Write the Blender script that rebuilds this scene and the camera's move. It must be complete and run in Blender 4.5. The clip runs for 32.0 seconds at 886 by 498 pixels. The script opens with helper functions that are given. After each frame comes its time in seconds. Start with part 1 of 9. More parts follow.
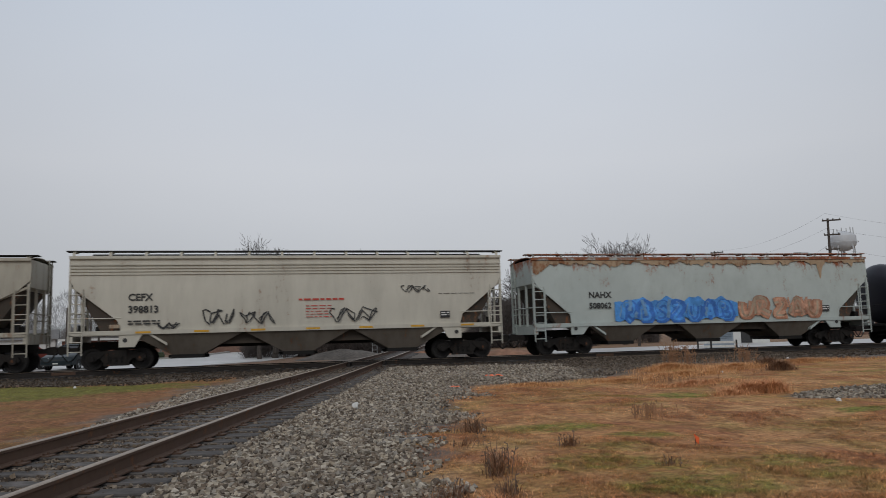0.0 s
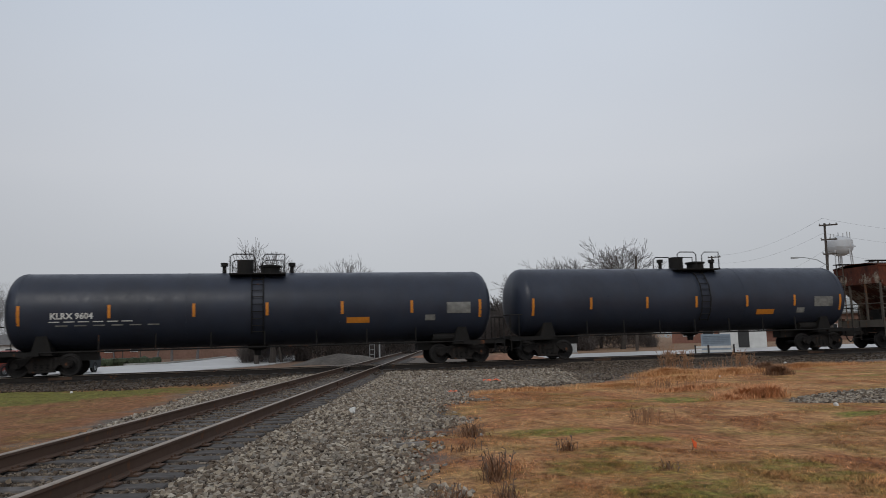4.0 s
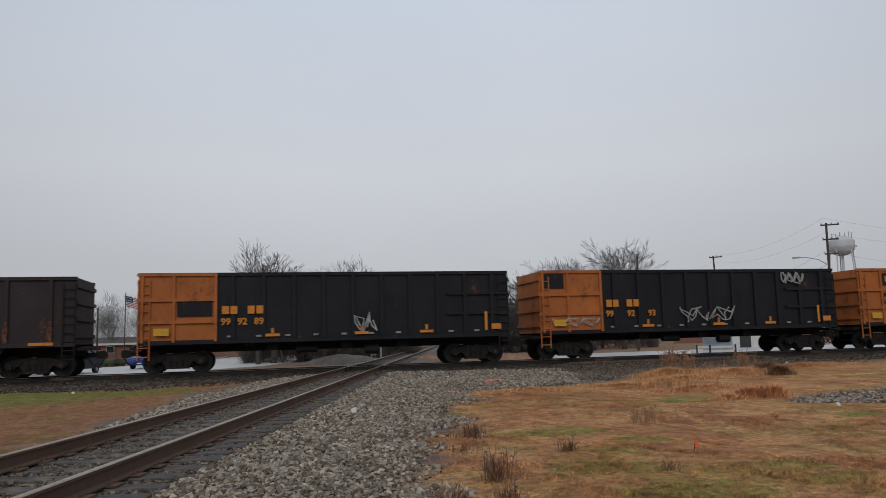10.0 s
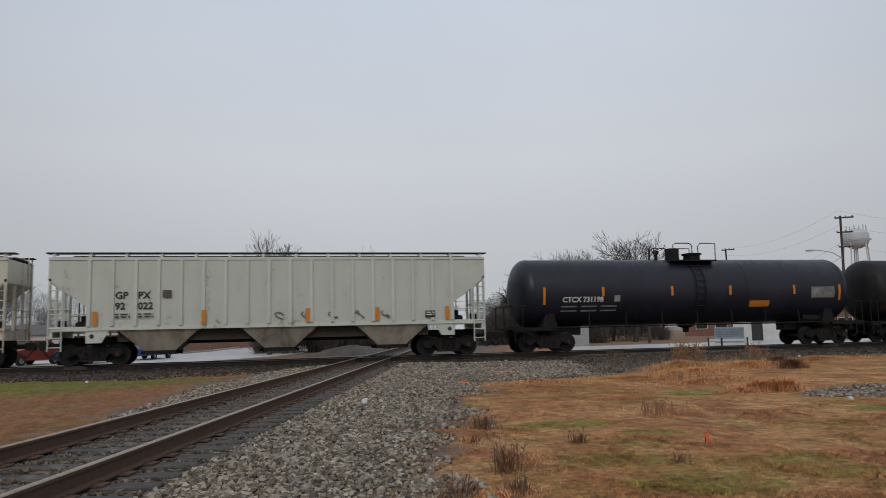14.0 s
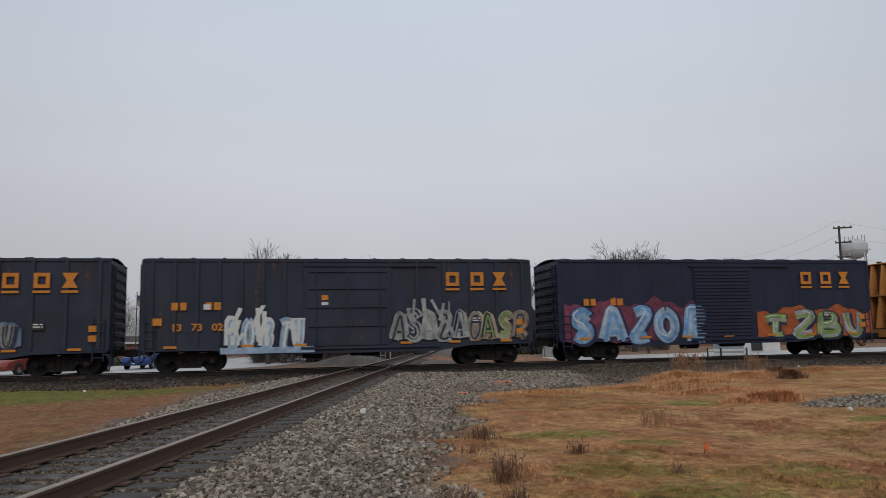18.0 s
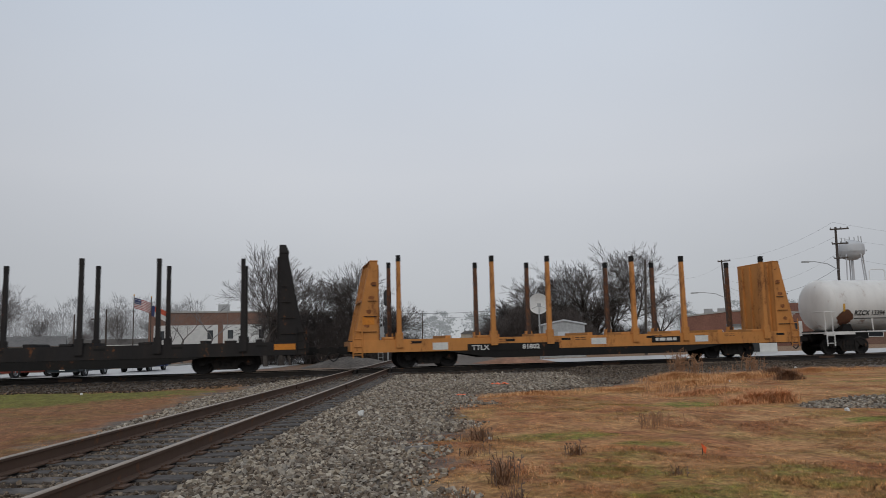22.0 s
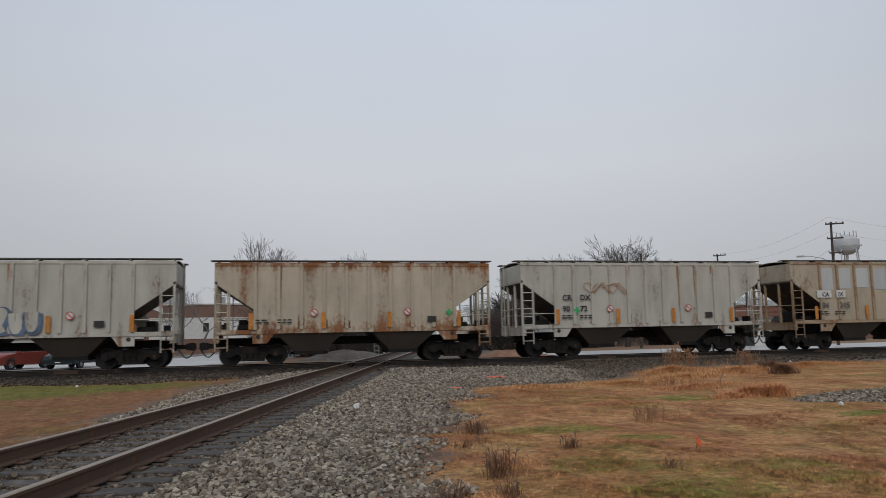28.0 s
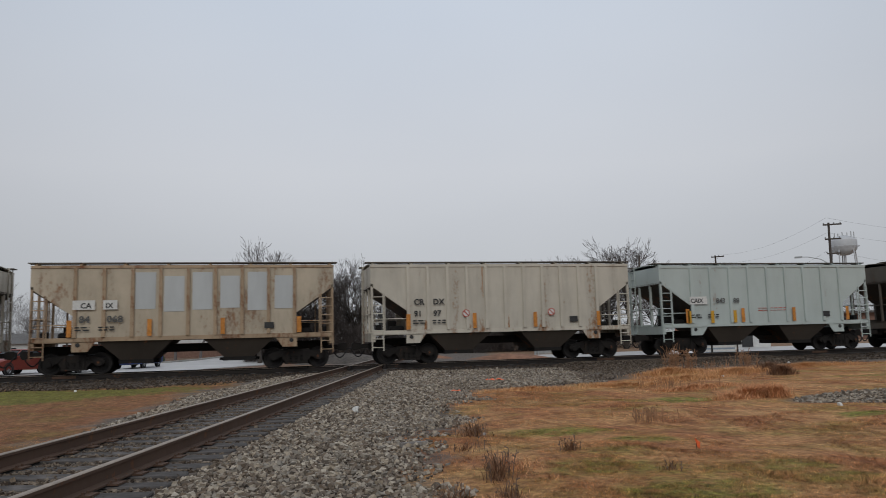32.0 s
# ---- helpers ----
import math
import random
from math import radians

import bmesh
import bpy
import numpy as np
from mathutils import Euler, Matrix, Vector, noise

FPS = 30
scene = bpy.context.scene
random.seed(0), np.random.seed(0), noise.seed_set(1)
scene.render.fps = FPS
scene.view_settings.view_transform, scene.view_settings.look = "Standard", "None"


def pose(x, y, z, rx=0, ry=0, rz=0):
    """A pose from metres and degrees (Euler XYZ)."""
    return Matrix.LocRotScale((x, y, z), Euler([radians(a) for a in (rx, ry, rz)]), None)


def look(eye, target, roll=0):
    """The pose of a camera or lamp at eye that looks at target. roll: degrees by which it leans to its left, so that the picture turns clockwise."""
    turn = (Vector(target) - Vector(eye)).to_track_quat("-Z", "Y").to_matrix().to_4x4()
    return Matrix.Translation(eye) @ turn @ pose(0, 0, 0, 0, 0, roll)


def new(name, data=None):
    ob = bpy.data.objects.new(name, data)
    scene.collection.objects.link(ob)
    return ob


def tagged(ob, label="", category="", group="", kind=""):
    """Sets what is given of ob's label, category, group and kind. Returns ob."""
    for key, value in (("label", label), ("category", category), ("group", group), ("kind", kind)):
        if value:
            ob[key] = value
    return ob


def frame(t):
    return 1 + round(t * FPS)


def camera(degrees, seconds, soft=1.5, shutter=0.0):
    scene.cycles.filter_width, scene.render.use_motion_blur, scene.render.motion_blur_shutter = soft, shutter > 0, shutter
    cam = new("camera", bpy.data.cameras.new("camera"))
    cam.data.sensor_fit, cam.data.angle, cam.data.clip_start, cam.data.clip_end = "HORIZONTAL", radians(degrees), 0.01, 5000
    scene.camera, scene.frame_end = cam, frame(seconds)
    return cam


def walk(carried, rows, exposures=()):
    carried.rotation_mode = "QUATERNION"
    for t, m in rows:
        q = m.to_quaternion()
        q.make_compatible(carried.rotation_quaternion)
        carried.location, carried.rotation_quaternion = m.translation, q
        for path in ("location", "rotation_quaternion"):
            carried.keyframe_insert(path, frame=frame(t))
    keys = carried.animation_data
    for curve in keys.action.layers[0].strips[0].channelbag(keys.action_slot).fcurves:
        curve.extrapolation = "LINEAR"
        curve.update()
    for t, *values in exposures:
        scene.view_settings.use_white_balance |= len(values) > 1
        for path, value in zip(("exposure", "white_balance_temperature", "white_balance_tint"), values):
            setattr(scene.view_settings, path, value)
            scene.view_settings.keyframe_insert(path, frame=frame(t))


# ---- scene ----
# ---- camera: held by hand beside the crossing track, it only turns a little ----
# seconds, heading (degrees right of the +y axis), tilt, lean
AIM = [
    (0.0, 13.173, 6.545, -1.557), (0.5, 13.173, 6.556, -1.460), (1.0, 13.195, 6.584, -1.391), (1.5, 13.235, 6.610, -1.361),
    (2.0, 13.266, 6.641, -1.356), (2.5, 13.300, 6.676, -1.377), (3.0, 13.345, 6.727, -1.447), (3.5, 13.378, 6.792, -1.546),
    (5.5, 13.345, 7.115, -1.560), (6.0, 13.375, 7.110, -1.525), (6.5, 13.375, 7.110, -1.470), (7.0, 13.369, 7.112, -1.440),
    (7.5, 13.361, 7.121, -1.430), (8.0, 13.358, 7.155, -1.461), (8.5, 13.342, 7.171, -1.499), (9.0, 13.299, 7.157, -1.558),
    (9.5, 13.278, 7.074, -1.613), (10.0, 13.274, 6.912, -1.611), (10.5, 13.292, 6.623, -1.583), (11.0, 13.319, 6.376, -1.595),
    (11.5, 13.302, 6.284, -1.577), (12.0, 13.254, 6.259, -1.560), (12.5, 13.123, 6.230, -1.553), (13.0, 12.926, 6.218, -1.473),
    (13.5, 12.645, 6.231, -1.348), (14.0, 12.413, 6.291, -1.317), (14.5, 12.293, 6.393, -1.315), (16.5, 12.420, 6.906, -1.267),
    (17.0, 12.448, 6.948, -1.240), (17.5, 12.477, 6.976, -1.206), (18.0, 12.505, 7.021, -1.225), (18.5, 12.532, 7.079, -1.278),
    (19.0, 12.559, 7.141, -1.343), (19.5, 12.584, 7.174, -1.394), (20.0, 12.612, 7.179, -1.412), (20.5, 12.633, 7.166, -1.390),
    (21.0, 12.665, 7.156, -1.369), (21.5, 12.698, 7.161, -1.379), (22.0, 12.710, 7.161, -1.359), (22.5, 12.723, 7.166, -1.311),
    (23.0, 12.758, 7.188, -1.295), (23.5, 12.791, 7.212, -1.282), (24.0, 12.815, 7.237, -1.317), (24.5, 12.831, 7.250, -1.337),
    (25.0, 12.857, 7.235, -1.349), (25.5, 12.882, 7.192, -1.335), (27.5, 12.984, 6.631, -1.207), (28.0, 12.989, 6.640, -1.195),
    (28.5, 13.002, 6.675, -1.193), (29.0, 13.037, 6.695, -1.203), (29.5, 13.064, 6.719, -1.272), (30.0, 13.089, 6.750, -1.395),
    (30.5, 13.097, 6.771, -1.475), (31.0, 13.099, 6.790, -1.495), (31.5, 13.113, 6.821, -1.482), (32.0, 13.129, 6.847, -1.508),
]
cam = camera(61.35, 32.0, soft=0.65, shutter=0.10)
EYE = Vector((0.0, 0.0, 1.08))


def aim(heading, tilt, lean):
    a, p = radians(heading), radians(tilt)
    way = Vector((math.sin(a) * math.cos(p), math.cos(a) * math.cos(p), math.sin(p)))
    return look(EYE, EYE + way, lean)


walk(cam, [(t, aim(h, p, r)) for t, h, p, r in AIM])

# ---- light: an even overcast sky and a weak, wide sun behind the cloud ----
SUN_UP, SUN_TURN = radians(38), radians(200)
world = bpy.data.worlds.new("overcast")
scene.world = world
world.use_nodes = True
wn, wl = world.node_tree.nodes, world.node_tree.links
wn.clear()
sky = wn.new("ShaderNodeTexSky")
sky.sky_type, sky.sun_disc, sky.sun_elevation, sky.sun_rotation = "NISHITA", False, SUN_UP, SUN_TURN
sky_bg, cloud_bg = wn.new("ShaderNodeBackground"), wn.new("ShaderNodeBackground")
sky_bg.inputs["Strength"].default_value = 0.05
wl.new(sky.outputs[0], sky_bg.inputs[0])
wtc, wsep, wramp = wn.new("ShaderNodeTexCoord"), wn.new("ShaderNodeSeparateXYZ"), wn.new("ShaderNodeValToRGB")
wnoise, wmap, wmix = wn.new("ShaderNodeTexNoise"), wn.new("ShaderNodeMapping"), wn.new("ShaderNodeMixRGB")
wl.new(wtc.outputs["Generated"], wsep.inputs[0])
wl.new(wsep.outputs["Z"], wramp.inputs[0])
wramp.color_ramp.elements[0].position, wramp.color_ramp.elements[0].color = 0.0, (0.440, 0.458, 0.482, 1)
wramp.color_ramp.elements[1].position, wramp.color_ramp.elements[1].color = 0.42, (0.545, 0.600, 0.685, 1)
mid_sky = wramp.color_ramp.elements.new(0.10)
mid_sky.color = (0.485, 0.503, 0.535, 1)
high_sky = wramp.color_ramp.elements.new(0.22)
high_sky.color = (0.555, 0.577, 0.620, 1)
zenith = wramp.color_ramp.elements.new(1.0)
zenith.color = (0.66, 0.70, 0.78, 1)
wmap.inputs["Scale"].default_value = (1.2, 1.2, 3.0)
wl.new(wtc.outputs["Generated"], wmap.inputs[0])
wl.new(wmap.outputs[0], wnoise.inputs["Vector"])
wnoise.inputs["Scale"].default_value, wnoise.inputs["Detail"].default_value = 1.3, 3.0
wmix.blend_type, wmix.inputs[0].default_value = "OVERLAY", 0.10
wl.new(wramp.outputs[0], wmix.inputs[1])
wl.new(wnoise.outputs["Fac"], wmix.inputs[2])
# the sky is a little brighter ahead, above the line's far side
wdot, wfall, wmul = wn.new("ShaderNodeVectorMath"), wn.new("ShaderNodeMapRange"), wn.new("ShaderNodeMixRGB")
wdot.operation, wdot.inputs[1].default_value = "DOT_PRODUCT", (0.22, 0.93, 0.29)
wl.new(wtc.outputs["Generated"], wdot.inputs[0])
wl.new(wdot.outputs["Value"], wfall.inputs["Value"])
wfall.inputs["From Min"].default_value, wfall.inputs["From Max"].default_value = 0.70, 0.99
wfall.inputs["To Min"].default_value, wfall.inputs["To Max"].default_value = 0.80, 1.02
wmul.blend_type, wmul.inputs[0].default_value = "MULTIPLY", 1.0
wl.new(wmix.outputs[0], wmul.inputs[1])
wl.new(wfall.outputs[0], wmul.inputs[2])
wl.new(wmul.outputs[0], cloud_bg.inputs[0])
cloud_bg.inputs["Strength"].default_value = 1.06
wadd, wout = wn.new("ShaderNodeMixShader"), wn.new("ShaderNodeOutputWorld")
wadd.inputs[0].default_value = 0.95
wl.new(sky_bg.outputs[0], wadd.inputs[1])
wl.new(cloud_bg.outputs[0], wadd.inputs[2])
wl.new(wadd.outputs[0], wout.inputs[0])
sun = new("sun", bpy.data.lights.new("sun", "SUN"))
sun.data.energy, sun.data.angle, sun.data.color = 0.75, radians(25), (1.0, 0.96, 0.9)
sun.matrix_world = look((0, 0, 60), (-math.sin(SUN_TURN) * 60, -math.cos(SUN_TURN) * 60, 60 - 60 * math.tan(SUN_UP)))
scene.view_settings.exposure = 0.0

# ---- plan ----
TRACK_Y = 34.5           # centre of the main line, which runs along x
SPEED = 19.1             # metres a second, towards -x
CROSS_X, CROSS_TAN = -4.19, 0.2484   # the crossing track: x = CROSS_X + CROSS_TAN * y
CROSS_ANGLE = math.atan(CROSS_TAN)
CROSS_COS = math.cos(CROSS_ANGLE)
GROUND = -0.30


def cross_side(x, y):
    """Metres to the right of the crossing track's centre line."""
    return (x - CROSS_X - CROSS_TAN * y) * CROSS_COS


# ---- materials ----
def base_material(name, rough=0.7, metal=0.0, spec=0.4):
    m = bpy.data.materials.new(name)
    m.use_nodes = True
    n, l = m.node_tree.nodes, m.node_tree.links
    b = n["Principled BSDF"]
    b.inputs["Roughness"].default_value, b.inputs["Metallic"].default_value = rough, metal
    b.inputs["Specular IOR Level"].default_value = spec
    return m, n, l, b


def noise_node(n, l, coords, scale, detail=6.0, stretch=(1, 1, 1), offset=(0, 0, 0)):
    mp, tx = n.new("ShaderNodeMapping"), n.new("ShaderNodeTexNoise")
    mp.inputs["Scale"].default_value, mp.inputs["Location"].default_value = stretch, offset
    l.new(coords, mp.inputs[0])
    l.new(mp.outputs[0], tx.inputs["Vector"])
    tx.inputs["Scale"].default_value, tx.inputs["Detail"].default_value = scale, detail
    tx.inputs["Roughness"].default_value = 0.62
    return tx.outputs["Fac"]


def ramp_node(n, l, fac, a, b, ca=(0, 0, 0, 1), cb=(1, 1, 1, 1)):
    r = n.new("ShaderNodeValToRGB")
    r.color_ramp.elements[0].position, r.color_ramp.elements[0].color = a, ca
    r.color_ramp.elements[1].position, r.color_ramp.elements[1].color = b, cb
    l.new(fac, r.inputs[0])
    return r.outputs[0]


def mix_node(n, l, fac, a, b, blend="MIX"):
    m = n.new("ShaderNodeMixRGB")
    m.blend_type = blend
    for sock, v in ((m.inputs[0], fac), (m.inputs[1], a), (m.inputs[2], b)):
        if isinstance(v, (int, float)):
            sock.default_value = v
        elif isinstance(v, tuple):
            sock.default_value = (*v[:3], 1)
        else:
            l.new(v, sock)
    return m.outputs[0]


def math_node(n, l, op, a, b=0.0, clamp=False):
    m = n.new("ShaderNodeMath")
    m.operation, m.use_clamp = op, clamp
    for sock, v in ((m.inputs[0], a), (m.inputs[1], b)):
        if isinstance(v, (int, float)):
            sock.default_value = v
        else:
            l.new(v, sock)
    return m.outputs[0]


def bump_node(n, l, b, height, strength=0.3, distance=0.01):
    bp = n.new("ShaderNodeBump")
    bp.inputs["Strength"].default_value, bp.inputs["Distance"].default_value = strength, distance
    l.new(height, bp.inputs["Height"])
    l.new(bp.outputs[0], b.inputs["Normal"])


MATS = {}
RUST_DARK, RUST_LIGHT = (0.085, 0.028, 0.014), (0.30, 0.115, 0.042)


def paint(name, colour, rust=0.2, grime=0.3, rough=0.55, seed=0.0, streak=0.22, fade=0.18, metal=0.0, rust_light=RUST_LIGHT, rust_dark=RUST_DARK, foot=0.0, crown=0.0, spec=0.3):
    """Weathered paint on steel: faded in large patches, streaked with grime, rusted through where the noise is high."""
    if name in MATS:
        return MATS[name]
    m, n, l, b = base_material(name, rough, metal, spec)
    tc, info = n.new("ShaderNodeTexCoord"), n.new("ShaderNodeObjectInfo")
    add = n.new("ShaderNodeVectorMath")
    add.operation = "ADD"
    l.new(tc.outputs["Object"], add.inputs[0])
    add.inputs[1].default_value = (seed * 3.7, seed * 1.9, seed * 0.7)
    co = add.outputs[0]
    big = noise_node(n, l, co, 0.55, 4)
    streaks = noise_node(n, l, co, 1.6, 8, (1, 1, streak))
    fine = noise_node(n, l, co, 9.0, 8, (1, 1, 0.6))
    c = tuple(colour)
    dark, light = tuple(v * (1 - fade) for v in c), tuple(min(1, v * (1 + fade * 0.6)) for v in c)
    col = ramp_node(n, l, big, 0.3, 0.7, (*dark, 1), (*light, 1))
    gr = ramp_node(n, l, streaks, 0.42, 0.72, (0, 0, 0, 1), (grime, grime, grime, 1))
    col = mix_node(n, l, gr, col, (0.07, 0.055, 0.042))
    both = math_node(n, l, "ADD", math_node(n, l, "MULTIPLY", streaks, 0.62), math_node(n, l, "MULTIPLY", fine, 0.38))
    # wear gathers along the foot or the top edge of the sheet
    if foot or crown:
        sep = n.new("ShaderNodeSeparateXYZ")
        l.new(tc.outputs["Object"], sep.inputs[0])
        for amount, z0, z1 in ((foot, 2.7, 1.5), (crown, 3.5, 4.5)):
            if amount:
                t = math_node(n, l, "DIVIDE", math_node(n, l, "SUBTRACT", sep.outputs["Z"], z0), z1 - z0, True)
                both = math_node(n, l, "ADD", both, math_node(n, l, "MULTIPLY", math_node(n, l, "MULTIPLY", t, t), amount))
    hi = 0.655 - 0.29 * rust
    mask = ramp_node(n, l, both, hi - 0.05, hi + 0.06)
    tone = math_node(n, l, "ADD", math_node(n, l, "MULTIPLY", fine, 0.45), math_node(n, l, "MULTIPLY", noise_node(n, l, co, 1.15, 6, (1, 1, streak), (5.1, 0, 2.3)), 0.55))
    rustc = ramp_node(n, l, tone, 0.36, 0.64, (*rust_dark, 1), (*rust_light, 1))
    if rust > 0:
        col = mix_node(n, l, mask, col, rustc)
    vary = ramp_node(n, l, info.outputs["Random"], 0, 1, (0.93, 0.93, 0.93, 1), (1.05, 1.05, 1.05, 1))
    col = mix_node(n, l, 1.0, col, vary, "MULTIPLY")
    l.new(col, b.inputs["Base Color"])
    rr = ramp_node(n, l, both, 0.3, 0.8, (rough - 0.12,) * 3 + (1,), (min(1, rough + 0.3),) * 3 + (1,))
    l.new(rr, b.inputs["Roughness"])
    bump_node(n, l, b, fine, 0.25, 0.006)
    MATS[name] = m
    return m


def plain(name, colour, rough=0.6, metal=0.0, vary=0.2, scale=6.0, bump=0.2, spec=0.4):
    if name in MATS:
        return MATS[name]
    m, n, l, b = base_material(name, rough, metal, spec)
    tc = n.new("ShaderNodeTexCoord")
    f = noise_node(n, l, tc.outputs["Object"], scale, 7)
    g = noise_node(n, l, tc.outputs["Object"], scale * 0.12, 4)
    c = tuple(colour)
    col = ramp_node(n, l, f, 0.3, 0.72, tuple(v * (1 - vary) for v in c) + (1,), tuple(min(1, v * (1 + vary)) for v in c) + (1,))
    col = mix_node(n, l, 1.0, col, ramp_node(n, l, g, 0.3, 0.7, (1 - vary,) * 3 + (1,), (1 + vary * 0.3,) * 3 + (1,)), "MULTIPLY")
    l.new(col, b.inputs["Base Color"])
    if bump:
        bump_node(n, l, b, f, bump, 0.01)
    MATS[name] = m
    return m


def glass(name, tint=(0.03, 0.035, 0.04)):
    if name in MATS:
        return MATS[name]
    m, n, l, b = base_material(name, 0.06, 0.0, 0.6)
    b.inputs["Base Color"].default_value = (*tint, 1)
    b.inputs["Coat Weight"].default_value = 0.4
    MATS[name] = m
    return m


GREEN = [(4.0, 10.3, 0.9, 0.5, 0.9), (4.7, 9.1, 0.5, 0.45, 0.9), (3.9, 8.2, 0.6, 0.4, 0.6), (3.4, 7.3, 0.8, 0.6, 0.75), (3.6, 6.0, 0.8, 0.45, 0.85), (5.1, 6.7, 0.5, 0.3, 0.8), (5.15, 6.1, 0.5, 0.25, 0.8), (8.6, 14.5, 0.9, 0.7, 1.1),
         (9.6, 10.45, 0.8, 0.35, 1.0), (1.26, 6.9, 0.22, 0.27, 1.2), (5.7, 14.0, 0.7, 0.6, 0.4), (7.1, 14.6, 0.9, 0.5, 0.55), (3.3, 10.4, 0.5, 0.35, 0.5), (17.2, 18.8, 1.8, 0.35, 0.7), (-7.2, 24.9, 5.4, 3.0, 2.6)]


def ground_zones(n, l):
    """Colour, height and grass share of the ground, by place in metres."""
    geo = n.new("ShaderNodeNewGeometry")
    sep = n.new("ShaderNodeSeparateXYZ")
    pos = geo.outputs["Position"]
    l.new(pos, sep.inputs[0])
    x, y = sep.outputs["X"], sep.outputs["Y"]
    edge = math_node(n, l, "SUBTRACT", noise_node(n, l, pos, 0.55, 8), 0.5)
    fine = noise_node(n, l, pos, 26.0, 9)
    mid = noise_node(n, l, pos, 3.2, 8)
    wide = noise_node(n, l, pos, 0.33, 6)
    side = math_node(n, l, "MULTIPLY", math_node(n, l, "SUBTRACT", math_node(n, l, "SUBTRACT", x, CROSS_X), math_node(n, l, "MULTIPLY", y, CROSS_TAN)), CROSS_COS)
    wob = math_node(n, l, "ADD", side, math_node(n, l, "MULTIPLY", edge, 4.5))
    # right-hand limit of the stones widens slowly with y
    lim = math_node(n, l, "ADD", 2.75, math_node(n, l, "MULTIPLY", y, 0.06))
    right_grass = math_node(n, l, "MULTIPLY", math_node(n, l, "SUBTRACT", wob, lim), 1.3, True)
    left_lim = math_node(n, l, "MAXIMUM", math_node(n, l, "MINIMUM", math_node(n, l, "SUBTRACT", 0.75, math_node(n, l, "MULTIPLY", y, 0.165)), -1.3), -3.2)
    left_grass = math_node(n, l, "MULTIPLY", math_node(n, l, "SUBTRACT", left_lim, wob), 1.3, True)
    grass = math_node(n, l, "MAXIMUM", right_grass, left_grass)
    yw = math_node(n, l, "ADD", y, math_node(n, l, "MULTIPLY", edge, 5.0))
    # the grass ends well short of the main line beside the crossing track, closer to it farther out
    reach = math_node(n, l, "ADD", 19.8, math_node(n, l, "MULTIPLY", math_node(n, l, "MULTIPLY", math_node(n, l, "SUBTRACT", x, 8.0), 0.15, True), 6.6))
    reach = math_node(n, l, "ADD", reach, math_node(n, l, "MULTIPLY", math_node(n, l, "LESS_THAN", x, 0.5), 9.2))
    y_soft = math_node(n, l, "ADD", y, math_node(n, l, "MULTIPLY", edge, 2.4))
    before = math_node(n, l, "MULTIPLY", math_node(n, l, "SUBTRACT", reach, y_soft), 0.9, True)
    behind = math_node(n, l, "MULTIPLY", math_node(n, l, "MULTIPLY", math_node(n, l, "SUBTRACT", yw, 38.5), 0.7, True), 0.4)
    grass = math_node(n, l, "MULTIPLY", grass, math_node(n, l, "MAXIMUM", before, behind))
    # bare gravel patch in the grass
    px = math_node(n, l, "DIVIDE", math_node(n, l, "SUBTRACT", x, 12.4), 2.4)
    py = math_node(n, l, "DIVIDE", math_node(n, l, "SUBTRACT", y, 12.9), 1.25)
    rad = math_node(n, l, "ADD", math_node(n, l, "MULTIPLY", px, px), math_node(n, l, "MULTIPLY", py, py))
    bare = math_node(n, l, "MULTIPLY", math_node(n, l, "SUBTRACT", math_node(n, l, "ADD", rad, math_node(n, l, "MULTIPLY", edge, 1.6)), 0.8), 2.5, True)
    grass = math_node(n, l, "MULTIPLY", grass, bare)
    # stone ground is kept dark to paint the shaded gaps between loose stones
    stone = ramp_node(n, l, fine, 0.32, 0.70, (0.035, 0.031, 0.028, 1), (0.21, 0.188, 0.165, 1))
    stone = mix_node(n, l, ramp_node(n, l, mid, 0.38, 0.72), stone, mix_node(n, l, 0.5, stone, (0.19, 0.135, 0.095)))
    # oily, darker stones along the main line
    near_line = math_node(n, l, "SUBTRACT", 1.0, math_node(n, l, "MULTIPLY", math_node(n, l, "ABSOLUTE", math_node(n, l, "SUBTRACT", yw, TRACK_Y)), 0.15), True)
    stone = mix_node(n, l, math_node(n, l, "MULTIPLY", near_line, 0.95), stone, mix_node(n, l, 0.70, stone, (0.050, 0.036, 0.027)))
    # the train's shade and oily stones, painted black close to the main line's rails
    train_shade = math_node(n, l, "MULTIPLY", math_node(n, l, "SUBTRACT", 3.0, math_node(n, l, "ABSOLUTE", math_node(n, l, "SUBTRACT", math_node(n, l, "ADD", y, math_node(n, l, "MULTIPLY", edge, 1.2)), TRACK_Y))), 1.6, True)
    stone = mix_node(n, l, math_node(n, l, "MULTIPLY", train_shade, 0.85), stone, (0.014, 0.012, 0.010))
    red = ramp_node(n, l, mid, 0.28, 0.75, (0.26, 0.105, 0.05, 1), (0.50, 0.225, 0.098, 1))
    tan = ramp_node(n, l, fine, 0.28, 0.72, (0.38, 0.20, 0.085, 1), (0.66, 0.385, 0.175, 1))
    blend = noise_node(n, l, pos, 1.1, 9, (1, 0.8, 1), (7.7, 2.2, 0))
    straw = mix_node(n, l, ramp_node(n, l, blend, 0.40, 0.62), red, tan)
    straw = mix_node(n, l, ramp_node(n, l, wide, 0.45, 0.68, (0, 0, 0, 1), (0.5, 0.5, 0.5, 1)), straw, (0.50, 0.235, 0.085))
    straw = mix_node(n, l, math_node(n, l, "MULTIPLY", left_grass, 0.65), straw, (0.28, 0.126, 0.06))
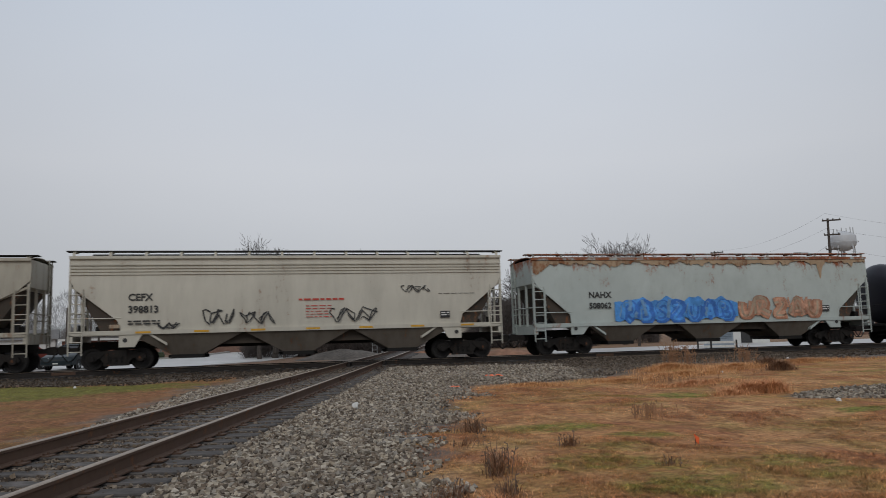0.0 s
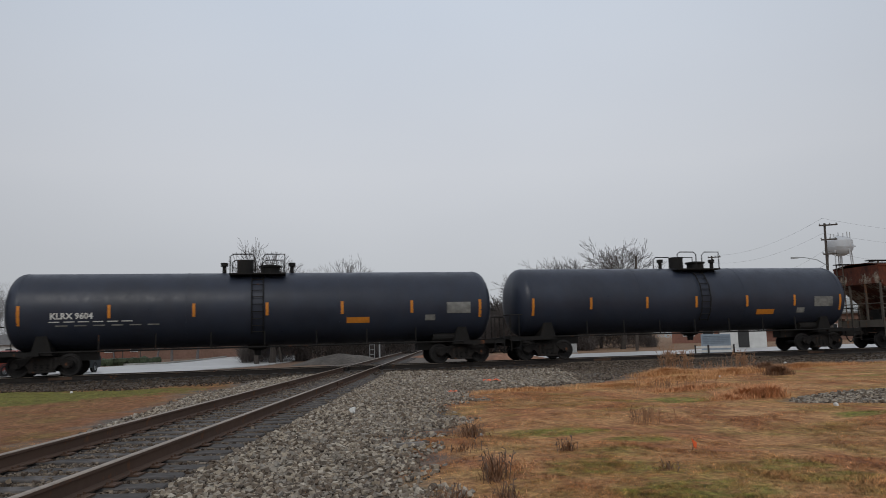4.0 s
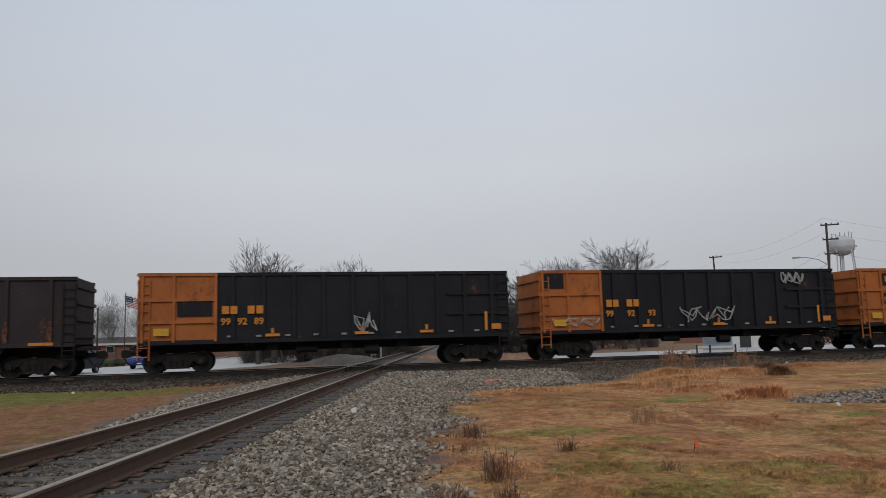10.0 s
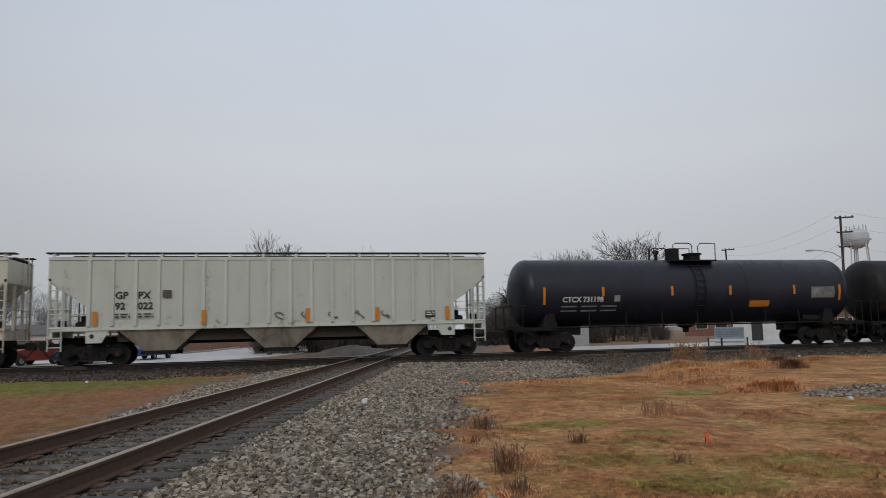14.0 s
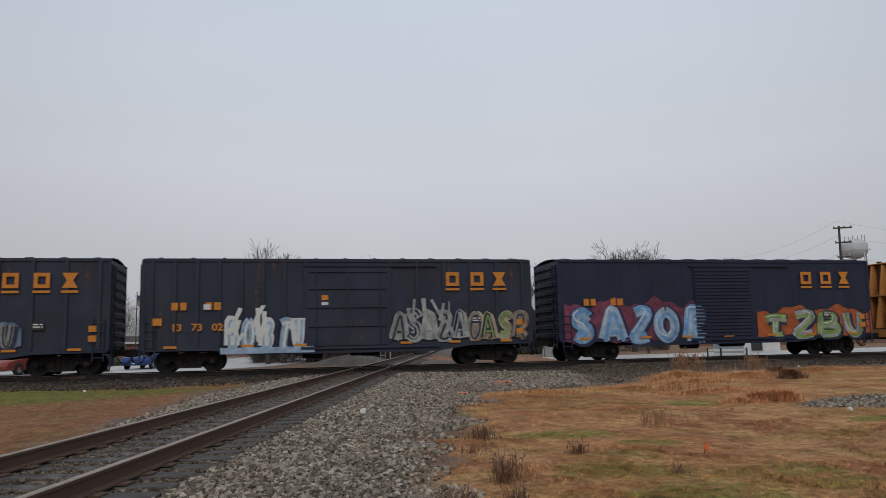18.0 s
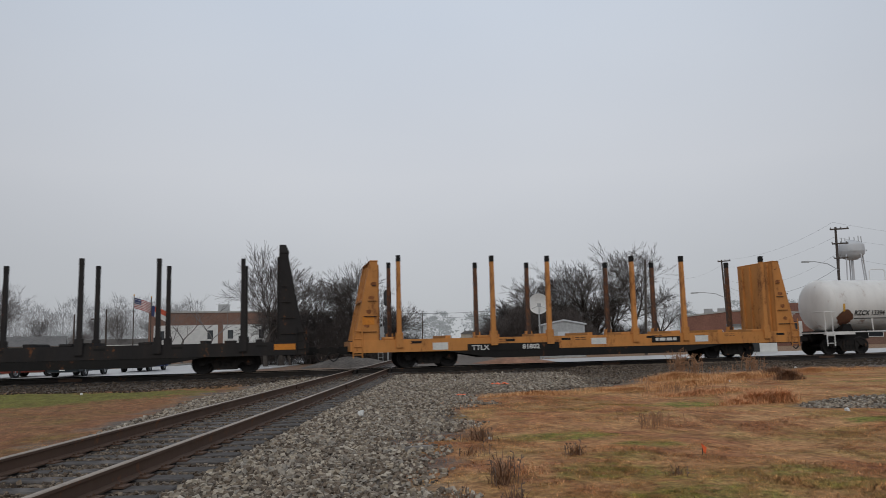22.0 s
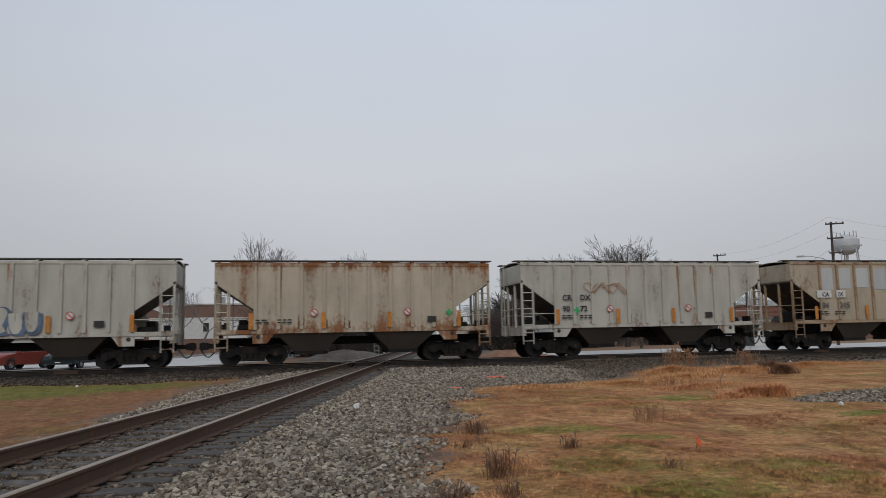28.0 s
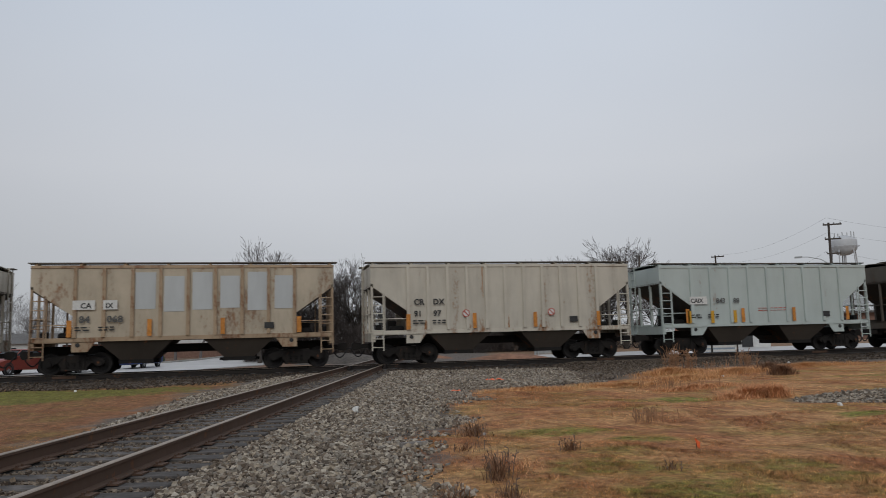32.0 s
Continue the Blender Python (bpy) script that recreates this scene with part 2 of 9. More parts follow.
    green = ramp_node(n, l, fine, 0.3, 0.7, (0.09, 0.102, 0.018, 1), (0.31, 0.31, 0.060, 1))
    # patches where the winter grass stays green: x, y, half length, half width, strength
    rough_edge = math_node(n, l, "ADD", math_node(n, l, "MULTIPLY", edge, 2.2), math_node(n, l, "MULTIPLY", math_node(n, l, "SUBTRACT", mid, 0.5), 2.4))
    gm = ramp_node(n, l, noise_node(n, l, pos, 0.9, 8, (0.9, 0.9, 1), (4.3, 1.2, 0)), 0.47, 0.70, (0, 0, 0, 1), (0.62, 0.62, 0.62, 1))
    for gx, gy, ga, gb, gs in GREEN:
        qx = math_node(n, l, "DIVIDE", math_node(n, l, "SUBTRACT", x, gx), ga)
        qy = math_node(n, l, "DIVIDE", math_node(n, l, "SUBTRACT", y, gy), gb)
        q = math_node(n, l, "ADD", math_node(n, l, "ADD", math_node(n, l, "MULTIPLY", qx, qx), math_node(n, l, "MULTIPLY", qy, qy)), rough_edge)
        gm = math_node(n, l, "MAXIMUM", gm, math_node(n, l, "MULTIPLY", math_node(n, l, "MULTIPLY", math_node(n, l, "SUBTRACT", 1.25, q), 1.1, True), gs))
    gm = math_node(n, l, "MULTIPLY", gm, ramp_node(n, l, noise_node(n, l, pos, 5.0, 8), 0.36, 0.58, (0.30, 0.30, 0.30, 1), (1.0, 1.0, 1.0, 1)), True)
    turf = mix_node(n, l, gm, straw, green)
    # the turf is darker and browner left of the crossing track
    turf = mix_node(n, l, math_node(n, l, "MULTIPLY", left_grass, 0.28), turf, (0.10, 0.045, 0.02))
    speck = ramp_node(n, l, noise_node(n, l, pos, 11.0, 8), 0.36, 0.64, (0.60, 0.58, 0.56, 1), (1.25, 1.26, 1.26, 1))
    clump = ramp_node(n, l, noise_node(n, l, pos, 3.6, 7, (1, 0.55, 1), (1.9, 6.1, 0)), 0.36, 0.62, (0.74, 0.70, 0.68, 1), (1.16, 1.17, 1.17, 1))
    turf = mix_node(n, l, 1.0, turf, clump, "MULTIPLY")
    turf = mix_node(n, l, 1.0, turf, speck, "MULTIPLY")
    return grass, stone, turf, fine, mid


def ground_material():
    m, n, l, b = base_material("ground", 0.92, 0, 0.25)
    grass, stone, turf, fine, mid = ground_zones(n, l)
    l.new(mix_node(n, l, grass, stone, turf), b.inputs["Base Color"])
    bump_node(n, l, b, math_node(n, l, "ADD", fine, mid), 0.8, 0.04)
    return m


def blade_material():
    m, n, l, b = base_material("grass_blades", 0.8, 0, 0.2)
    grass, stone, turf, fine, mid = ground_zones(n, l)
    geo = n.new("ShaderNodeNewGeometry")
    v = ramp_node(n, l, geo.outputs["Random Per Island"], 0, 1, (1.06, 0.97, 0.90, 1), (2.36, 2.14, 1.98, 1))
    l.new(mix_node(n, l, 1.0, turf, v, "MULTIPLY"), b.inputs["Base Color"])
    up = n.new("ShaderNodeCombineXYZ")
    up.inputs[2].default_value = 1.0
    l.new(up.outputs[0], b.inputs["Normal"])
    return m


def stone_material(name, shade=1.0, tint=(1, 1, 1)):
    m, n, l, b = base_material(name, 0.9, 0, 0.3)
    geo, tc = n.new("ShaderNodeNewGeometry"), n.new("ShaderNodeTexCoord")
    r = n.new("ShaderNodeValToRGB")
    e = r.color_ramp.elements
    e[0].color, e[1].color = (0.085, 0.072, 0.062, 1), (0.40, 0.37, 0.325, 1)
    for at, c in ((0.3, (0.17, 0.135, 0.105, 1)), (0.55, (0.23, 0.215, 0.195, 1)), (0.8, (0.31, 0.265, 0.21, 1))):
        e.new(at).color = c
    l.new(geo.outputs["Random Per Island"], r.inputs[0])
    f = noise_node(n, l, tc.outputs["Object"], 30, 6)
    k = lambda v: tuple(v * shade * t for t in tint) + (1,)
    c = mix_node(n, l, 1.0, r.outputs[0], ramp_node(n, l, f, 0.3, 0.7, k(0.72), k(1.12)), "MULTIPLY")
    l.new(c, b.inputs["Base Color"])
    return m


M_GROUND, M_BLADE, M_STONE = ground_material(), blade_material(), stone_material("ballast_stone", 1.17, (1.0, 0.965, 0.905))
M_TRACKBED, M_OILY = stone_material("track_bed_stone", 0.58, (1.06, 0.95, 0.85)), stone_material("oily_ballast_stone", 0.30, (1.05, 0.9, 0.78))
M_RAIL_SIDE = paint("rail_steel", (0.100, 0.059, 0.040), 0.18, 0.3, 0.75, 1.0, 1.0)
# main line rails: darker steel, painted for the shade under the train
M_RAIL_SHADED = paint("shaded_rail_steel", (0.022, 0.018, 0.016), 0.06, 0.3, 0.7, 1.5, 1.0)
M_RAIL_TOP = plain("worn_rail_head", (0.36, 0.29, 0.23), 0.5, 0.55, 0.25, 8)
M_TIE = plain("weathered_tie", (0.098, 0.088, 0.082), 0.9, 0, 0.45, 7, 0.5)
M_UNDER = paint("underframe_black", (0.009, 0.0085, 0.008), 0.02, 0.16, 0.75, 2.0, fade=0.3)
M_TRUCK = paint("truck_grime", (0.014, 0.012, 0.011), 0.05, 0.22, 0.8, 3.0, fade=0.3)
M_WHEEL = plain("wheel_steel", (0.018, 0.016, 0.015), 0.7, 0.1, 0.35, 6)
M_HOSE = plain("black_rubber", (0.02, 0.02, 0.02), 0.7, 0, 0.2)
M_YELLOW = plain("reflector_yellow", (0.62, 0.33, 0.03), 0.5, 0, 0.15, 10, 0)
M_WHITE = plain("marking_white", (0.66, 0.66, 0.63), 0.6, 0, 0.12, 10, 0)
M_BLACK = plain("marking_black", (0.035, 0.035, 0.035), 0.6, 0, 0.2, 10, 0)
M_ORANGE = plain("marking_orange", (0.62, 0.22, 0.025), 0.6, 0, 0.15, 10, 0)
M_RED = plain("marking_red", (0.50, 0.06, 0.04), 0.6, 0, 0.15, 10, 0)
M_GREEN = plain("marking_green", (0.05, 0.42, 0.14), 0.6, 0, 0.15, 10, 0)


# ---- mesh helpers ----
def box(bm, x0, x1, y0, y1, z0, z1):
    v = [bm.verts.new(p) for p in ((x0, y0, z0), (x1, y0, z0), (x1, y1, z0), (x0, y1, z0), (x0, y0, z1), (x1, y0, z1), (x1, y1, z1), (x0, y1, z1))]
    for q in ((3, 2, 1, 0), (4, 5, 6, 7), (0, 1, 5, 4), (1, 2, 6, 5), (2, 3, 7, 6), (3, 0, 4, 7)):
        bm.faces.new([v[i] for i in q])
    return bm


def prism(bm, pts, y0, y1):
    """A polygon in x and z (counter-clockwise seen from -y), drawn out along y."""
    a = [bm.verts.new((x, y0, z)) for x, z in pts]
    b = [bm.verts.new((x, y1, z)) for x, z in pts]
    bm.faces.new(a)
    bm.faces.new(b[::-1])
    for i in range(len(pts)):
        j = (i + 1) % len(pts)
        bm.faces.new((a[j], a[i], b[i], b[j]))
    return bm


def hull(bm, a, b):
    """Joins two rings of equal length, with both ends closed."""
    va, vb = [bm.verts.new(p) for p in a], [bm.verts.new(p) for p in b]
    bm.faces.new(va[::-1])
    bm.faces.new(vb)
    for i in range(len(a)):
        j = (i + 1) % len(a)
        bm.faces.new((va[i], va[j], vb[j], vb[i]))
    return bm


def rod(bm, p, q, r, n=6, r2=None):
    p, q = Vector(p), Vector(q)
    d = (q - p).normalized()
    u = d.orthogonal().normalized()
    w = d.cross(u)
    r2 = r if r2 is None else r2
    ring = lambda c, k: [c + (u * math.cos(2 * math.pi * i / n) + w * math.sin(2 * math.pi * i / n)) * k for i in range(n)]
    return hull(bm, ring(p, r), ring(q, r2))


def tube(bm, pts, r, n=6):
    """One closed pipe along a bent line."""
    pts = [Vector(q) for q in pts]
    rings, u = [], None
    for i, c in enumerate(pts):
        d = (pts[min(i + 1, len(pts) - 1)] - pts[max(i - 1, 0)]).normalized()
        u = d.orthogonal().normalized() if u is None else (u - d * u.dot(d)).normalized()
        w = d.cross(u)
        rings.append([bm.verts.new(c + (u * math.cos(2 * math.pi * k / n) + w * math.sin(2 * math.pi * k / n)) * r) for k in range(n)])
    bm.faces.new(rings[0][::-1])
    bm.faces.new(rings[-1])
    for p, q in zip(rings, rings[1:]):
        for k in range(n):
            bm.faces.new((p[k], p[(k + 1) % n], q[(k + 1) % n], q[k]))
    return bm


def lathe(bm, prof, n=32, axis="x", centre=(0, 0, 0)):
    """Turns (along, radius) pairs about an axis; a radius of zero closes the end."""
    c = Vector(centre)
    rings = []
    for a, r in prof:
        ring = []
        for i in range(n if r > 1e-6 else 1):
            t = 2 * math.pi * i / n
            u, w = r * math.cos(t), r * math.sin(t)
            ring.append(bm.verts.new(c + Vector({"x": (a, u, w), "y": (w, a, u), "z": (u, w, a)}[axis])))
        rings.append(ring)
    for p, q in zip(rings, rings[1:]):
        for i in range(n):
            j = (i + 1) % n
            if len(p) == 1 and len(q) > 1:
                bm.faces.new((p[0], q[j], q[i]))
            elif len(q) == 1 and len(p) > 1:
                bm.faces.new((p[i], p[j], q[0]))
            elif len(p) > 1:
                bm.faces.new((p[i], p[j], q[j], q[i]))
    return bm


def mesh_of(name, bm, material, smooth=False, bevel=0.0):
    if bevel:
        bmesh.ops.bevel(bm, geom=bm.edges[:], offset=bevel, segments=1, affect="EDGES", clamp_overlap=True)
    bmesh.ops.recalc_face_normals(bm, faces=bm.faces[:])
    me = bpy.data.meshes.new(name)
    bm.to_mesh(me)
    bm.free()
    for m in material if isinstance(material, (list, tuple)) else [material]:
        me.materials.append(m)
    if smooth:
        me.shade_smooth()
        me.set_sharp_from_angle(angle=radians(35))
    return me


def part(name, bm, material, parent, label="", smooth=False, bevel=0.0):
    """Links a bmesh as one mesh object under a thing or a part."""
    ob = new(name, mesh_of(name, bm, material, smooth, bevel))
    ob.parent = parent
    return tagged(ob, label)


def place(name, me, parent, m=Matrix(), label=""):
    """Another object on mesh data that is already there."""
    ob = new(name, me)
    ob.parent, ob.matrix_basis = parent, m
    return tagged(ob, label)


def thing(name, m=Matrix(), label="", category="", group="", kind=""):
    ob = new(name)
    ob.empty_display_size = 0.3
    ob.matrix_basis = m
    return tagged(ob, label, category, group, kind)


def solid(name, bm, material, label="", category="", group="", kind="", m=Matrix(), smooth=False):
    ob = new(name, mesh_of(name, bm, material, smooth))
    ob.matrix_basis = m
    return tagged(ob, label, category, group, kind)


B = bmesh.new
CACHE = {}


def cached(key, make):
    if key not in CACHE:
        CACHE[key] = make()
    return CACHE[key]


# ---- ground ----
def smooth_step(a, b, v):
    t = np.clip((v - a) / (b - a), 0, 1)
    return t * t * (3 - 2 * t)


def ground_height(x, y):
    x, y = np.asarray(x, float), np.asarray(y, float)
    d1 = np.abs(y - TRACK_Y)
    d2 = np.abs((x - CROSS_X - CROSS_TAN * y) * CROSS_COS)
    crown1 = 1 - smooth_step(1.7, 3.6, d1)
    crown2 = (1 - smooth_step(1.35, 3.6, d2)) * (1 - smooth_step(120, 160, y))
    z = GROUND + np.maximum(0.11 * crown1, 0.088 * crown2)
    wave = 0.05 * np.sin(x * 0.7 + 0.3 * y) * np.sin(y * 0.45 + 1.0) + 0.025 * np.sin(x * 2.1 - y * 1.3) * np.sin(y * 1.7 + x * 0.4)
    far = 1 - smooth_step(40, 60, y)
    z = z + wave * far * (1 - np.maximum(crown1, crown2)) * smooth_step(1, 4, np.hypot(x, y))
    return z - 0.10 * smooth_step(39, 46, y) * (1 - crown2)


def spaced(lo, hi, fine_lo, fine_hi, step, grow=1.25):
    vals = list(np.arange(fine_lo, fine_hi + step / 2, step))
    s, v = step, vals[-1]
    while v < hi:
        s *= grow
        v += s
        vals.append(min(v, hi))
    s, v, low = step, fine_lo, []
    while v > lo:
        s *= grow
        v -= s
        low.append(max(v, lo))
    return np.array(low[::-1] + vals)


def sheet(name, xs, ys, height, material):
    gx, gy = np.meshgrid(xs, ys)
    co = np.stack([gx, gy, height(gx, gy)], -1).reshape(-1, 3)
    nx, ny = len(xs), len(ys)
    i = np.arange((nx - 1) * (ny - 1))
    a = (i // (nx - 1)) * nx + i % (nx - 1)
    faces = np.stack([a, a + 1, a + nx + 1, a + nx], 1)
    me = bpy.data.meshes.new(name)
    me.from_pydata(co.tolist(), [], faces.tolist())
    me.materials.append(material)
    me.shade_smooth()
    return new(name, me)


tagged(sheet("ground", spaced(-2600, 2600, -26, 44, 0.35), spaced(-400, 3500, 1.5, 46, 0.3), ground_height, M_GROUND),
       "gravel and dry brown grass with green patches", "ground", kind="structure")


def soup(name, verts, faces, material):
    me = bpy.data.meshes.new(name)
    me.from_pydata(verts.tolist(), [], faces.tolist())
    me.materials.append(material)
    return new(name, me)


def ragged(x, y):
    """Smooth pseudo-random value round zero, for uneven edges."""
    return 0.5 * np.sin(x * 1.9 + y * 0.7) + 0.35 * np.sin(y * 2.3 - x * 1.1 + 1.3) + 0.3 * np.sin(x * 4.7 + y * 3.9) + 0.25 * np.sin(y * 6.1 - x * 5.3)


def left_edge(y):
    """How far left of the crossing track the stones reach."""
    return np.clip(0.35 - 0.165 * y, -3.6, -1.45)


def stone_share(u, y, x):
    lim = 3.45 + 0.06 * y + 0.6 * ragged(x, y) + np.clip((y - 19.3) / 1.2, 0, 1) * 3.6
    return np.clip((lim - u) / 1.1, 0, 1) * np.clip((u - left_edge(y)) / 0.5, 0, 1)


def stones(name, x, y, size, sink, material, label, rng):
    """Angular eight-cornered stones, one island each, joined."""
    n = len(x)
    base = np.array([(-1, -1, -1), (1, -1, -1), (1, 1, -1), (-1, 1, -1), (-1, -1, 1), (1, -1, 1), (1, 1, 1), (-1, 1, 1)], float) * 0.62
    quad = np.array([(3, 2, 1, 0), (4, 5, 6, 7), (0, 1, 5, 4), (1, 2, 6, 5), (2, 3, 7, 6), (3, 0, 4, 7)])
    pts = base[None] * rng.uniform(0.6, 1.3, (n, 8, 1)) * rng.uniform(0.65, 1.3, (n, 1, 3)) + rng.normal(0, 0.12, (n, 8, 3))
    ax = rng.normal(0, 1, (n, 3))
    ax /= np.linalg.norm(ax, axis=1)[:, None]
    th = rng.uniform(0, 6.28, n)[:, None, None]
    k = ax[:, None, :]
    pts = pts * np.cos(th) + np.cross(np.broadcast_to(k, pts.shape), pts) * np.sin(th) + k * (pts * k).sum(-1, keepdims=True) * (1 - np.cos(th))
    pts = pts * np.array([1.0, 1.0, 0.8]) * size[:, None, None]
    pts += np.stack([x, y, ground_height(x, y) + size * (sink + rng.uniform(-0.25, 0.55, n))], -1)[:, None, :]
    faces = (quad[None] + (np.arange(n) * 8)[:, None, None]).reshape(-1, 4)
    tagged(soup(name, pts.reshape(-1, 3), faces, material), label, "gravel", kind="stuff")


def scatter_stones():
    """Loose ballast stones, thickest near the start of the crossing track."""
    rng = np.random.default_rng(5)
    n = 150000
    y = 5.0 + 26 * rng.random(n) ** 1.55
    u = rng.uniform(-2.9, 8.6, n)
    fade = stone_share(u, y, CROSS_X + CROSS_TAN * y + u / CROSS_COS) > rng.random(n)
    y, u = y[fade], u[fade]
    x = CROSS_X + CROSS_TAN * y + u / CROSS_COS
    extra = 2600
    r, a = np.sqrt(rng.random(extra)), rng.uniform(0, 6.283, extra)
    x, y, u = np.append(x, 12.4 + 2.3 * r * np.cos(a)), np.append(y, 12.9 + 1.2 * r * np.sin(a)), np.append(u, np.full(extra, 3.0))
    # within the track: chips between the ties, few on top of them, none under the rails
    along = (y + 6 + u * math.sin(CROSS_ANGLE)) / CROSS_COS
    phase = ((along - 9.0) / 0.53) % 1.0
    gap = np.minimum(phase, 1 - phase) * 0.53
    bed = (np.abs(u) < 1.42) & (along < 50)
    inside = np.abs(u) < 0.72
    chance = rng.random(len(u))
    between = (gap > np.where(inside, 0.12, 0.175)) & (chance < np.where(inside, 1.0, 0.55))
    on_top = rng.random(len(u)) < np.where(inside, 0.30, np.clip((np.abs(u) - 1.2) * 1.2, 0.03, 0.3))
    keep = (np.abs(np.abs(u) - 0.75) > 0.12) & (~bed | between | on_top)
    x, y, u, bed = x[keep], y[keep], u[keep], bed[keep]
    size = rng.uniform(0.017, 0.036, len(x)) * rng.choice([0.7, 1.0, 1.0, 1.2], len(x)) * (1 + 0.012 * y)
    stones("ballast", x[~bed], y[~bed], size[~bed], 0.22, M_STONE, "loose grey-brown crushed stone round the rails", rng)
    # the dark chips also paint the shade of the gaps between tie ends
    stones("track_bed_stones", x[bed], y[bed], size[bed] * 0.72, 0.1, M_TRACKBED, "dark dirty stone chips, also shading the gaps between the ties", rng)
    n = 11000
    lx, ly = rng.uniform(-12, 36, n), TRACK_Y - 2.2 - 5.0 * rng.random(n) ** 1.3
    keep = np.abs(np.abs(cross_side(lx, ly)) - 0.75) > 0.13
    lx, ly = lx[keep], ly[keep]
    n = 14000
    gx = rng.uniform(5, 24, n)
    gy = 19.6 + 6.6 * np.clip((gx - 8.0) * 0.15, 0, 1) + rng.uniform(0, 8, n)
    stones("dusty_gravel", gx, gy, rng.uniform(0.02, 0.042, n), 0.1, M_TRACKBED, "dusty dark gravel between grass and main line", rng)
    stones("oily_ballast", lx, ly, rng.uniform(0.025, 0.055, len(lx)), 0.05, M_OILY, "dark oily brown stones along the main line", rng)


def grass_share(x, y):
    u = cross_side(x, y)
    r = ragged(x, y)
    right = np.clip((u - (2.7 + 0.06 * y + 0.6 * r)) / 1.1, 0, 1)
    left = np.clip((left_edge(y) - u + 0.4 * r) / 0.6, 0, 1)
    reach = 19.8 + 6.6 * np.clip((x - 8.0) * 0.15, 0, 1) + 9.2 * (x < 0.5)
    rows = np.clip((reach + 0.9 * r - y) / 1.2, 0, 1)
    patch = np.clip((((x - 12.4) / 2.4) ** 2 + ((y - 12.9) / 1.25) ** 2 - 0.5 + 0.3 * r) / 0.5, 0, 1)
    return np.maximum(right, left) * rows * patch


def clumps(x, y):
    """Value from 0 to 1 that gathers the grass in uneven tufts."""
    a = np.sin(x * 2.3 + 1.7 * np.sin(y * 0.9)) * np.sin(y * 2.9 + 1.3 * np.sin(x * 1.3))
    b = np.sin(x * 6.1 + 2.0 * np.sin(y * 3.3)) * np.sin(y * 7.7 + 1.6 * np.sin(x * 4.1))
    c = np.sin(x * 0.8 + 0.5) * np.sin(y * 0.55 + 0.4 * x)
    return np.clip(0.42 + 0.22 * a + 0.22 * b + 0.22 * c, 0, 1)


def scatter_grass():
    rng = np.random.default_rng(8)
    n = 760000
    y = 4.4 + 25 * rng.random(n) ** 1.75
    az = rng.uniform(radians(-25), radians(47), n)
    x = y * np.tan(az) + rng.uniform(-0.6, 0.6, n)
    keep = grass_share(x, y) > rng.random(n)
    x, y = x[keep], y[keep]
    n = len(x)
    tuft = clumps(x, y)
    h = (0.010 + 0.050 * tuft ** 1.5) * rng.uniform(0.4, 1.25, n) * np.where(x < -2, 0.5, 1.0)
    a = rng.uniform(0, 6.28, n)
    w = rng.uniform(0.0022, 0.0050, n) * (1 + 0.055 * y)
    lean = rng.uniform(0.35, 1.6, n) * h
    la = rng.uniform(0, 6.28, n)
    z = ground_height(x, y) - 0.01
    c = np.stack([x, y, z], -1)
    side = np.stack([np.cos(a) * w, np.sin(a) * w, np.zeros(n)], -1)
    tip = c + np.stack([np.cos(la) * lean, np.sin(la) * lean, h], -1)
    verts = np.stack([c - side, c + side, tip], 1).reshape(-1, 3)
    tagged(soup("dry_grass", verts, np.arange(3 * n).reshape(-1, 3), M_BLADE), "short dry brown grass with green tufts", "grass", kind="stuff")


scatter_stones()
scatter_grass()

# ---- tracks ----
RAIL = [(-0.07, -0.18), (0.07, -0.18), (0.07, -0.165), (0.012, -0.145), (0.012, -0.045), (0.036, -0.035), (0.036, -0.008), (0.028, 0.0), (-0.028, 0.0), (-0.036, -0.008), (-0.036, -0.035), (-0.012, -0.045), (-0.012, -0.145), (-0.07, -0.165)]


def rail_mesh(length, key, side):
    def make():
        bm = B()
        a = [bm.verts.new((0, y, z)) for y, z in RAIL]
        b = [bm.verts.new((length, y, z)) for y, z in RAIL]
        bm.faces.new(a)
        bm.faces.new(b[::-1])
        for i in range(len(RAIL)):
            j = (i + 1) % len(RAIL)
            f = bm.faces.new((a[i], b[i], b[j], a[j]))
            f.material_index = 1 if i in (6, 7, 8) else 0
        return mesh_of("rail", bm, [side, M_RAIL_TOP])
    return cached(("rail", key), make)


def tie_mesh(k):
    def make():
        rng = random.Random(k)
        bm = B()
        box(bm, -0.115, 0.115, -1.37, 1.37, -0.36, -0.185)
        for v in bm.verts:
            v.co += Vector((rng.uniform(-.012, .012), rng.uniform(-.05, .05), rng.uniform(-.008, .008)))
        return mesh_of("tie", bm, M_TIE, bevel=0.012)
    return cached(("tie", k), make)


def plate_mesh():
    def make():
        bm = B()
        box(bm, -0.09, 0.09, -0.17, 0.17, -0.185, -0.168)
        for sx in (-0.05, 0.05):
            for sy in (-0.09, 0.09):
                box(bm, sx - 0.01, sx + 0.01, sy - 0.012, sy + 0.012, -0.17, -0.145)
        return mesh_of("tie_plate", bm, M_RAIL_SIDE)
    return cached("tie_plate", make)


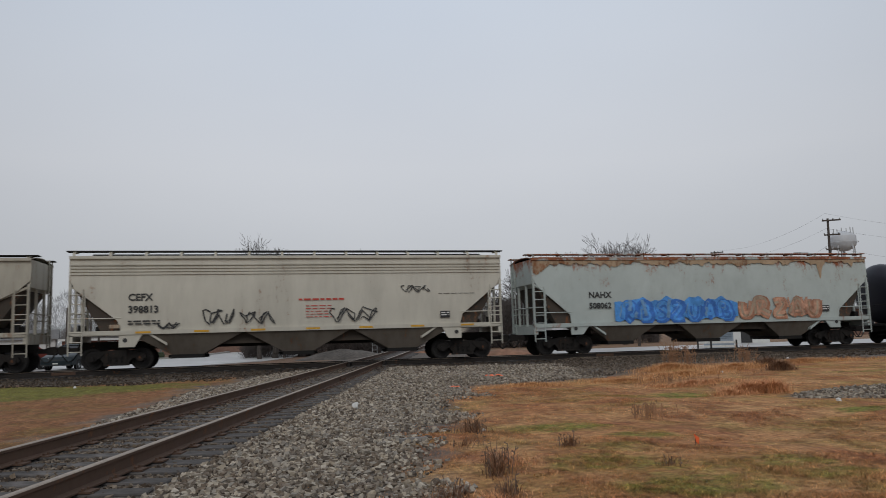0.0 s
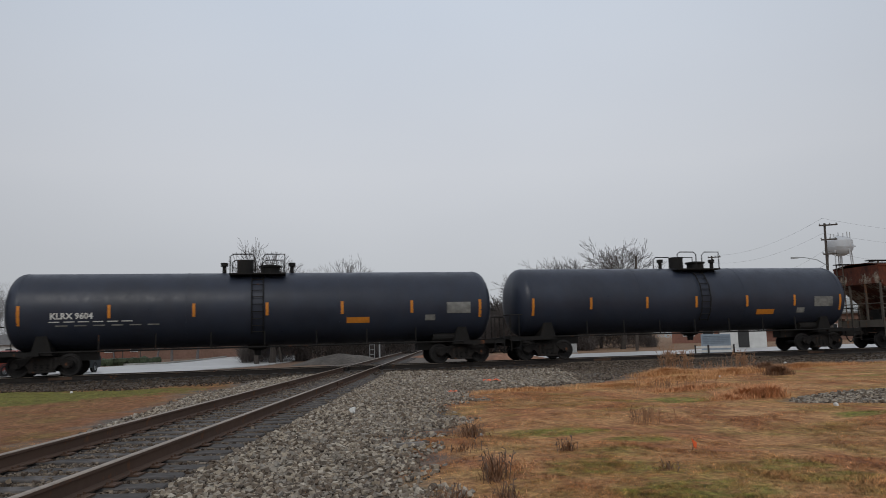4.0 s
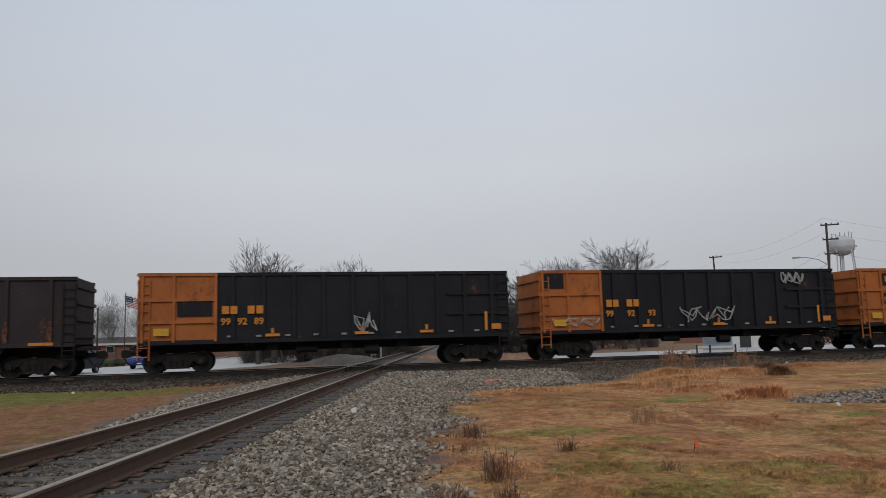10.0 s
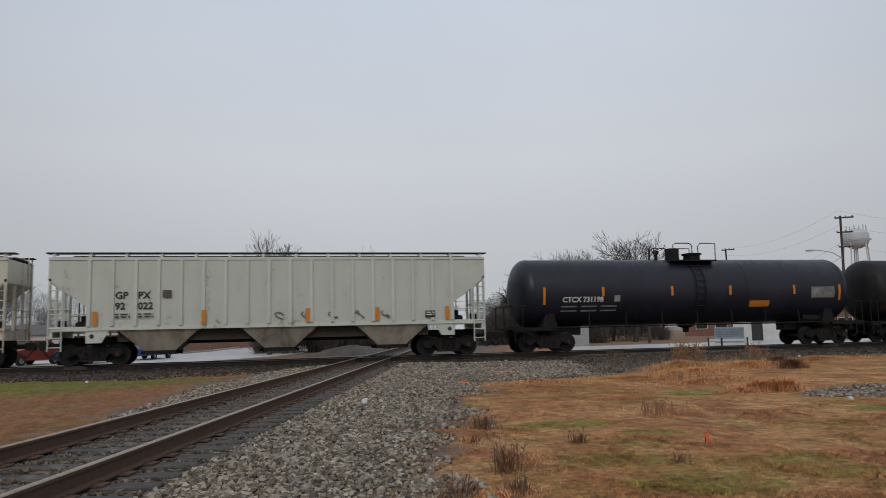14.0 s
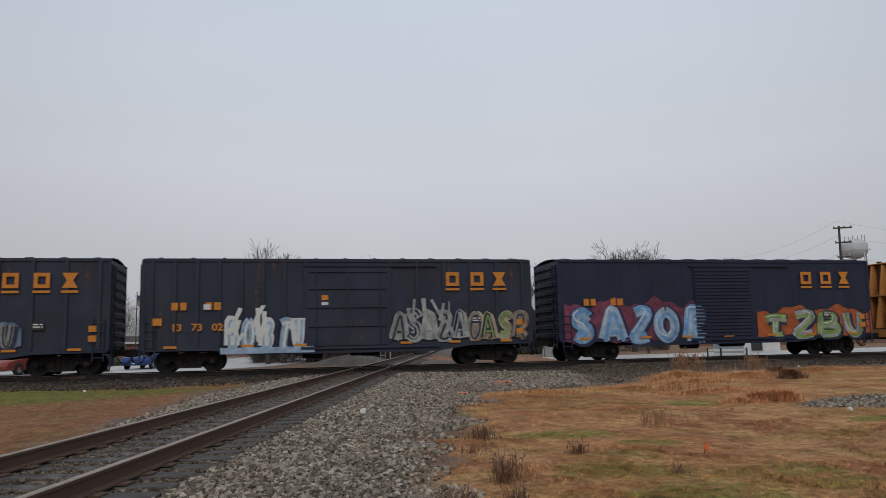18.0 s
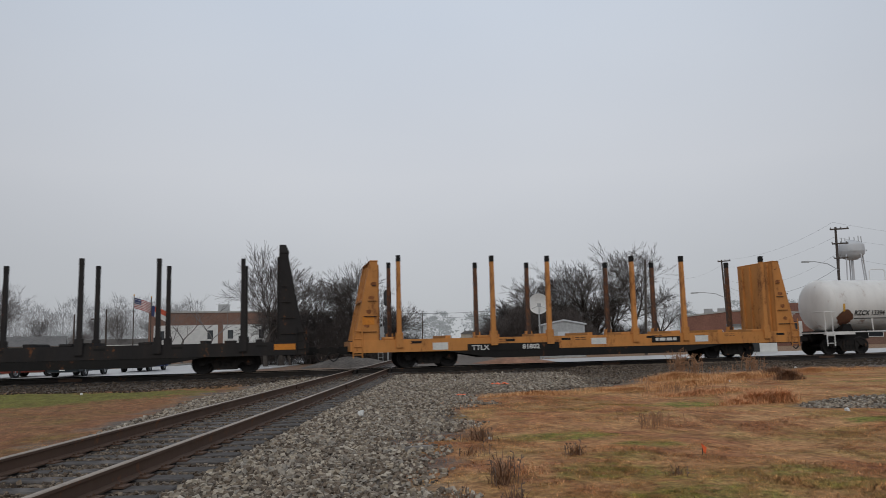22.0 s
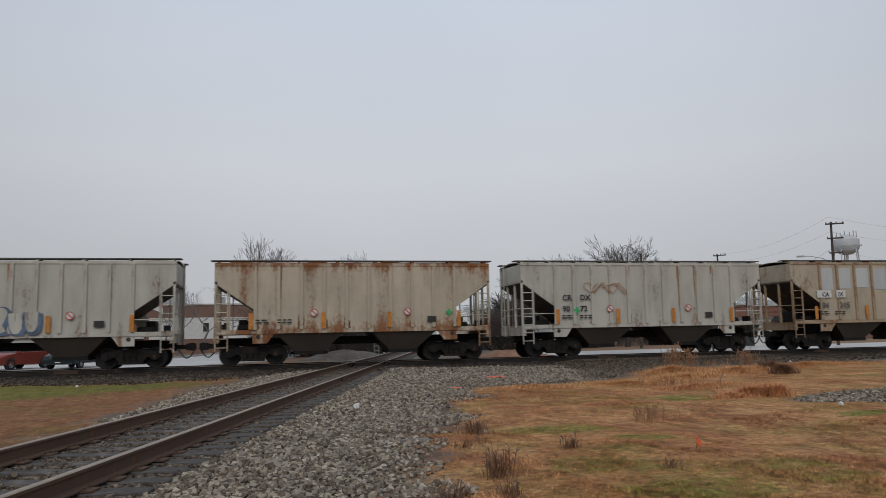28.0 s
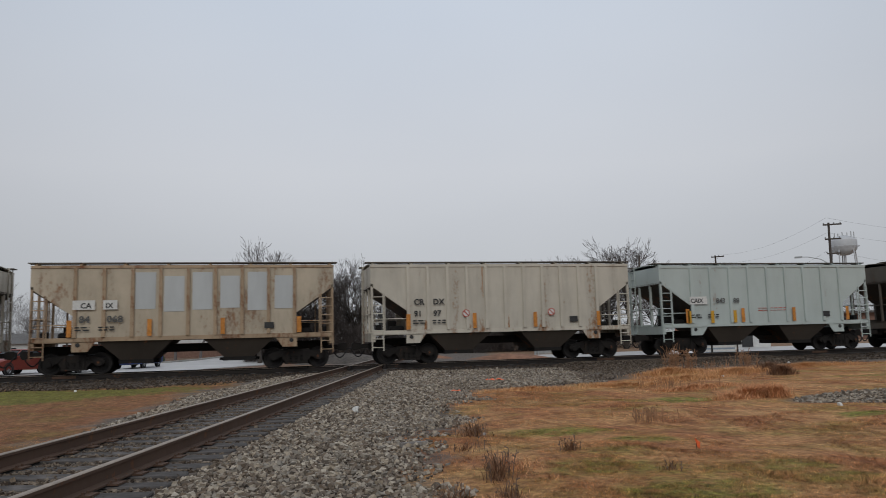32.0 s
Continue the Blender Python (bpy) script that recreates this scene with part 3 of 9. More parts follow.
def bar_mesh():
    def make():
        bm = B()
        for s in (-1, 1):
            box(bm, -0.45, 0.45, s * 0.014 if s > 0 else -0.045, 0.045 if s > 0 else -0.014, -0.15, -0.045)
            for i in range(4):
                rod(bm, (-0.33 + i * 0.22, s * 0.045, -0.095), (-0.33 + i * 0.22, s * 0.075, -0.095), 0.018, 6)
        return mesh_of("joint_bar", bm, M_RAIL_SIDE)
    return cached("joint_bar", make)


def lay_track(name, label, start, turn, length, tie_from, tie_to, plates, joints):
    t = thing(name, Matrix.Translation(start) @ Matrix.Rotation(turn, 4, "Z"), label, "railway track", kind="structure")
    for s in (-0.7525, 0.7525):
        place("rail", rail_mesh(length, length, M_RAIL_SHADED if name == "main_track" else M_RAIL_SIDE), t, Matrix.Translation((0, s, 0)), "steel rail with a worn head")
    rng = random.Random(name)
    x = tie_from
    while x < tie_to:
        place("tie", tie_mesh(rng.randrange(6)), t, Matrix.Translation((x, rng.uniform(-.05, .05), rng.uniform(-.012, .004))) @ Matrix.Rotation(rng.uniform(-.03, .03), 4, "Z"))
        if x < plates:
            for s in (-0.7525, 0.7525):
                place("tie_plate", plate_mesh(), t, Matrix.Translation((x, s, 0)))
        x += 0.53
    for x in joints:
        for s in (-0.7525, 0.7525):
            place("joint_bar", bar_mesh(), t, Matrix.Translation((x + 0.3 * s, s, 0)))
    return t


CROSS_TURN = math.pi / 2 - CROSS_ANGLE
CROSS_START = (CROSS_X - 6 * CROSS_TAN, -6.0, 0.0)
lay_track("crossing_track", "rusty single track crossing the main line on worn ties", CROSS_START, CROSS_TURN, 330, 9.0, 74, 36, (29.2,))
lay_track("main_track", "main line track on dark ballast with the train's shade painted in", (-60, TRACK_Y, 0), 0, 160, 28, 118, 0, (40, 52, 76, 88))


def diamond():
    """Cast frog blocks where the rails of the two tracks cross."""
    d = thing("rail_crossing", Matrix(), "cast steel crossing frogs joining two tracks", "rail crossing", kind="structure")
    for s1 in (-0.7525, 0.7525):
        for s2 in (-0.7525, 0.7525):
            y = TRACK_Y + s1
            x = CROSS_X + CROSS_TAN * y + s2 / CROSS_COS
            bm = B()
            for o in (-0.13, 0.13):
                box(bm, -0.7, 0.7, o - 0.035, o + 0.035, -0.16, -0.006)
            box(bm, -0.75, 0.75, -0.17, 0.17, -0.20, -0.10)
            f = part("frog", bm, M_RAIL_SHADED, d)
            f.matrix_basis = Matrix.Translation((x, y, 0)) @ Matrix.Rotation(CROSS_TURN if s1 < 0 else 0, 4, "Z")


diamond()


# ---- running gear shared by all the cars ----
def wheelset_mesh():
    def make():
        bm = B()
        rod(bm, (0, -1.05, 0), (0, 1.05, 0), 0.075, 10)
        for s in (-1, 1):
            prof = [(s * 0.69, 0.0), (s * 0.69, 0.44), (s * 0.70, 0.475), (s * 0.715, 0.475), (s * 0.73, 0.445), (s * 0.82, 0.435), (s * 0.82, 0.36), (s * 0.785, 0.34), (s * 0.785, 0.15), (s * 0.83, 0.13), (s * 0.83, 0.0)]
            lathe(bm, prof, 20, "y")
            for i in range(3):
                a = i * 2.094
                box(bm, 0.24 * math.cos(a) - 0.03, 0.24 * math.cos(a) + 0.03, s * 0.80 - 0.012, s * 0.80 + 0.012, 0.24 * math.sin(a) - 0.03, 0.24 * math.sin(a) + 0.03)
        return mesh_of("wheelset", bm, M_WHEEL, True)
    return cached("wheelset", make)


def side_frame_mesh(hw):
    def make():
        bm = B()
        a = hw
        prism(bm, [(-a - 0.22, 0.50), (-a - 0.12, 0.36), (-a + 0.14, 0.36), (-a + 0.30, 0.52), (-0.42, 0.20), (0.42, 0.20), (a - 0.30, 0.52), (a - 0.14, 0.36), (a + 0.12, 0.36), (a + 0.22, 0.50), (a + 0.16, 0.64), (0.45, 0.80), (-0.45, 0.80), (-a - 0.16, 0.64)], -0.08, 0.08)
        for s in (-1, 1):
            rod(bm, (s * a, -0.17, 0.455), (s * a, 0.1, 0.455), 0.115, 12)
            box(bm, s * 0.36 - 0.05, s * 0.36 + 0.05, -0.12, 0.1, 0.28, 0.76)
            prism(bm, [(s * 0.45 - 0.05, 0.72), (s * 0.45 + 0.05, 0.72), (s * (a - 0.25) + 0.05, 0.46), (s * (a - 0.25) - 0.05, 0.46)][::1 if s > 0 else -1], -0.115, -0.06)
        box(bm, -0.5, 0.5, -0.12, 0.12, 0.17, 0.25)
        return mesh_of("side_frame", bm, M_TRUCK)
    return cached(("side_frame", hw), make)


def spring_mesh():
    def make():
        bm = B()
        prof = [(0.25, 0.0)]
        for k in range(5):
            prof += [(0.26 + k * 0.06, 0.06), (0.29 + k * 0.06, 0.085), (0.31 + k * 0.06, 0.06)]
        lathe(bm, prof + [(0.56, 0.0)], 6, "z", (0, -0.03, 0))
        return mesh_of("spring", bm, M_UNDER)
    return cached("spring", make)


def bolster_mesh():
    def make():
        bm = B()
        box(bm, -0.2, 0.2, -1.1, 1.1, 0.5, 0.72)
        lathe(bm, [(0.70, 0.0), (0.70, 0.3), (0.84, 0.3), (0.84, 0.0)], 14, "z")
        return mesh_of("truck", bm, M_TRUCK)
    return cached("bolster", make)


WHEELS = []


def truck(car, x, hw=0.96):
    t = place("truck", bolster_mesh(), car, Matrix.Translation((x, 0, 0)), "grimy cast steel two-axle truck")
    for s, turn in ((-1.0, 0), (1.0, math.pi)):
        m = Matrix.Translation((0, s, 0)) @ Matrix.Rotation(turn, 4, "Z")
        place("side_frame", side_frame_mesh(hw), t, m)
        for dx in (-0.22, 0.0, 0.22):
            place("spring", spring_mesh(), t, m @ Matrix.Translation((dx, 0, 0)))
    for s in (-hw, hw):
        w = place("wheelset", wheelset_mesh(), t, Matrix.Translation((s, 0, 0.44)))
        WHEELS.append((w, car, x + s, s))
    return t


def coupler_mesh():
    def make():
        bm = B()
        box(bm, -0.2, 0.45, -0.09, 0.09, 0.74, 0.94)
        prism(bm, [(0.40, 0.70), (0.72, 0.66), (0.80, 0.74), (0.80, 0.96), (0.70, 1.02), (0.40, 0.98)], -0.17, 0.14)
        box(bm, -0.12, -0.02, -0.28, 0.28, 0.68, 1.02)
        return mesh_of("coupler", bm, M_TRUCK)
    return cached("coupler", make)


def hose_mesh():
    def make():
        bm = B()
        pts = [(0.1 + 0.75 * t, -0.42 + 0.1 * t, 0.78 - 0.42 * math.sin(math.pi * min(1, t * 1.05))) for t in [i / 9 for i in range(10)]]
        tube(bm, pts, 0.028, 6)
        return mesh_of("air_hose", bm, M_HOSE)
    return cached("hose", make)


def gear(car, half, tc, hw=0.96, sill_z=0.82, sill_h=0.34):
    """Trucks, couplers, hoses and the centre sill of one car."""
    for s in (-1, 1):
        truck(car, s * tc, hw)
        flip = Matrix.Rotation(0 if s > 0 else math.pi, 4, "Z")
        place("coupler", coupler_mesh(), car, Matrix.Translation((s * (half - 0.1), 0, 0)) @ flip)
        place("air_hose", hose_mesh(), car, Matrix.Translation((s * (half - 0.1), 0, 0)) @ flip)
    part("centre_sill", box(B(), -half + 0.15, half - 0.15, -0.3, 0.3, sill_z, sill_z + sill_h), M_UNDER, car)


def ladder(car, x, y, z0, z1, w, rungs, mat, along="x", name="ladder", r=0.022):
    bm = B()
    d = (lambda a: (x + a, y)) if along == "x" else (lambda a: (x, y + a))
    for s in (0, w):
        a = d(s)
        rod(bm, (*a, z0), (*a, z1), r * 1.3, 5)
    for i in range(rungs):
        z = z0 + (z1 - z0) * (i + 0.4) / rungs
        rod(bm, (*d(0), z), (*d(w), z), r, 5)
    return part(name, bm, mat, car)


def text_mesh(body, size, material):
    def make():
        cu = bpy.data.curves.new("lettering", "FONT")
        cu.body, cu.size, cu.align_x, cu.align_y, cu.resolution_u = body, size, "LEFT", "BOTTOM_BASELINE", 2
        cu.offset = size * 0.030
        tmp = bpy.data.objects.new("lettering", cu)
        scene.collection.objects.link(tmp)
        me = bpy.data.meshes.new_from_object(tmp.evaluated_get(bpy.context.evaluated_depsgraph_get()))
        bpy.data.objects.remove(tmp)
        me.materials.clear()
        me.materials.append(material)
        return me
    return cached(("text", body, size, material.name), make)


def letter(car, body, x, z, size, material, y=-1.682, wide=1.0):
    m = Matrix.Translation((x, y, z)) @ Matrix.Rotation(math.pi / 2, 4, "X") @ Matrix.Diagonal((wide, 1, 1, 1))
    return place("lettering", text_mesh(body, size, material), car, m)


def decal(car, x0, x1, z0, z1, material, y=-1.679, name="marking", label=""):
    return part(name, box(B(), x0, x1, y - 0.004, y + 0.004, z0, z1), material, car, label)


def bars(car, x, z, w, rows, material, y=-1.68, h=0.055, gap=0.11, seed=1):
    """Small writing that cannot be read, as plain bars."""
    rng = random.Random(seed)
    bm = B()
    for r in range(rows):
        a = x
        while a < x + w:
            k = rng.uniform(0.12, 0.34)
            box(bm, a, min(a + k, x + w), y - 0.003, y + 0.003, z - r * gap - h, z - r * gap)
            a += k + 0.06
    return part("marking", bm, material, car)


def blob(rng, cx, cz, rx, rz, n=14, rough=0.22):
    return [(cx + rx * math.cos(2 * math.pi * i / n) * (1 + rng.uniform(-rough, rough)), cz + rz * math.sin(2 * math.pi * i / n) * (1 + rng.uniform(-rough, rough))) for i in range(n)]


def flat_poly(bm, pts, y):
    return bm.faces.new([bm.verts.new((x, y, z)) for x, z in pts])


def stroke(pts, width, y, off=(0, 0), low=-9.0, high=9.0):
    """A broad flat ribbon along a bent line, with mitred corners and flared ends."""
    bm, prev = B(), None
    m = len(pts)
    for i, (px, pz) in enumerate(pts):
        ax, az = pts[max(0, i - 1)]
        bx, bz = pts[min(m - 1, i + 1)]
        d = math.hypot(bx - ax, bz - az) or 1
        k = width / 2 * (1.15 if i in (0, m - 1) else 1.05)
        ox, oz = -(bz - az) / d * k, (bx - ax) / d * k
        fit = lambda v: min(high, max(low, v))
        yy = y - 0.00003 * i
        cur = (bm.verts.new((px - ox + off[0], yy, fit(pz - oz + off[1]))), bm.verts.new((px + ox + off[0], yy, fit(pz + oz + off[1]))))
        if prev:
            bm.faces.new((prev[0], cur[0], cur[1], prev[1]))
        prev = cur
    return bm


def curve_through(pts, closed=False, steps=4):
    """Points of a smooth line through the given ones."""
    n, out = len(pts), []
    at = (lambda i: pts[i % n]) if closed else (lambda i: pts[min(n - 1, max(0, i))])
    for i in range(n if closed else n - 1):
        a, b, c, d = at(i - 1), at(i), at(i + 1), at(i + 2)
        for k in range(steps):
            t = k / steps
            out.append(tuple(0.5 * (2 * b[j] + (c[j] - a[j]) * t + (2 * a[j] - 5 * b[j] + 4 * c[j] - d[j]) * t * t + (3 * b[j] - a[j] - 3 * c[j] + d[j]) * t ** 3) for j in (0, 1)))
    out.append(at(0) if closed else pts[-1])
    return out


# swollen figures of the spray paint, each of one or two broad bent lines in a unit square
FIGURES = {
    "snake": [([(0.92, 0.80), (0.62, 0.98), (0.22, 0.84), (0.26, 0.60), (0.72, 0.44), (0.84, 0.18), (0.48, 0.02), (0.06, 0.14)], 1)],
    "tent": [([(0.02, 0.0), (0.22, 0.5), (0.46, 0.97), (0.74, 0.55), (0.98, 0.0)], 1), ([(0.3, 0.3), (0.7, 0.3)], 0)],
    "bolt": [([(0.08, 0.9), (0.5, 0.98), (0.86, 0.86), (0.5, 0.45), (0.12, 0.1), (0.55, 0.02), (0.96, 0.1)], 1)],
    "ring": [([(0.5, 0.98), (0.12, 0.75), (0.1, 0.3), (0.5, 0.02), (0.9, 0.3), (0.88, 0.75)], 2)],
    "hook": [([(0.12, 0.0), (0.16, 0.5), (0.14, 0.96), (0.7, 0.96), (0.78, 0.62), (0.34, 0.46), (0.62, 0.2), (1.1, -0.02)], 1)],
    "mast": [([(0.0, 0.86), (0.5, 0.94), (1.0, 0.86)], 1), ([(0.5, 0.9), (0.46, 0.4), (0.52, 0.04), (0.85, 0.06)], 1)],
    "cup": [([(0.1, 1.0), (0.14, 0.4), (0.4, 0.04), (0.78, 0.22), (0.9, 1.0)], 1)],
    "comb": [([(0.1, 0.02), (0.12, 0.95), (0.66, 0.9), (0.62, 0.56), (0.24, 0.5), (0.8, 0.42), (0.8, 0.06), (0.16, 0.04)], 1)],
}


def spray(car, x0, x1, z0, z1, fills, outline, count, seed, y=-1.66, cloud=None, inner=None, figures=(), broad=0.27):
    """A spray-painted panel: a ragged cloud, then swollen figures with rims, drop shadows, two tones and lights."""
    rng = random.Random(seed)
    w, tall = (x1 - x0) / count, z1 - z0
    if cloud:
        n = count * 9
        bump = lambda i, k: 0.10 * tall * (math.sin(i * 0.45 + k) + 0.5 * math.sin(i * 1.1 + 2 * k) + rng.uniform(-.12, .12))
        top = [(x0 - 0.25 + (x1 - x0 + 0.5) * i / n, z1 + 0.06 * tall - 0.12 * tall * (abs(i / n - .5) * 2) ** 3 + bump(i, seed)) for i in range(n + 1)]
        low = [(x, z0 + 0.12 * tall + 0.6 * bump(i, seed + 2)) for i, (x, _) in enumerate(top)]
        bm = B()
        flat_poly(bm, low + top[::-1], y - 0.002)
        part("spray_paint", bm, cloud, car)
    names = list(figures) or [rng.choice(sorted(FIGURES)) for _ in range(count)]
    for i in range(count):
        left, foot = x0 + w * i + rng.uniform(-.05, .05) * w, z0 + rng.uniform(-.03, .05) * tall
        lean, wide, high = rng.uniform(-0.06, 0.12), w * rng.uniform(0.92, 1.08), tall * rng.uniform(0.92, 1.05)
        thick = min(w * 0.42, tall * broad) * rng.uniform(.9, 1.1)
        d = 0.005 + 0.0007 * i
        for line, kind in FIGURES[names[i % len(names)]]:
            pts = curve_through(line, kind == 2) if kind else line
            m = thick * 0.5
            pts = [(left + m + (wide - 2 * m) * a + lean * b2 * tall, foot + m + (high - 2 * m) * b2) for a, b2 in pts]
            part("spray_paint", stroke(pts, thick + 0.17, y - d, (0.07, -0.06), z0 - 0.06, z1 + 0.14), outline, car)
            part("spray_paint", stroke(pts, thick + 0.07, y - d - 0.0014, (0, 0), z0 - 0.04, z1 + 0.12), outline, car)
            part("spray_paint", stroke(pts, thick, y - d - 0.0028, (0, 0), z0, z1 + 0.09), fills[i % len(fills)], car)
            part("spray_paint", stroke(pts, thick * 0.34, y - d - 0.0042, (thick * 0.12, -thick * 0.22), z0, z1 + 0.08), fills[(i + 1) % len(fills)], car)
            if inner:
                part("spray_paint", stroke(pts[len(pts) // 5:-len(pts) // 3 or None], thick * 0.1, y - d - 0.0056, (-thick * 0.22, thick * 0.26), z0 + 0.03, z1 + 0.06), inner, car)


def drips(car, x0, x1, z0, z1, material, count, seed, y=-1.68):
    """Runs and slashes of thin spray paint."""
    rng = random.Random(seed)
    for k in range(count):
        x, a = rng.uniform(x0, x1), rng.uniform(-0.5, 0.5)
        long = (z1 - z0) * rng.uniform(0.25, 0.9)
        zc = rng.uniform(z0 + long * 0.4, z1 - long * 0.4)
        line = [(x + a * (t - 0.5) * long + rng.uniform(-.05, .05), zc + (t - 0.5) * long) for t in (0, 0.3, 0.6, 1.0)]
        part("spray_paint", stroke(line, rng.uniform(0.05, 0.18), y - 0.0007 * k, (0, 0), z0, z1), material, car)


def scribble(car, x0, x1, z0, z1, material, loops, seed, y=-1.66, width=0.03):
    """A hand-written tag: one jagged ribbon, not legible."""
    rng = random.Random(seed)
    pts = []
    for k in range(loops):
        cx = x0 + (x1 - x0) * (k + 0.5) / loops
        w = (x1 - x0) / loops * 0.6
        ph = rng.uniform(0, 6)
        for j in range(7):
            a = ph + j * 0.95
            pts.append((cx + w * 0.9 * math.cos(a) + rng.uniform(-.2, .2) * w, (z0 + z1) / 2 + (z1 - z0) * 0.5 * math.sin(a * (1.3 if k % 2 else 0.8)) * rng.uniform(.7, 1.05)))
    bm, prev = B(), None
    for i, (px, pz) in enumerate(pts):
        ax, az = pts[max(0, i - 1)]
        bx, bz = pts[min(len(pts) - 1, i + 1)]
        d = math.hypot(bx - ax, bz - az) or 1
        ox, oz = -(bz - az) / d * width / 2, (bx - ax) / d * width / 2
        cur = (bm.verts.new((px - ox, y - 0.004 - 0.0002 * i, pz - oz)), bm.verts.new((px + ox, y - 0.004 - 0.0002 * i, pz + oz)))
        if prev:
            bm.faces.new((prev[0], cur[0], cur[1], prev[1]))
        prev = cur
    return part("spray_paint", bm, material, car)


# ---- covered hopper ----
CARS = []


def start_car(name, label, left, right, group="freight train"):
    mid = (left + right) / 2
    car = thing(name, pose(mid, TRACK_Y, 0), label, "railway car", group)
    CARS.append((car, mid))
    return car, (right - left) / 2


def hopper(label, left, right, body, rib_mat=None, bin_mat=None, rail_mat=None, top=4.55, eave=4.3, sill=1.58, tc=7.5, bays=3, ribs=21, cut=1.75, high=3.5, low=2.35, curved=False, hatches=0, dark_top=True, mark=None, slope=None, walkway=None, bay_half=None, sill_deep=0.17):
    """A covered hopper: side sheets cut off towards the ends, slope sheets, outlets, roof walk, end cages."""
    rib_mat, bin_mat, rail_mat = rib_mat or body, bin_mat or M_UNDER, rail_mat or body
    car, h = start_car("covered_hopper_car", label, left, right)
    w = 1.60
    outline = [(-h, eave), (-h, high), (-h + cut, low), (-h + cut, sill), (h - cut, sill), (h - cut, low), (h, high), (h, eave)]
    # side sheets
    for s in (-1, 1):
        bm = B()
        if curved:
            rows = 7
            prev = None
            for k in range(rows + 1):
                z = sill + (eave - sill) * k / rows
                y = w * (0.93 + 0.07 * math.sin(math.pi * (0.18 + 0.72 * k / rows)) / 1.0)
                e = -h + (0 if z >= high else cut * min(1, (high - z) / (high - low)))
                cur = (bm.verts.new((e, s * y, z)), bm.verts.new((-e, s * y, z)), bm.verts.new((-e, s * (y - 0.05), z)), bm.verts.new((e, s * (y - 0.05), z)))
                if prev:
                    for a, b2 in ((0, 1), (1, 2), (2, 3), (3, 0)):
                        bm.faces.new((prev[a], prev[b2], cur[b2], cur[a]))
                else:
                    bm.faces.new(cur)
                prev = cur
            bm.faces.new(prev[::-1])
        else:
            prism(bm, outline, *((-w, -w + 0.05) if s < 0 else (w - 0.05, w)))
        part("side_sheet", bm, body, car, smooth=curved)
    # top and bottom chords
    part("top_chord", box(box(B(), -h, h, -w - 0.035, -w + 0.06, eave - 0.06, eave + 0.05), -h, h, w - 0.06, w + 0.035, eave - 0.06, eave + 0.05), rib_mat, car)
    bm = B()
    for s in (-1, 1):
        y0 = s * w
        box(bm, -h + 0.1, h - 0.1, min(y0, y0 - s * 0.14) - (0.02 if s < 0 else 0), max(y0, y0 - s * 0.14) + (0.02 if s > 0 else 0), sill + 0.04 - sill_deep, sill + 0.04)
    part("side_sill", bm, rib_mat, car)
    # ribs
    if ribs:
        span = 2 * (h - cut) - 0.1
        key = ("rib", round(sill, 2), round(eave, 2), rib_mat.name)

        def make():
            return mesh_of("rib", prism(B(), [(-0.075, sill + 0.04), (0.075, sill + 0.04), (0.06, eave - 0.06), (-0.06, eave - 0.06)], -w - 0.075, -w + 0.003), rib_mat)
        rib = cached(key, make)
        far = B()
        for i in range(ribs):
            x = -span / 2 + span * i / (ribs - 1)
            place("rib", rib, car, Matrix.Translation((x, 0, 0)))
            box(far, x - 0.06, x + 0.06, w - 0.003, w + 0.075, sill + 0.04, eave - 0.06)
        part("far_rib", far, rib_mat, car)
    # roof, slightly arched, with a hatch trough
    prev, bm = None, B()
    for y, z in ((-w, eave), (-0.8, eave + 0.12), (0, eave + 0.16), (0.8, eave + 0.12), (w, eave)):
        cur = [bm.verts.new(p) for p in ((-h, y, z), (h, y, z), (h, y, z + 0.03), (-h, y, z + 0.03))]
        if prev:
            for a, b2 in ((0, 1), (1, 2), (2, 3), (3, 0)):
                bm.faces.new((prev[a], prev[b2], cur[b2], cur[a]))
        prev = cur
    part("roof", bm, body, car)
    part("hatch_trough", box(B(), -h + 0.6, h - 0.6, -0.35, 0.35, eave + 0.15, top - 0.04), M_UNDER if dark_top else body, car, bevel=0.03)
    # running boards on brackets
    walk_mat = walkway or (M_UNDER if dark_top else rail_mat)
    for s in (-1, 1):
        bm = B()
        for k in range(3):
            y = s * (0.98 + k * 0.17)
            box(bm, -h - 0.18, h + 0.18, y - 0.07, y + 0.07, top - 0.045, top)
        part("running_board", bm, walk_mat, car)
    bracket = cached(("bracket", rail_mat.name, round(eave, 2), round(top, 2)), lambda: mesh_of("bracket", box(box(B(), -0.05, 0.05, -1.5, -1.44, eave + 0.0, top - 0.045), -0.05, 0.05, -1.5, -0.9, top - 0.09, top - 0.045), rail_mat))
    nb = max(6, round(h * 0.72) * 2)
    for i in range(nb):
        x = -h + 0.15 + (2 * h - 0.3) * i / (nb - 1)
        place("bracket", bracket, car, Matrix.Translation((x, 0, 0)))
    hatch = cached(("hatch", rail_mat.name, round(top, 2)), lambda: mesh_of("hatch", lathe(B(), [(top - 0.06, 0.40), (top + 0.02, 0.40), (top + 0.07, 0.3), (top + 0.08, 0.0)], 16, "z"), rail_mat, True))
    for i in range(hatches):
        place("roof_hatch", hatch, car, Matrix.Translation((-h + 1.0 + (2 * h - 2.0) * i / max(1, hatches - 1), 0, 0)) @ Matrix.Diagonal((1.25, 0.9, 1, 1)))
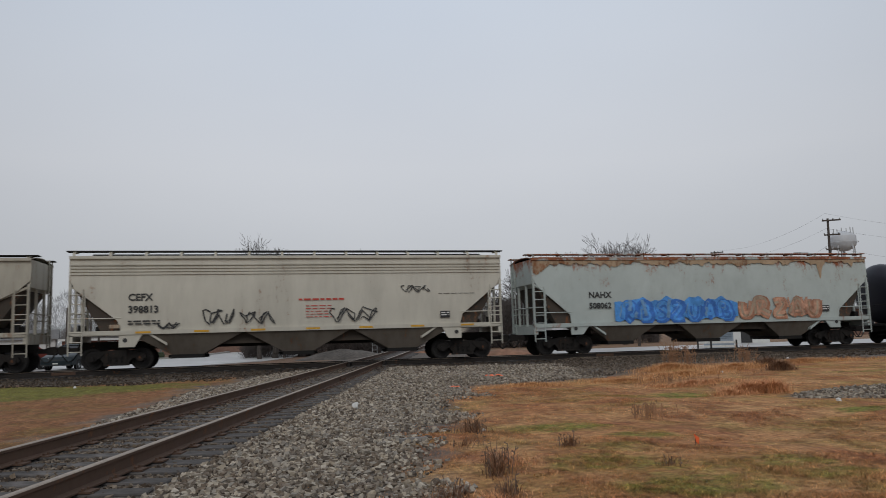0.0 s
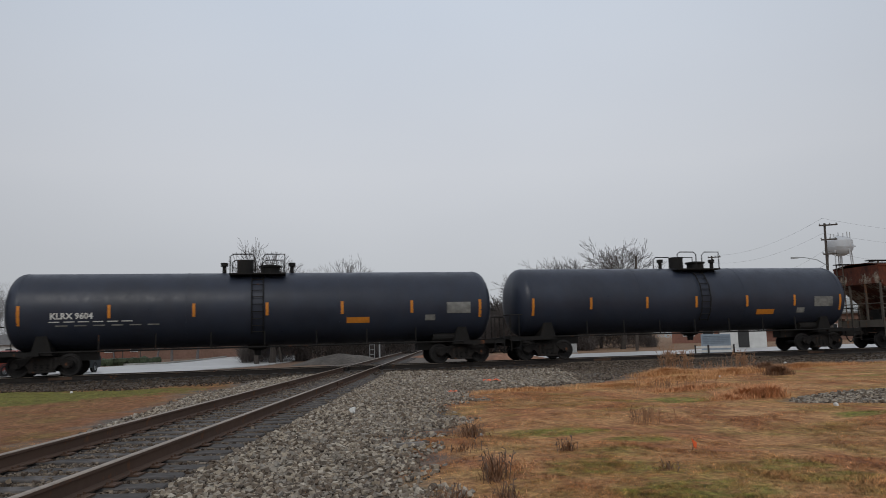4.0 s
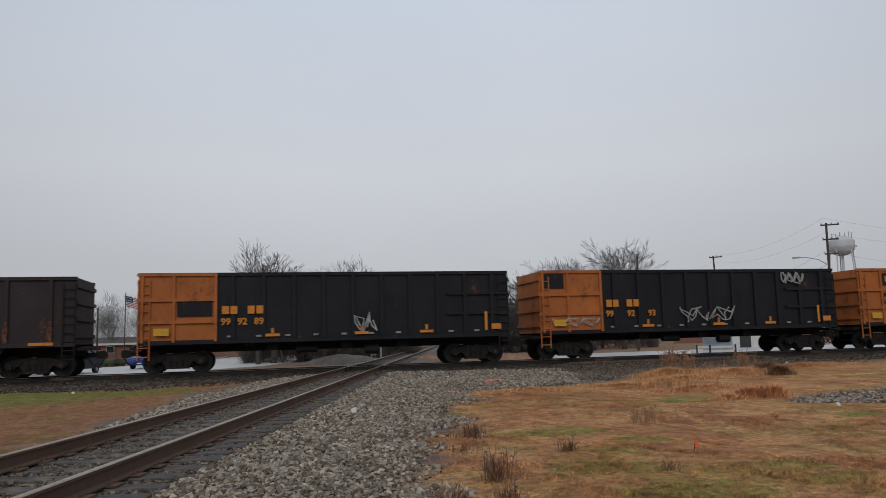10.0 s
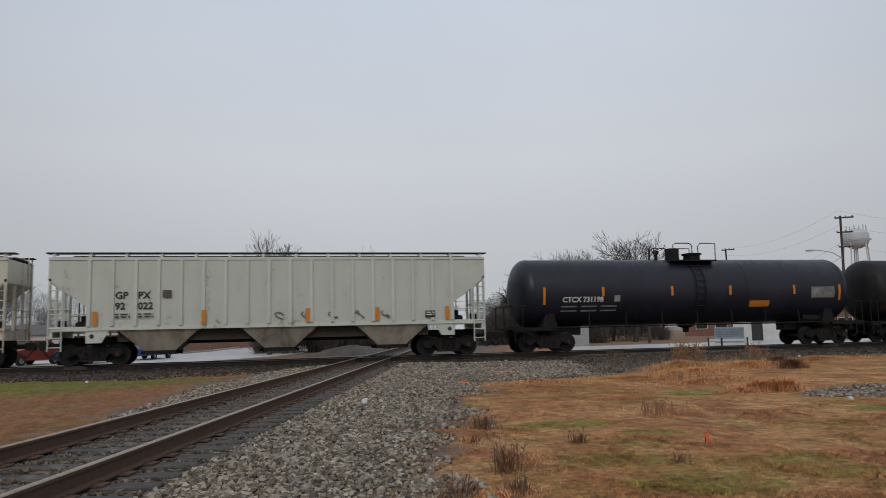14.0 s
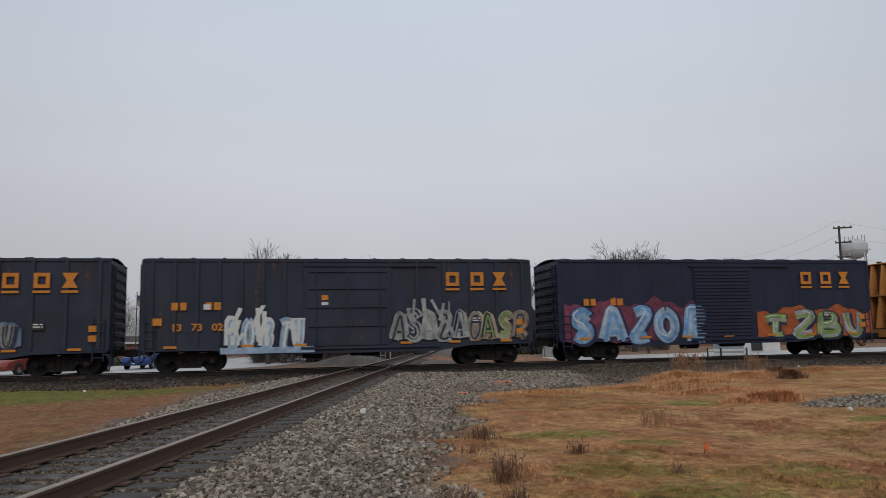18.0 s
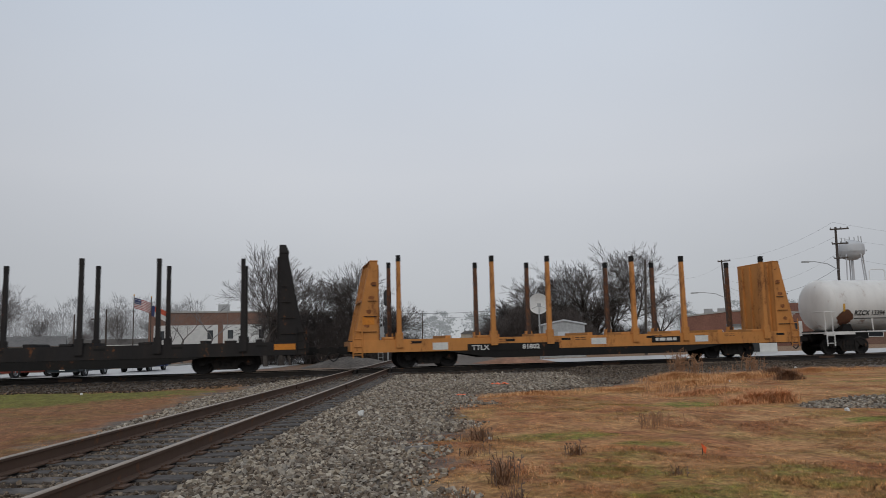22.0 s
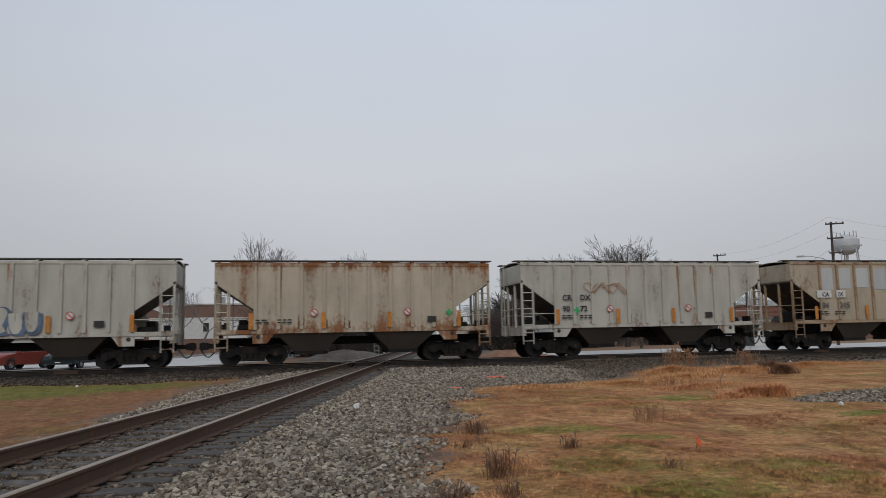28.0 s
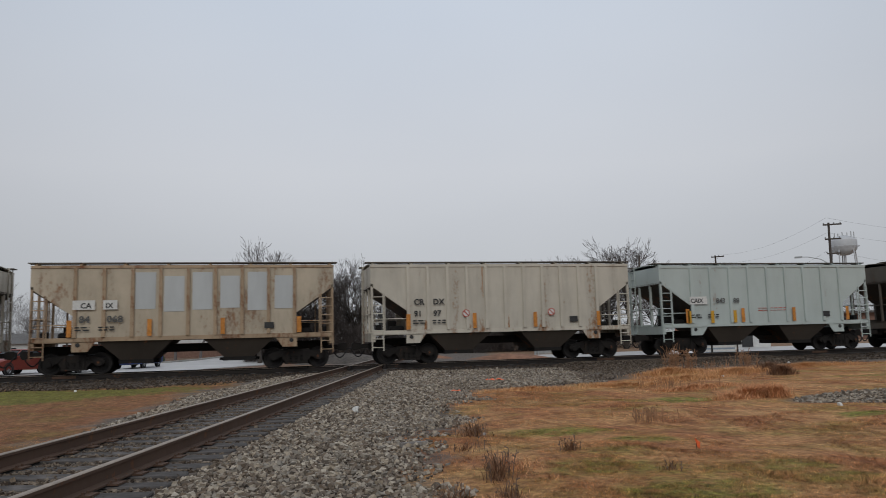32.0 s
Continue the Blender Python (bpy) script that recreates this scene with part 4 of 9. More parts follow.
    # end slope sheets
    for s in (-1, 1):
        bm = B()
        prism(bm, [(s * h, high + 0.02), (s * h, high - 0.08), (s * (h - cut * 1.9), low - 0.95), (s * (h - cut * 1.9), low - 0.85)][::-1 if s > 0 else 1], -w + 0.05, w - 0.05)
        part("slope_sheet", bm, slope or body, car)
        if curved:
            pts = [(s * (h - 0.12), high - 0.02), (s * (h - cut * 0.62), sill), (s * (h - cut - 0.3), sill), (s * (h - cut - 0.3), low), (s * (h - 0.5), high)]
            part("end_slope", prism(B(), pts if s < 0 else pts[::-1], -w + 0.16, w - 0.16), P_HOPPERDARK, car, "dark sloping hopper end")
        part("end_sheet", box(B(), min(s * h, s * (h - 0.05)), max(s * h, s * (h - 0.05)), -w + 0.05, w - 0.05, high - 0.05, eave), body, car)
        # end platform, posts, rails
        bm = B()
        box(bm, min(s * h, s * (h - cut)), max(s * h, s * (h - cut)), -w, w, sill - 0.16, sill - 0.06)
        box(bm, min(s * h, s * (h - 0.2)), max(s * h, s * (h - 0.2)), -w, w, sill - 0.45, sill - 0.06)
        part("end_platform", bm, rail_mat, car)
        post = B()
        for y in (-w + 0.04, -0.55, 0.55, w - 0.04):
            box(post, s * (h - 0.06) - 0.05, s * (h - 0.06) + 0.05, y - 0.04, y + 0.04, sill - 0.1, high + 0.06)
        part("end_post", post, rail_mat, car)
        rail = B()
        for y in (-w + 0.02, w - 0.02):
            rod(rail, (s * (h - 0.06), y, sill + 0.55), (s * (h - cut), y, sill + 0.55), 0.022, 5)
            rod(rail, (s * (h - 0.62), y, sill - 0.1), (s * (h - 0.62), y, high - 0.35), 0.03, 5)
        rod(rail, (s * (h - 0.03), -w, sill + 0.8), (s * (h - 0.03), w, sill + 0.8), 0.025, 5)
        part("handrail", rail, rail_mat, car)
        x0 = h - 0.55 if s > 0 else -h + 0.05
        ladder(car, x0, -w - 0.03, 0.62, sill + 1.75, 0.5, 7, rail_mat)
        ladder(car, s * (h + 0.03), w - 0.75, 0.9, top, 0.45, 9, rail_mat, "y", "end_ladder")
        # bolster web; a black disc paints the dark of its jacking hole
        bm = B()
        a, b2 = s * (h - cut + 0.05), s * (h - cut - 0.85)
        prism(bm, [(a, sill - 0.12), (a, 0.92), (s * (h - cut - 0.55), 0.92), (b2, sill - 0.12)][::1 if s < 0 else -1], -w + 0.02, -w + 0.08)
        part("bolster_web", bm, rail_mat, car)
        bm = B()
        lathe(bm, [(-w + 0.004, 0.0), (-w + 0.004, 0.09), (-w + 0.03, 0.09)], 12, "y", (s * (h - cut - 0.18), 0, 1.2))
        part("jacking_hole", bm, M_BLACK, car)
        part("brake_valve", box(B(), s * (h - 1.15) - 0.2, s * (h - 1.15) + 0.2, -0.3, 0.5, sill - 0.06, sill + 0.5), M_UNDER, car, bevel=0.03)
        part("tool_box", box(B(), s * (h - 0.4) - 0.12, s * (h - 0.4) + 0.12, -1.1, -0.7, sill - 0.06, sill + 0.3), M_UNDER, car)
        part("air_reservoir", lathe(B(), [(-0.35, 0.0), (-0.33, 0.12), (-0.25, 0.16), (0.25, 0.16), (0.33, 0.12), (0.35, 0.0)], 12, "x", (s * (h - 1.25), -0.9, sill + 0.1)), M_UNDER, car)
    # outlets
    inner = 2 * (h - cut) - 0.6
    bw = inner / bays
    # one dark box fills the gaps between the bays
    if bays > 2:
        part("bay_frame", box(B(), -inner / 2 + 0.8, inner / 2 - 0.8, -1.2, 1.2, 0.95, sill - 0.135), P_HOPPERDARK, car, "dark box between the hopper bays")
    for i in range(bays):
        cx = -inner / 2 + bw * (i + 0.5)
        a, o = bay_half or bw * (0.5 if bays > 2 else 0.40) - 0.06, min(0.62, bw * 0.2)
        z1 = sill - 0.13
        ring = lambda x, y, z: [(cx - x, -y, z), (cx + x, -y, z), (cx + x, y, z), (cx - x, y, z)]
        part("discharge_bay", hull(B(), ring(o, 1.15, 0.55), ring(a, w - 0.06, z1)), bin_mat, car)
        bm = hull(B(), ring(o * 1.08, 1.18, 0.40), ring(o * 1.08, 1.18, 0.56))
        rod(bm, (cx - o * 1.35, -0.5, 0.47), (cx + o * 1.35, -0.5, 0.47), 0.06, 8)
        part("outlet_gate", bm, M_UNDER, car)
    gear(car, h, tc)
    return car, h


def rust_runs(car, h, cut, ribs, sill, eave, material, share, seed, y=-1.604):
    """Thin uneven runs of rust beside the ribs, from the eave down and from the sill up."""
    rng = random.Random(seed)
    span = 2 * (h - cut) - 0.1
    for i in range(ribs):
        for side in (-1, 1):
            for up in (False, True):
                if rng.random() > (share * 1.5 if up else share * 0.55):
                    continue
                x = -span / 2 + span * i / (ribs - 1) + side * rng.uniform(0.085, 0.16)
                long = (eave - sill) * (rng.choice((0.06, 0.1, 0.16, 0.22)) if up else rng.choice((0.15, 0.25, 0.45, 0.7))) * rng.uniform(.7, 1.2)
                a = sill + 0.05 if up else eave - 0.07
                bm, prev, w0 = B(), None, rng.uniform(0.02, 0.07)
                for k in range(7):
                    t = k / 6
                    w = w0 * (1 - t) ** 0.7 * rng.uniform(.6, 1.3) + 0.004
                    z, xx = a + (long * t if up else -long * t), x + rng.uniform(-.012, .012)
                    lo, hi = min(xx - w, xx + w), max(xx - w, xx + w)
                    cur = [bm.verts.new((lo, y, z)), bm.verts.new((hi, y, z))]
                    if prev:
                        bm.faces.new((prev[0], prev[1], cur[1], cur[0]))
                    prev = cur
                part("rust_run", bm, material, car)


# ---- tank car ----
def tank(label, left, right, shell, fit=None, radius=1.62, zc=2.80, tc=7.4, head=0.66, platform=0.0, fittings=1, sill=False, dark=None, top=None):
    dark = dark or M_UNDER
    fit = fit or dark
    top = top or dark
    car, h = start_car("tank_car", label, left, right)
    hb = h - head
    prof = [(-hb - head * math.cos(a), radius * math.sin(a) ** 0.66) for a in [math.pi / 2 * i / 8 for i in range(9)]]
    prof += [(hb + head * math.sin(a), radius * math.cos(a) ** 0.66) for a in [math.pi / 2 * i / 8 for i in range(9)]]
    prof[0], prof[-1] = (-h, 0.0), (h, 0.0)
    part("tank_shell", lathe(B(), prof, 40, "x", (0, 0, zc)), shell, car, smooth=True)
    for x in (-hb * 0.995, -hb / 3, hb / 3, hb * 0.995):
        bm = B()
        lathe(bm, [(x - 0.03, radius - 0.01), (x - 0.03, radius + 0.008), (x + 0.03, radius + 0.008), (x + 0.03, radius - 0.01)], 40, "x", (0, 0, zc))
        part("seam_band", bm, shell, car, smooth=True)
    zb = zc - radius
    for s in (-1, 1):
        bm = B()
        prism(bm, [(s * tc - 0.42, zb - 0.18), (s * tc + 0.42, zb - 0.18), (s * tc + 0.2, zc - 1.0), (s * tc - 0.2, zc - 1.0)], -radius * 0.78, radius * 0.78)
        part("saddle", bm, dark, car)
        part("stub_sill", box(B(), min(s * (tc - 1.9), s * (h + 0.35)), max(s * (tc - 1.9), s * (h + 0.35)), -0.32, 0.32, zb - 0.42, zb + 0.02), dark, car)
        x0, x1 = s * (h - 0.45), s * (h + 0.42)
        part("end_platform", box(box(B(), min(x0, x1), max(x0, x1), -1.5, 1.5, zb - 0.12, zb - 0.04), min(s * tc, x1), max(s * tc, x1), -1.55, -1.40, zb - 0.18, zb - 0.02), fit, car)
        bm = B()
        for y in (-1.5, 1.5):
            rod(bm, (s * (h + 0.38), y, zb - 0.1), (s * (h + 0.38), y, zb + 1.0), 0.025, 5)
            rod(bm, (s * (h + 0.38), y, zb + 1.0), (s * (h - 0.25), y, zb + 1.0), 0.025, 5)
            rod(bm, (s * (h - 0.05), y, zb - 0.1), (s * (h - 0.05), y, zb + 1.0), 0.025, 5)
        rod(bm, (s * (h + 0.38), -1.5, zb + 1.0), (s * (h + 0.38), -0.5, zb + 1.0), 0.025, 5)
        part("handrail", bm, fit, car)
        ladder(car, s * (h + 0.15) - 0.22, -1.56, 0.45, zb, 0.44, 2, fit)
    # side rail along the bottom
    bm = B()
    n = 8
    for s in (-1, 1):
        rod(bm, (-tc, s * 1.5, zb - 0.05), (tc, s * 1.5, zb - 0.05), 0.035, 6)
        for i in range(1, n):
            x = -tc + 2 * tc * i / n
            rod(bm, (x, s * 1.5, zb - 0.05), (x, s * 1.46, zb + 0.62), 0.03, 5)
    part("side_rail", bm, fit, car)
    # manway, platform, railings, ladder
    zt = zc + radius
    x = platform
    part("manway", lathe(B(), [(zt - 0.1, 0.42), (zt + 0.25, 0.42), (zt + 0.25, 0.5), (zt + 0.32, 0.5), (zt + 0.38, 0.0)], 18, "z", (x + 0.55, 0, 0)), top, car, smooth=True)
    if fittings:
        part("valve_housing", lathe(B(), [(zt - 0.1, 0.36), (zt + 0.55, 0.36), (zt + 0.58, 0.3), (zt + 0.6, 0.0)], 18, "z", (x - 0.55, 0, 0)), top, car, smooth=True)
    for k, dx in enumerate((-1.45, 1.5)[:fittings]):
        part("relief_valve", lathe(B(), [(zt - 0.05, 0.09), (zt + 0.3, 0.09), (zt + 0.3, 0.16), (zt + 0.46, 0.16), (zt + 0.46, 0.0)], 12, "z", (x + dx, 0, 0)), top, car, smooth=True)
    for y0 in (-1.25, 0.6):
        part("top_platform", box(B(), x - 1.2, x + 1.2, y0, y0 + 0.65, zt - 0.16, zt - 0.1), fit, car)
    for y in (-1.2, 1.2):
        part("top_railing", tube(B(), [(x - 1.15, y, zt - 0.12), (x - 1.15, y, zt + 0.62), (x - 1.0, y, zt + 0.72), (x - 0.25, y, zt + 0.72), (x - 0.12, y, zt + 0.6), (x - 0.12, y, zt - 0.12)], 0.026, 6), fit, car)
        part("top_railing", tube(B(), [(x + 0.2, y, zt - 0.12), (x + 0.2, y, zt + 0.55), (x + 0.35, y, zt + 0.72), (x + 1.15, y, zt + 0.72), (x + 1.15, y, zt - 0.12)], 0.026, 6), fit, car)
    bm = B()
    for dx in (-0.24, 0.24):
        tube(bm, [(x + dx, -radius * math.cos(a) - 0.1, zc + radius * math.sin(a) + 0.02) for a in (-0.75, -0.4, 0, 0.4, 0.8, 1.1)], 0.028, 5)
    side_ladder = part("side_ladder", bm, fit, car)
    for k in range(10):
        a = -0.7 + 1.75 * k / 9
        part("rung", rod(B(), (x - 0.24, -radius * math.cos(a) - 0.1, zc + radius * math.sin(a) + 0.02), (x + 0.24, -radius * math.cos(a) - 0.1, zc + radius * math.sin(a) + 0.02), 0.02, 5), fit, side_ladder)
    part("bottom_outlet", lathe(B(), [(zb - 0.42, 0.0), (zb - 0.42, 0.14), (zb - 0.2, 0.16), (zb - 0.12, 0.4), (zb + 0.08, 0.5)], 14, "z", (x, 0, 0)), dark, car)
    for s in (-1, 1):
        truck(car, s * tc)
        flip = Matrix.Rotation(0 if s > 0 else math.pi, 4, "Z")
        place("coupler", coupler_mesh(), car, Matrix.Translation((s * (h + 0.3), 0, 0)) @ flip)
        place("air_hose", hose_mesh(), car, Matrix.Translation((s * (h + 0.3), 0, 0)) @ flip)
    part("brake_cylinder", rod(B(), (tc - 1.3, -0.9, zb + 0.15), (tc - 0.1, -0.9, zb + 0.15), 0.2, 12), dark, car)
    return car, h, radius, zc


def on_tank(radius, zc, z):
    """How far towards -y the shell stands out at height z, plus a hair."""
    return -math.sqrt(max(0.01, radius ** 2 - (z - zc) ** 2)) - 0.012


def tank_patch(car, radius, zc, x0, x1, z0, z1, material, name="marking", label="", rows=4, lift=0.010):
    bm, prev = B(), None
    for k in range(rows + 1):
        z = z0 + (z1 - z0) * k / rows
        y = on_tank(radius, zc, z) + 0.012 - lift
        cur = [bm.verts.new((x0, y, z)), bm.verts.new((x1, y, z))]
        if prev:
            bm.faces.new((prev[0], prev[1], cur[1], cur[0]))
        prev = cur
    return part(name, bm, material, car, label)


def tank_stain(car, radius, zc, x, z0, z1, half, material, seed, label="rust stain run down the shell", lift=0.007, jag=0.25):
    """An uneven stain that follows the shell; half gives its half width at the foot, the middle and the top."""
    rng = random.Random(seed)
    bm, prev, rows = B(), None, 10
    for k in range(rows + 1):
        t = k / rows
        wd = (half[0] * (1 - t) ** 2 + 2 * half[1] * t * (1 - t) + half[2] * t * t) * rng.uniform(1 - jag, 1 + jag)
        z, dx = z0 + (z1 - z0) * t, rng.uniform(-jag, jag) * wd
        y = on_tank(radius, zc, z) + 0.012 - lift
        cur = [bm.verts.new((x + dx - wd, y, z)), bm.verts.new((x + dx + wd, y, z))]
        if prev:
            bm.faces.new((prev[0], prev[1], cur[1], cur[0]))
        prev = cur
    return part("rust_stain", bm, material, car, label)


def tank_letter(car, radius, zc, body, x, z, size, material, wide=1.0):
    """Lettering that follows the curve of the shell."""
    me = text_mesh(body, size, material).copy()
    n = len(me.vertices)
    co = np.empty(n * 3)
    me.vertices.foreach_get("co", co)
    co = co.reshape(-1, 3)
    zz = z + co[:, 1]
    yy = -np.sqrt(np.maximum(0.01, radius ** 2 - (zz - zc) ** 2)) - 0.014
    out = np.stack([x + co[:, 0] * wide, yy, zz], 1)
    me.vertices.foreach_set("co", out.ravel())
    me.update()
    return place("lettering", me, car)


# ---- gondola ----
def gondola(label, left, right, body, end_mat=None, top=4.1, floor=1.25, tc=6.5, posts=12, panel=0.0, rib=0.09, taper=0.0, heavy=False):
    end_mat = end_mat or body
    car, h = start_car("gondola_car", label, left, right)
    w = 1.58
    for s in (-1, 1):
        bm = prism(B(), [(-h + taper, floor), (h - taper * 0.3, floor), (h, top), (-h, top)], *((-w, -w + 0.06) if s < 0 else (w - 0.06, w)))
        part("side_sheet", bm, body, car)
        part("top_chord", box(B(), -h, h, s * w - 0.07, s * w + 0.07, top - 0.1, top + 0.04), body, car)
        part("bottom_chord", box(B(), -h + taper, h, s * w - 0.07, s * w + 0.06, floor - 0.08, floor + 0.1), body, car)
        xe = (-h if s < 0 else h)
        bm = B()
        box(bm, min(xe, xe - s * 0.06), max(xe, xe - s * 0.06), -w, w, floor, top)
        for k in range(4):
            z = floor + (top - floor) * (k + 0.5) / 4
            box(bm, min(xe, xe + s * 0.08), max(xe, xe + s * 0.08), -w, w, z - 0.07, z + 0.07)
        part("end_wall", bm, end_mat if s < 0 else body, car)
        part("end_platform", box(B(), min(s * h, s * (h + 0.35)), max(s * h, s * (h + 0.35)), -1.45, 1.45, floor - 0.25, floor - 0.12), M_UNDER, car)
        ladder(car, s * (h + 0.02) - (0.5 if s > 0 else 0.0), -w - 0.09, 0.55, top - 0.25, 0.45, 9, end_mat if (panel and s < 0) else M_UNDER)
    part("floor_deck", box(B(), -h + 0.1, h - 0.1, -w + 0.06, w - 0.06, floor, floor + 0.08), M_UNDER, car)
    start = -h + panel
    post = cached(("post", round(top, 2), round(floor, 2), body.name, rib), lambda: mesh_of("side_post", prism(B(), [(-rib, floor + 0.1), (rib, floor + 0.1), (rib * 0.8, top - 0.1), (-rib * 0.8, top - 0.1)], -w - 0.1, -w + 0.002), body))
    far = B()
    for i in range(posts):
        x = start + (h - start - 0.15) * (i + 0.5) / posts
        place("side_post", post, car, Matrix.Translation((x, 0, 0)))
        box(far, x - rib, x + rib, w - 0.002, w + 0.1, floor + 0.1, top - 0.1)
    part("far_post", far, body, car)
    if panel:
        bm = B()
        box(bm, -h - 0.02, -h + panel, -w - 0.035, -w - 0.004, floor + 0.02, top - 0.02)
        part("end_panel", bm, end_mat, car, "orange painted end panel with riveted bands")
        for k in (0.04, 0.44, 0.98):
            part("panel_band", box(B(), -h + panel * k - 0.05, -h + panel * k + 0.06, -w - 0.13, -w - 0.03, floor + 0.02, top - 0.02), end_mat, car)
        for k in (0.3, 0.62):
            part("panel_band", box(B(), -h - 0.08, -h + panel, -w - 0.12, -w - 0.03, floor + (top - floor) * k - 0.07, floor + (top - floor) * k + 0.07), end_mat, car)
        part("top_band", box(B(), -h - 0.08, -h + panel, -w - 0.1, -w - 0.03, top - 0.1, top + 0.03), end_mat, car)
    gear(car, h + 0.2, tc)
    bm = B()
    for x in (-2.6, 0.6, 3.1):
        box(bm, x - 0.25, x + 0.25, -1.2, 1.2, floor - 0.4, floor - 0.08)
    box(bm, -h + 0.3, h - 0.3, -0.9, 0.9, floor - 0.2, floor - 0.02)
    part("cross_bearer", bm, M_UNDER, car)
    part("air_reservoir", rod(B(), (-1.6, -1.1, 0.85), (-0.7, -1.1, 0.85), 0.16, 10), M_UNDER, car)
    part("brake_cylinder", rod(B(), (1.4, -1.2, 0.75), (2.0, -1.2, 0.75), 0.2, 10), M_UNDER, car)
    return car, h


# ---- boxcar ----
def boxcar(label, left, right, body, door_mat, style="ribbed", top=4.72, floor=0.98, tc=6.6, door=(-0.75, 2.2)):
    car, h = start_car("boxcar", label, left, right)
    w = 1.60
    for s in (-1, 1):
        part("side_sheet", box(B(), -h, h, *((-w, -w + 0.06) if s < 0 else (w - 0.06, w)), floor, top), body, car)
        part("side_sill", prism(B(), [(-h, floor - 0.08), (-h + 2.8, floor - 0.1), (-h + 4.4, floor - 0.32), (h - 4.4, floor - 0.32), (h - 2.8, floor - 0.1), (h, floor - 0.08), (h, floor + 0.08), (-h, floor + 0.08)], *((-w - 0.03, -w + 0.03) if s < 0 else (w - 0.03, w + 0.03))), body, car)
        part("top_rail", box(B(), -h, h, s * w - 0.05, s * w + 0.05, top - 0.09, top + 0.03), body, car)
        x = s * h
        prof = [(x - s * 0.06, top), (x - s * 0.06, floor)]
        for k in range(9):
            z = floor + (top - floor) * (k + 0.6) / 9.2
            prof += [(x, z - 0.14), (x + s * 0.09, z - 0.08), (x + s * 0.09, z + 0.08), (x, z + 0.14)]
        prof.append((x, top))
        bm = prism(B(), prof, -w + 0.05, w - 0.05)
        part("end_wall", bm, body, car)
        part("end_post", box(box(B(), x - 0.07, x + 0.07, -w - 0.02, -w + 0.06, floor, top), x - 0.07, x + 0.07, w - 0.06, w + 0.02, floor, top), body, car)
        ladder(car, x - (0.55 if s > 0 else -0.1), -w - 0.06, 0.55, 2.3, 0.42, 5, body)
        ladder(car, x + s * 0.12, -w + 0.15, 0.6, top - 0.2, 0.42, 11, body, "y", "end_ladder")
    bm, prev = B(), None
    for y, z in ((-w, top), (-0.8, top + 0.11), (0, top + 0.15), (0.8, top + 0.11), (w, top)):
        cur = [bm.verts.new(p) for p in ((-h, y, z), (h, y, z), (h, y, z + 0.03), (-h, y, z + 0.03))]
        if prev:
            for a, b2 in ((0, 1), (1, 2), (2, 3), (3, 0)):
                bm.faces.new((prev[a], prev[b2], cur[b2], cur[a]))
        prev = cur
    part("roof", bm, body, car)
    for i in range(13):
        x = -h + 0.6 + (2 * h - 1.2) * i / 12
        bm = B()
        tube(bm, [(x, -w, top + 0.04), (x, -0.8, top + 0.15), (x, 0, top + 0.19), (x, 0.8, top + 0.15), (x, w, top + 0.04)], 0.035, 5)
        part("roof_rib", bm, body, car)
    part("floor_deck", box(B(), -h + 0.1, h - 0.1, -w + 0.06, w - 0.06, floor - 0.05, floor + 0.05), M_UNDER, car)
    d0, d1 = door
    if style == "ribbed":
        post = cached(("box_post", body.name), lambda: mesh_of("side_post", box(B(), -0.07, 0.07, -w - 0.07, -w + 0.002, floor + 0.08, top - 0.09), body))
        far = B()
        for a, b2, n in ((-h + 0.35, d0 - 0.1, 8), (d1 + 0.1, h - 0.35, 6)):
            for i in range(n):
                x = a + (b2 - a) * i / (n - 1)
                place("side_post", post, car, Matrix.Translation((x, 0, 0)))
                box(far, x - 0.07, x + 0.07, w - 0.002, w + 0.07, floor + 0.08, top - 0.09)
        part("far_post", far, body, car)
    door_ob = part("door", box(B(), d0, d1, -w - 0.05, -w - 0.002, floor - 0.02, top - 0.3), door_mat, car, "wide sliding side door")
    if style == "louvre":
        for k in range(20):
            z = floor + 0.12 + (top - floor - 0.6) * k / 19
            part("louvre", prism(B(), [(d0 + 0.04, z - 0.05), (d1 - 0.04, z - 0.05), (d1 - 0.04, z + 0.05), (d0 + 0.04, z + 0.05)], -w - 0.10, -w - 0.045), door_mat, door_ob)
    else:
        for k in (0.02, 0.26, 0.5, 0.74, 0.96):
            z = floor + (top - 0.35 - floor) * k
            part("door_band", box(B(), d0, d1, -w - 0.11, -w - 0.045, z - 0.06, z + 0.06), door_mat, door_ob)
        for k in (0.0, 0.5, 1.0):
            x = d0 + (d1 - d0) * k
            part("door_post", box(B(), x - 0.05, x + 0.05, -w - 0.09, -w - 0.045, floor, top - 0.3), door_mat, door_ob)
        for x in (d0 + 0.35, d1 - 0.35):
            part("lock_rod", rod(B(), (x, -w - 0.13, floor + 0.05), (x, -w - 0.13, top - 0.4), 0.025, 6), door_mat, door_ob)
    part("door_rail", box(box(B(), d0 - 0.3, d1 + 2.3, -w - 0.13, -w - 0.02, floor - 0.14, floor - 0.03), d0 - 0.2, d1 + 2.2, -w - 0.12, -w - 0.02, top - 0.3, top - 0.22), body, car)
    gear(car, h + 0.1, tc)
    part("air_reservoir", rod(B(), (-1.9, -0.8, 0.62), (-1.0, -0.8, 0.62), 0.17, 10), M_UNDER, car)
    part("brake_cylinder", rod(B(), (0.2, -0.9, 0.66), (1.5, -0.9, 0.66), 0.14, 10), M_UNDER, car)
    return car, h


